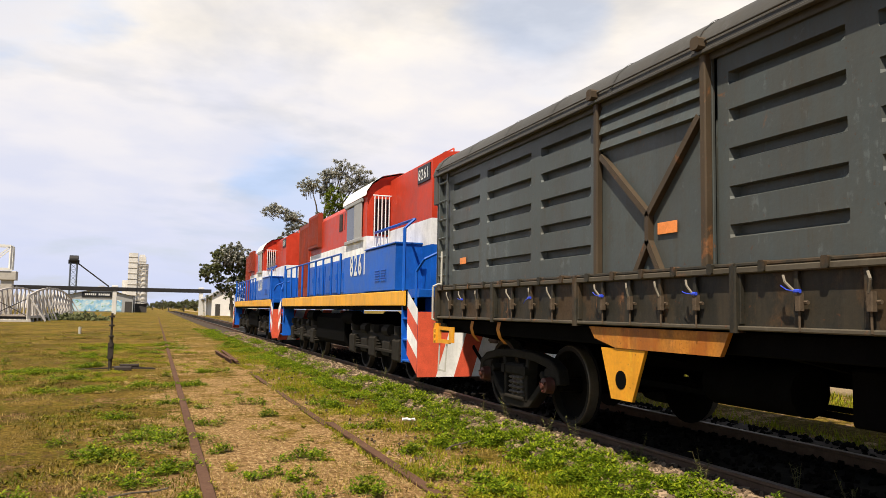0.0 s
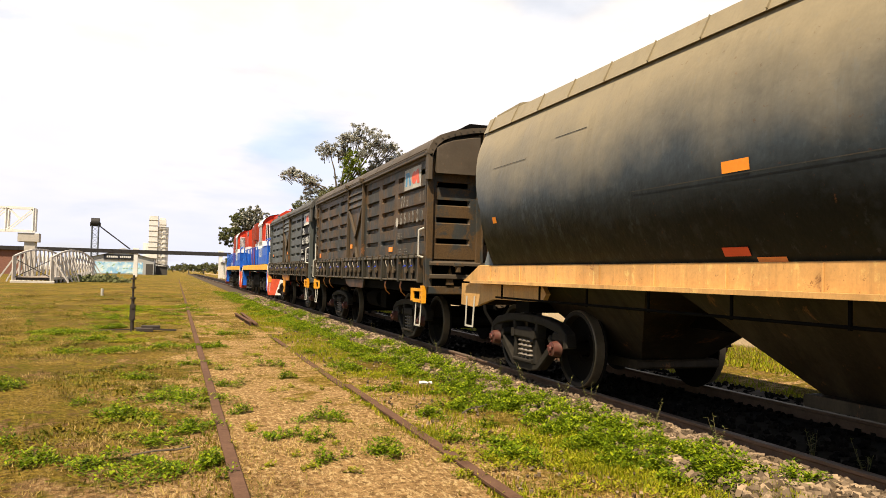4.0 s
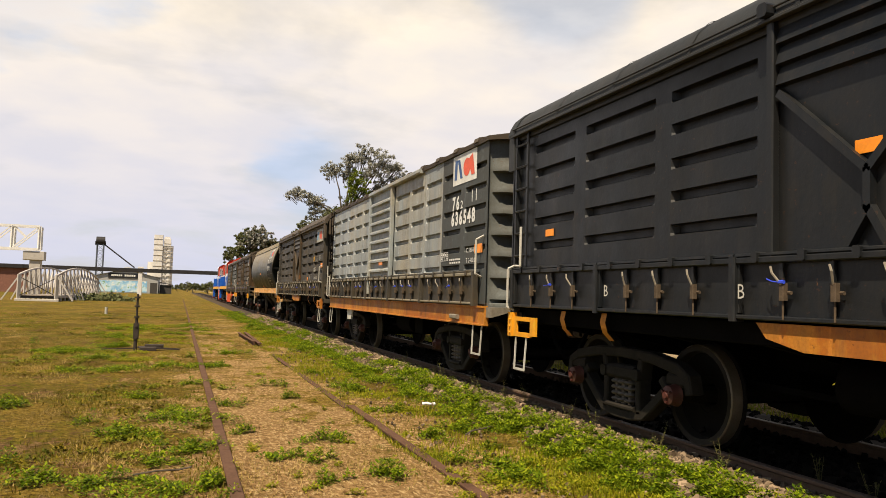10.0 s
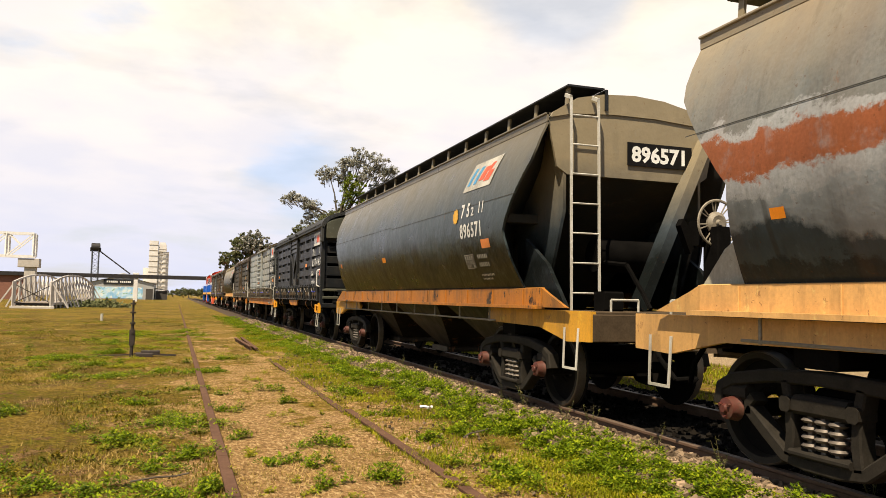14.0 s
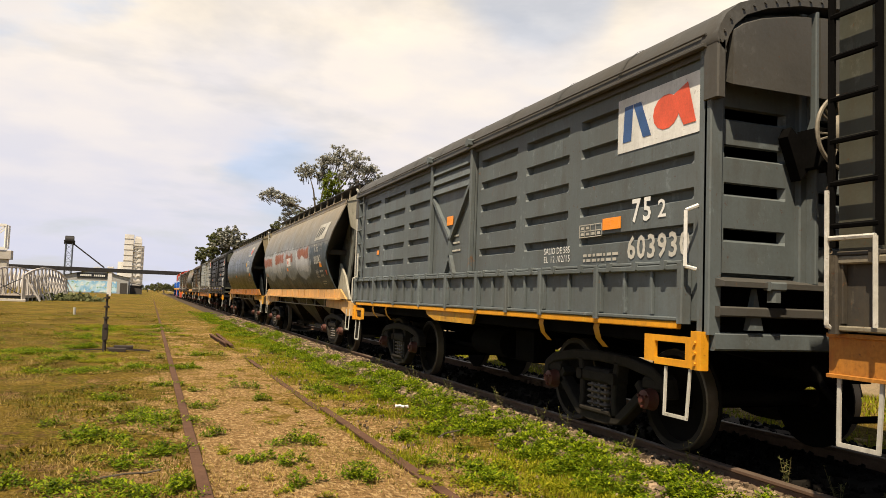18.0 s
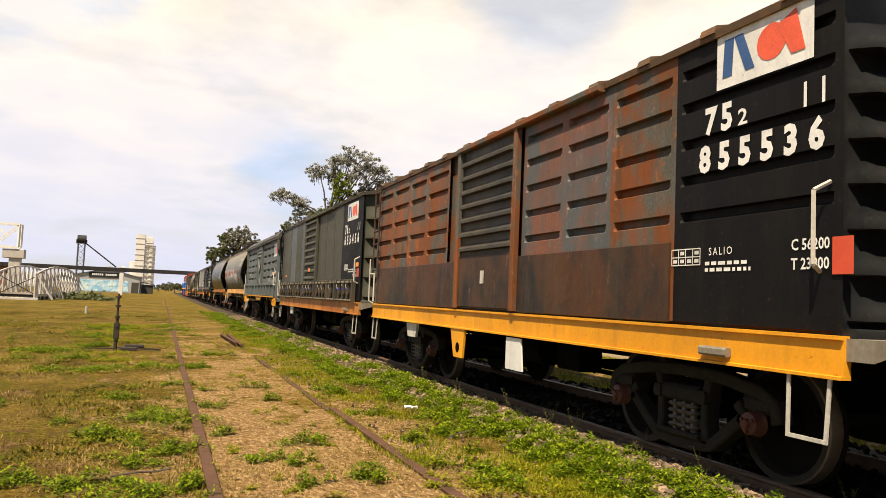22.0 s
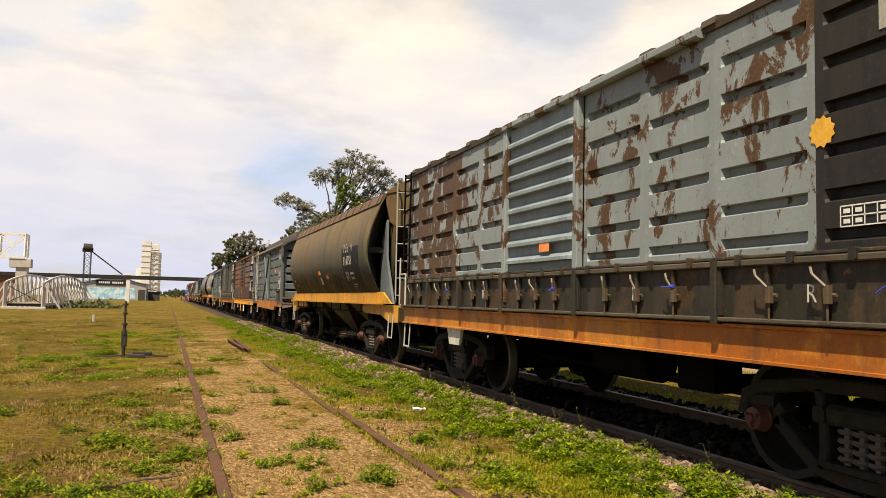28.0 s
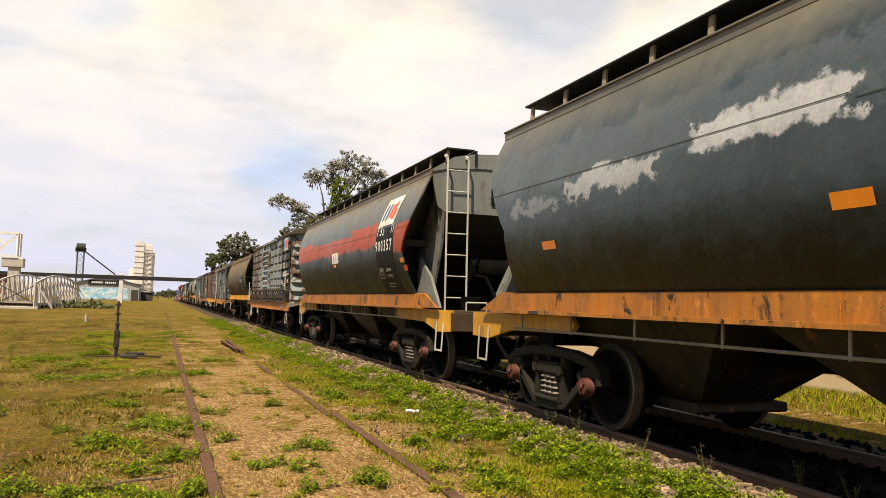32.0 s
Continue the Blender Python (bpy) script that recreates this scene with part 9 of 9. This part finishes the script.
def make_trees():
    G, D, E, K = "leaf_grey", "leaf_dark", "leaf_green", "leaf_deep"
    rr = random.Random(19)
    def puffs(c, rad, count, leaves, mat):
        out = []
        for i in range(count):
            d = Vector((rr.gauss(0, 1), rr.gauss(0, 1), rr.gauss(0, 1))).normalized() * rr.random() ** 0.4
            out.append((c[0] + d.x * rad[0], c[1] + d.y * rad[1], c[2] + d.z * rad[2] - 0.10 * (d.x * rad[0]) ** 2, rr.uniform(0.35, 0.62), leaves, mat))
        return out
    # open, layered crown: tufts on spreading limbs, with sky between the limbs
    tufts = [(-3.5, 0.0, 9.05, 1.25, 0.55), (-2.2, 0.4, 8.55, 0.8, 0.4), (-0.9, 0.2, 11.2, 1.0, 0.7), (0.3, -0.3, 12.2, 1.1, 0.7), (1.7, 0.2, 12.7, 1.3, 0.75), (3.1, -0.2, 12.2, 1.2, 0.8),
             (4.3, 0.3, 11.4, 1.1, 0.8), (5.4, 0.0, 10.7, 1.0, 0.7), (2.3, -0.5, 11.3, 1.4, 0.7), (0.6, 0.4, 11.1, 1.0, 0.6), (3.7, 0.4, 10.3, 1.3, 0.8), (5.0, 0.2, 9.5, 1.4, 0.9), (2.6, 0.3, 9.6, 1.2, 0.8), (6.4, 0.2, 9.6, 1.1, 0.8), (4.0, 0.0, 8.6, 1.6, 1.0)]
    crown = []
    for dx, dy, z, wide, tall in tufts:
        crown.append((dx, dy, z, wide * 0.6, 220, G))
        crown += puffs((dx, dy, z), (wide, wide * 0.7, tall), 15, 150, G)
    crown += puffs((0.7, -1.3, 10.1), (0.7, 0.5, 1.2), 22, 150, E) + puffs((1.3, -1.1, 8.6), (1.1, 0.6, 1.2), 20, 140, E) + puffs((0.4, -0.8, 7.2), (2.6, 0.9, 1.2), 40, 130, D) + puffs((-1.7, 0, 7.6), (1.5, 0.8, 0.8), 22, 120, G)
    tree(12.0, 60, 7.2, crown, None, 41, label="tall grey-leaved tree with creeper behind the track", leaf=0.15)
    low = [(0, 0, 7.0, 1.0, 300, D)] + puffs((-2.3, 0, 7.7), (1.8, 1.4, 1.3), 40, 120, D) + puffs((1.2, 0, 9.3), (2.6, 1.5, 1.8), 70, 120, D) + puffs((0.0, 0.3, 9.0), (2.4, 1.0, 1.2), 24, 100, G) + puffs((0.4, 0, 5.2), (4.6, 1.6, 2.4), 90, 100, D)
    tree(14.5, 78, 3.5, low, None, 42, label="low leafy tree behind the track", leaf=0.24)
    # the last puffs, in paler G leaves, put sunlight on the upper front by colour
    bulk = [(0, 0, 7.0, 1.4, 300, D), (2.5, 0, 6.0, 1.4, 300, D)] + puffs((-1.2, 0, 8.3), (2.7, 2.0, 2.1), 110, 130, D) + puffs((2.6, 0, 7.0), (2.4, 2.0, 1.9), 80, 130, D) + puffs((0.8, 0, 4.6), (4.4, 2.0, 2.2), 90, 80, D) + puffs((5.0, 0, 7.4), (2.6, 2.0, 1.9), 90, 110, D) + puffs((-3.2, -0.4, 6.4), (1.6, 1.4, 1.6), 40, 110, D) + puffs((0.0, -1.6, 9.0), (2.6, 0.8, 1.6), 60, 90, G)
    tree(10.2, 112, 3.2, bulk, None, 43, label="dark green tree by the station", leaf=0.34)
    tree(14.5, 13.0, 3.0, [(-1.2, 0, 6.2, 1.7, 2550, K), (0.6, 0, 7.4, 2.0, 3230, K), (2.6, 0, 8.2, 2.3, 3230, K), (0.4, 0.5, 5.0, 2.2, 2890, K), (3.2, 1, 5.6, 2.4, 2550, K), (-1.0, 0.3, 3.8, 1.6, 1870, K), (2, 0.3, 3.4, 2.0, 2040, K)] + puffs((1.6, 0.5, 5.4), (3.4, 2.2, 3.4), 110, 110, K) + puffs((1.2, 0, 2.2), (3.2, 2.0, 1.6), 50, 100, K), None, 44, label="broad dark green tree beside the path", leaf=0.22, trunk_r=0.35)
    tree(19.0, 9.0, 3.0, [(-2.0, 0, 6.4, 2.0, 2210, K), (0.6, 0, 7.8, 2.4, 2550, K), (2.6, 0, 6.8, 2.4, 2210, K), (0.4, 0.5, 4.6, 2.6, 2210, K), (-1.8, 0, 3.8, 2.0, 1530, K)], None, 45, label="broad dark green tree beside the path", leaf=0.24, trunk_r=0.35)
    for n, (x, y, h, w) in enumerate(((4.5, 300, 4.4, 5), (8.5, 262, 4.6, 6), (12.5, 240, 4.8, 6), (17, 210, 5.0, 6), (14, 300, 5.5, 7), (22, 225, 5.6, 7), (3.2, 380, 4.6, 6), (-1.5, 420, 4.2, 6))):
        tree(x, y, h * 0.3, [(w * (i - 3) * 0.26, 0, h * (0.50 + 0.14 * math.sin(i * 2.1 + n)), w * 0.24, 420, D) for i in range(7)], None, 60 + n, label="distant dark green tree along the line", leaf=0.55, group="far trees along the line")


make_trees()


# ---------------------------------------------------------------- buildings and bridge in the distance
def make_far():
    # concrete grain silo
    t = thing("grain_silo", "tall pale concrete grain silo with a stair tower", "silo", m=pose(-8.3, 350, 0))
    s = Shape()
    for i in range(3):
        s.rod((-1.4 + i * 2.2, 0, -1), (-1.4 + i * 2.2, 0, 19.5), 1.7, 20)
    part("silo_cell", s, "concrete_white", t)
    s = Shape().slab(-3.2, 0.4, -2.4, 2.2, -1, 24.0, 0.1)
    part("stair_tower", s, "concrete_white", t)
    for i in range(10):
        part("floor_ledge", Shape().slab(-3.3, 0.5, -2.55, -2.38, 1.4 + i * 2.3, 1.7 + i * 2.3, 0.03), "concrete", t)
        part("floor_ledge", Shape().slab(-0.2, 4.6, -1.95, -1.70, 0.6 + i * 2.0, 0.85 + i * 2.0, 0.03), "concrete", t)
    s = Shape().slab(0.6, 3.6, -2.0, 2.0, 19.5, 22.6, 0.1)
    s.slab(0.9, 3.2, -1.6, 1.6, 22.6, 23.4, 0.1)
    part("head_house", s, "concrete_white", t)
    s = Shape()
    for i in range(9):
        s.slab(0.6, 3.4, -2.15, -2.0, 2.0 + i * 2.3, 2.16 + i * 2.3, 0.03)
        s.slab(3.5, 3.75, -2.1, -1.2, 1.5 + i * 2.3, 2.6 + i * 2.3, 0.03)
    part("landing", s, "concrete", t)
    t = thing("grain_silo", "lower pale concrete silo annex", "silo", m=pose(-12.0, 352, 0))
    part("silo_cell", Shape().rod((0, 0, -1), (0, 0, 12.5), 1.8, 20), "concrete_white", t)
    # bucket elevator
    t = thing("bucket_elevator", "slim steel elevator tower with a slanting spout", "elevator tower", m=pose(-26.0, 280, 0))
    s = Shape()
    for dx in (-1.0, 1.0):
        for dy in (-0.8, 0.8):
            s.beam((dx, dy, 0), (dx, dy, 17), 0.28, 0.28)
    for i in range(9):
        z = i * 1.9
        s.beam((-1, -0.8, z), (1, -0.8, z + 1.9), 0.12, 0.12)
        s.beam((1, 0.8, z), (-1, 0.8, z + 1.9), 0.12, 0.12)
        s.beam((-1, -0.8, z), (1, -0.8, z), 0.12, 0.12)
    part("tower_frame", s, "lattice_blue", t)
    s = Shape().rod((-1.3, 0, 16.6), (1.3, 0, 16.6), 1.4, 14)
    s.slab(-1.6, 1.6, -0.9, 0.9, 15.2, 16.5, 0.1)
    part("tower_head", s, "girder", t)
    part("spout", Shape().rod((1.0, 0, 15.6), (11.0, 0, 8.0), 0.22, 8), "girder", t)
    t = thing("storage_bin", "round sheet-metal bin with a cone roof", "silo", m=pose(-17.0, 278, 0))
    part("bin_wall", Shape().rod((0, 0, 0), (0, 0, 6.2), 5.2, 24), "shed", t)
    part("cone_roof", Shape().rod((0, 0, 6.2), (0, 0, 8.2), 5.4, 24, 0.5), "roof_sheet", t)
    # goods shed with sign and mural
    t = thing("goods_shed", "grey sheet-metal shed with a blue mural and black sign", "shed", m=pose(-12.6, 200, 0))
    s = Shape().prism([(-7.2, 0), (7.4, 0), (7.4, 3.9), (0, 5.6), (-7.2, 3.9)], 0, 22, 1)
    part("wall", s, "shed", t)
    s = Shape()
    s.sheet([[(-7.6, y, 3.85), (0, y, 5.72), (7.8, y, 3.85)] for y in (-0.4, 22.4)])
    part("roof", s, "roof_sheet", t)
    part("mural", Shape().slab(-5.9, 4.9, -0.05, 0, 0.2, 2.9, 0.01), "mural", t, "blue and green painted mural")
    sg = part("sign_board", Shape().slab(-3.9, 2.9, -0.16, -0.05, 3.55, 4.75, 0.03), "sign_black", t, "black name board with white writing")
    s = Shape()
    p = -3.2
    rr = random.Random(8)
    for i in range(13):
        wd = 0.30 if i != 6 else 0.0
        if wd:
            s.slab(p, p + wd, -0.18, -0.165, 3.95, 4.38, 0.004)
        p += 0.42
    part("sign_writing", s, "white", sg)
    part("doorway", Shape().slab(5.6, 7.2, -0.06, 0, 0, 2.6, 0.01), "shed_dark", t)
    t = thing("lean_to", "dark open shelter beside the shed", "shelter", m=pose(-3.6, 205, 0))
    part("roof", Shape().prism([(-1.4, 2.9), (1.8, 2.3), (1.8, 2.15), (-1.4, 2.75)], 0, 9, 1), "girder", t)
    part("wall", Shape().slab(-1.3, 1.4, 0.4, 9, 0, 2.2, 0.02), "shed_dark", t)
    # girder over the line on two white columns
    t = thing("girder_bridge", "long dark girder over the line on white columns", "bridge", m=pose(0, 150, 0))
    s = Shape()
    s.slab(-40, 9.6, -0.5, 0.5, 4.15, 4.85, 0.03)
    for i in range(33):
        s.slab(-39.5 + i * 1.5, -39.42 + i * 1.5, -0.56, -0.5, 4.2, 4.8, 0.01)
    part("girder", s, "girder", t)
    for x in (-7.0, 7.8):
        s = Shape().slab(x - 0.35, x + 0.35, -0.4, 0.4, -0.3, 4.15, 0.03)
        s.slab(x - 0.5, x + 0.5, -0.45, 0.45, 4.85, 5.15, 0.03)
        part("column", s, "concrete_white", t)
    # old footbridge span set down on the field
    def old_span(L=24.5, n=12):
        b = thing("truss_span", "white arched steel footbridge span resting on the field", "bridge span", m=pose(-11.55, 73.5, 0, 0, 0, -2.1))
        ys = [L * i / n for i in range(n + 1)]
        zs = [2.25 + 0.85 * (1 - (2 * i / n - 1) ** 2) for i in range(n + 1)]
        for k in (-1, 1):
            x = k * 1.47
            s = Shape()
            for i in range(n):
                s.beam((x, ys[i], zs[i]), (x, ys[i + 1], zs[i + 1]), 0.15, 0.14)
            part("top_chord", s, "span_paint", b)
            part("bottom_chord", Shape().beam((x, 0, 0.40), (x, L, 0.40), 0.16, 0.22), "span_paint", b)
            for i in range(n + 1):
                w = 0.30 if i in (0, n) else 0.13
                part("upright", Shape().beam((x, ys[i], -0.05), (x, ys[i], zs[i]), w, 0.15), "span_paint", b)
                part("outer_strut", Shape().beam((x, ys[i] + 0.02, zs[i] * (0.96 if i in (0, n) else 0.9)), (x + k * (1.3 if i in (0, n) else 1.0), ys[i] + 0.02, 0.05), 0.14, 0.11), "span_paint", b)
                if 0 < i < n:
                    j = i + 1 if i < n / 2 else i - 1
                    part("diagonal", Shape().beam((x, ys[i], zs[i] - 0.1), (x, ys[j], 0.45), 0.10, 0.10), "span_paint", b)
        for yy in (0.0, L):
            part("end_brace", Shape().beam((-1.4, yy, 0.45), (1.4, yy, 2.0), 0.07, 0.06), "girder", b)
            part("end_brace", Shape().beam((1.4, yy + 0.08, 0.45), (-1.4, yy + 0.08, 2.0), 0.07, 0.06), "girder", b)
            part("end_sill", Shape().slab(-1.7, 1.7, yy - 0.25, yy + 0.12, -0.1, 0.18, 0.03), "concrete", b)
        for i in range(n):
            part("deck_plank", Shape().slab(-1.35, 1.35, ys[i] + 0.04, ys[i + 1] - 0.04, 0.44, 0.52, 0.01), "deck", b)
            part("cross_beam", Shape().beam((-1.45, ys[i] + 0.2, 0.32), (1.45, ys[i] + 0.2, 0.32), 0.16, 0.18), "girder", b)
    old_span()
    # truss on a concrete pier at the field's edge
    t = thing("footbridge", "white lattice footbridge span on a concrete pier", "footbridge", m=pose(-20.6, 128, 0))
    s = Shape().slab(-0.75, 0.75, -0.75, 0.75, -0.3, 5.0, 0.05)
    s.slab(-1.6, 1.2, -1.0, 1.0, 5.0, 6.3, 0.06)
    part("pier", s, "concrete", t)
    s = Shape()
    for y in (-1.0, 1.0):
        s.beam((-24, y, 6.6), (0.4, y, 6.6), 0.3, 0.35)
        s.beam((-24, y, 10.0), (0.4, y, 10.0), 0.3, 0.3)
        for i in range(7):
            x = 0.4 - i * 3.6
            s.beam((x, y, 6.6), (x, y, 10.0), 0.3, 0.3)
            if i < 6:
                s.beam((x, y, 10.0), (x - 3.6, y, 6.6), 0.18, 0.18)
                s.beam((x - 1.8, y, 8.3), (x - 3.6, y, 10.0), 0.14, 0.14)
    part("lattice_truss", s, "truss_white", t)
    t = thing("brick_store", "long low dull-red brick store", "building", m=pose(-42, 150, 0))
    part("wall", Shape().slab(-15, 17.5, 0, 8, -0.2, 4.6, 0.03), "brickred", t)
    part("roof", Shape().prism([(-15.4, 4.6), (17.9, 4.6), (17.9, 4.8), (-15.4, 4.8)], -0.4, 8.4, 1), "girder", t)
    # station building right of the line
    t = thing("station_building", "white gabled station building with a porch", "building", m=pose(10.7, 138, 0))
    part("wall", Shape().prism([(-1.7, -0.2), (6.0, -0.2), (6.0, 3.0), (0.4, 4.55), (-1.7, 3.7)], 0, 18, 1), "wall_white", t)
    part("roof", Shape().prism([(-2.9, 3.05), (0.4, 4.85), (6.5, 3.0), (6.5, 2.9), (0.4, 4.72), (-2.9, 2.95)], -0.3, 18.4, 1), "roof_sheet", t)
    for i in range(3):
        part("porch_post", Shape().slab(-2.75, -2.6, 0.2 + i * 4, 0.35 + i * 4, -0.1, 3.05, 0.01), "concrete_white", t)
    part("door", Shape().slab(-1.1, -0.3, -0.05, 0.02, 0, 2.1, 0.01), "shed_dark", t)
    for x in (1.2, 3.4):
        part("window", Shape().slab(x, x + 0.9, -0.05, 0.02, 1.1, 2.2, 0.01), "glass", t)
    part("wall_box", Shape().slab(2.2, 2.9, -0.25, 0, 2.3, 2.7, 0.02), "shed", t)
    t = thing("hedge", "low dark hedge on the field's edge", "hedge", m=pose(-7.6, 84, 0))
    rr = random.Random(77)
    v, f = [], []
    for i in range(900):
        p = Vector((rr.gauss(0, 1.3), rr.gauss(0, 0.8), abs(rr.gauss(0.1, 0.28))))
        a = Vector((rr.uniform(-1, 1), rr.uniform(-1, 1), rr.uniform(-1, 1))).normalized() * 0.2
        b = a.orthogonal() * 0.6
        k = len(v)
        v += [tuple(p - a), tuple(p + b), tuple(p + a), tuple(p - b)]
        f.append((k, k + 1, k + 2, k + 3))
    me = bpy.data.meshes.new("foliage"); me.from_pydata(v, [], f); me.materials.append(M["leaf_dark"])
    o = new("foliage", me); o.parent = t


make_far()


# ---------------------------------------------------------------- bird
def make_bird():
    b = thing("bird", "dark grey pigeon in flight above the train", "bird")
    s = Shape().lathe([(0, -0.17), (0.03, -0.14), (0.055, -0.02), (0.045, 0.08), (0.03, 0.12), (0.032, 0.15), (0.012, 0.19), (0, 0.21)], (0, 0, 0), (-1, 0, 0.1), 10)
    part("body", s, "feather", b)
    s = Shape().prism([(0.13, -0.05), (0.13, 0.05), (0.30, 0.07), (0.30, -0.07)], -0.008, 0.004, 2)
    part("tail", s, "feather", b)
    for k in (-1, 1):
        wng = Shape()
        wng.add([(-0.09, 0, 0), (0.08, 0, 0), (0.10, k * 0.16, 0.02), (0.05, k * 0.33, -0.01), (-0.05, k * 0.20, 0.03)], [(0, 1, 2, 4), (4, 2, 3)])
        wng.add([(-0.09, 0, 0.008), (0.08, 0, 0.008), (0.10, k * 0.16, 0.028), (0.05, k * 0.33, -0.002), (-0.05, k * 0.20, 0.038)], [(4, 2, 1, 0), (3, 2, 4)])
        WINGS.append((part("wing", wng, "feather", b), k))
    return b


WINGS = []
BIRD = make_bird()


# ---------------------------------------------------------------- what moves
def motions():
    for w, s in TRAIN:
        walk(w, [(t * 2.0, pose(TRACK_X, s + SPEED * t * 2.0, RAIL_Z)) for t in range(17)])
    for w, y, r, phase in WHEELSETS:
        turn = math.degrees(SPEED / r)
        walk(w, [(i * 0.1, pose(0, y, r, -(phase + turn * i * 0.1))) for i in range(321)])
    walk(BIRD, [(t, pose(12.2 - (t - 18.4) * 18.6, 24.0, 9.0 - 0.9 * (t - 18.4) + 0.9 * (t - 18.4) ** 2 if 17 < t < 20 else 9.2, 0, 0, 0)) for t in (0, 8, 16, 18, 18.4, 18.6, 18.8, 19.0, 19.4, 20, 26, 32)])
    for wng, k in WINGS:
        walk(wng, [(i * 0.1, pose(0, 0, 0.03, k * (18 + 42 * math.sin(i * 2.4)))) for i in range(321)])


motions()
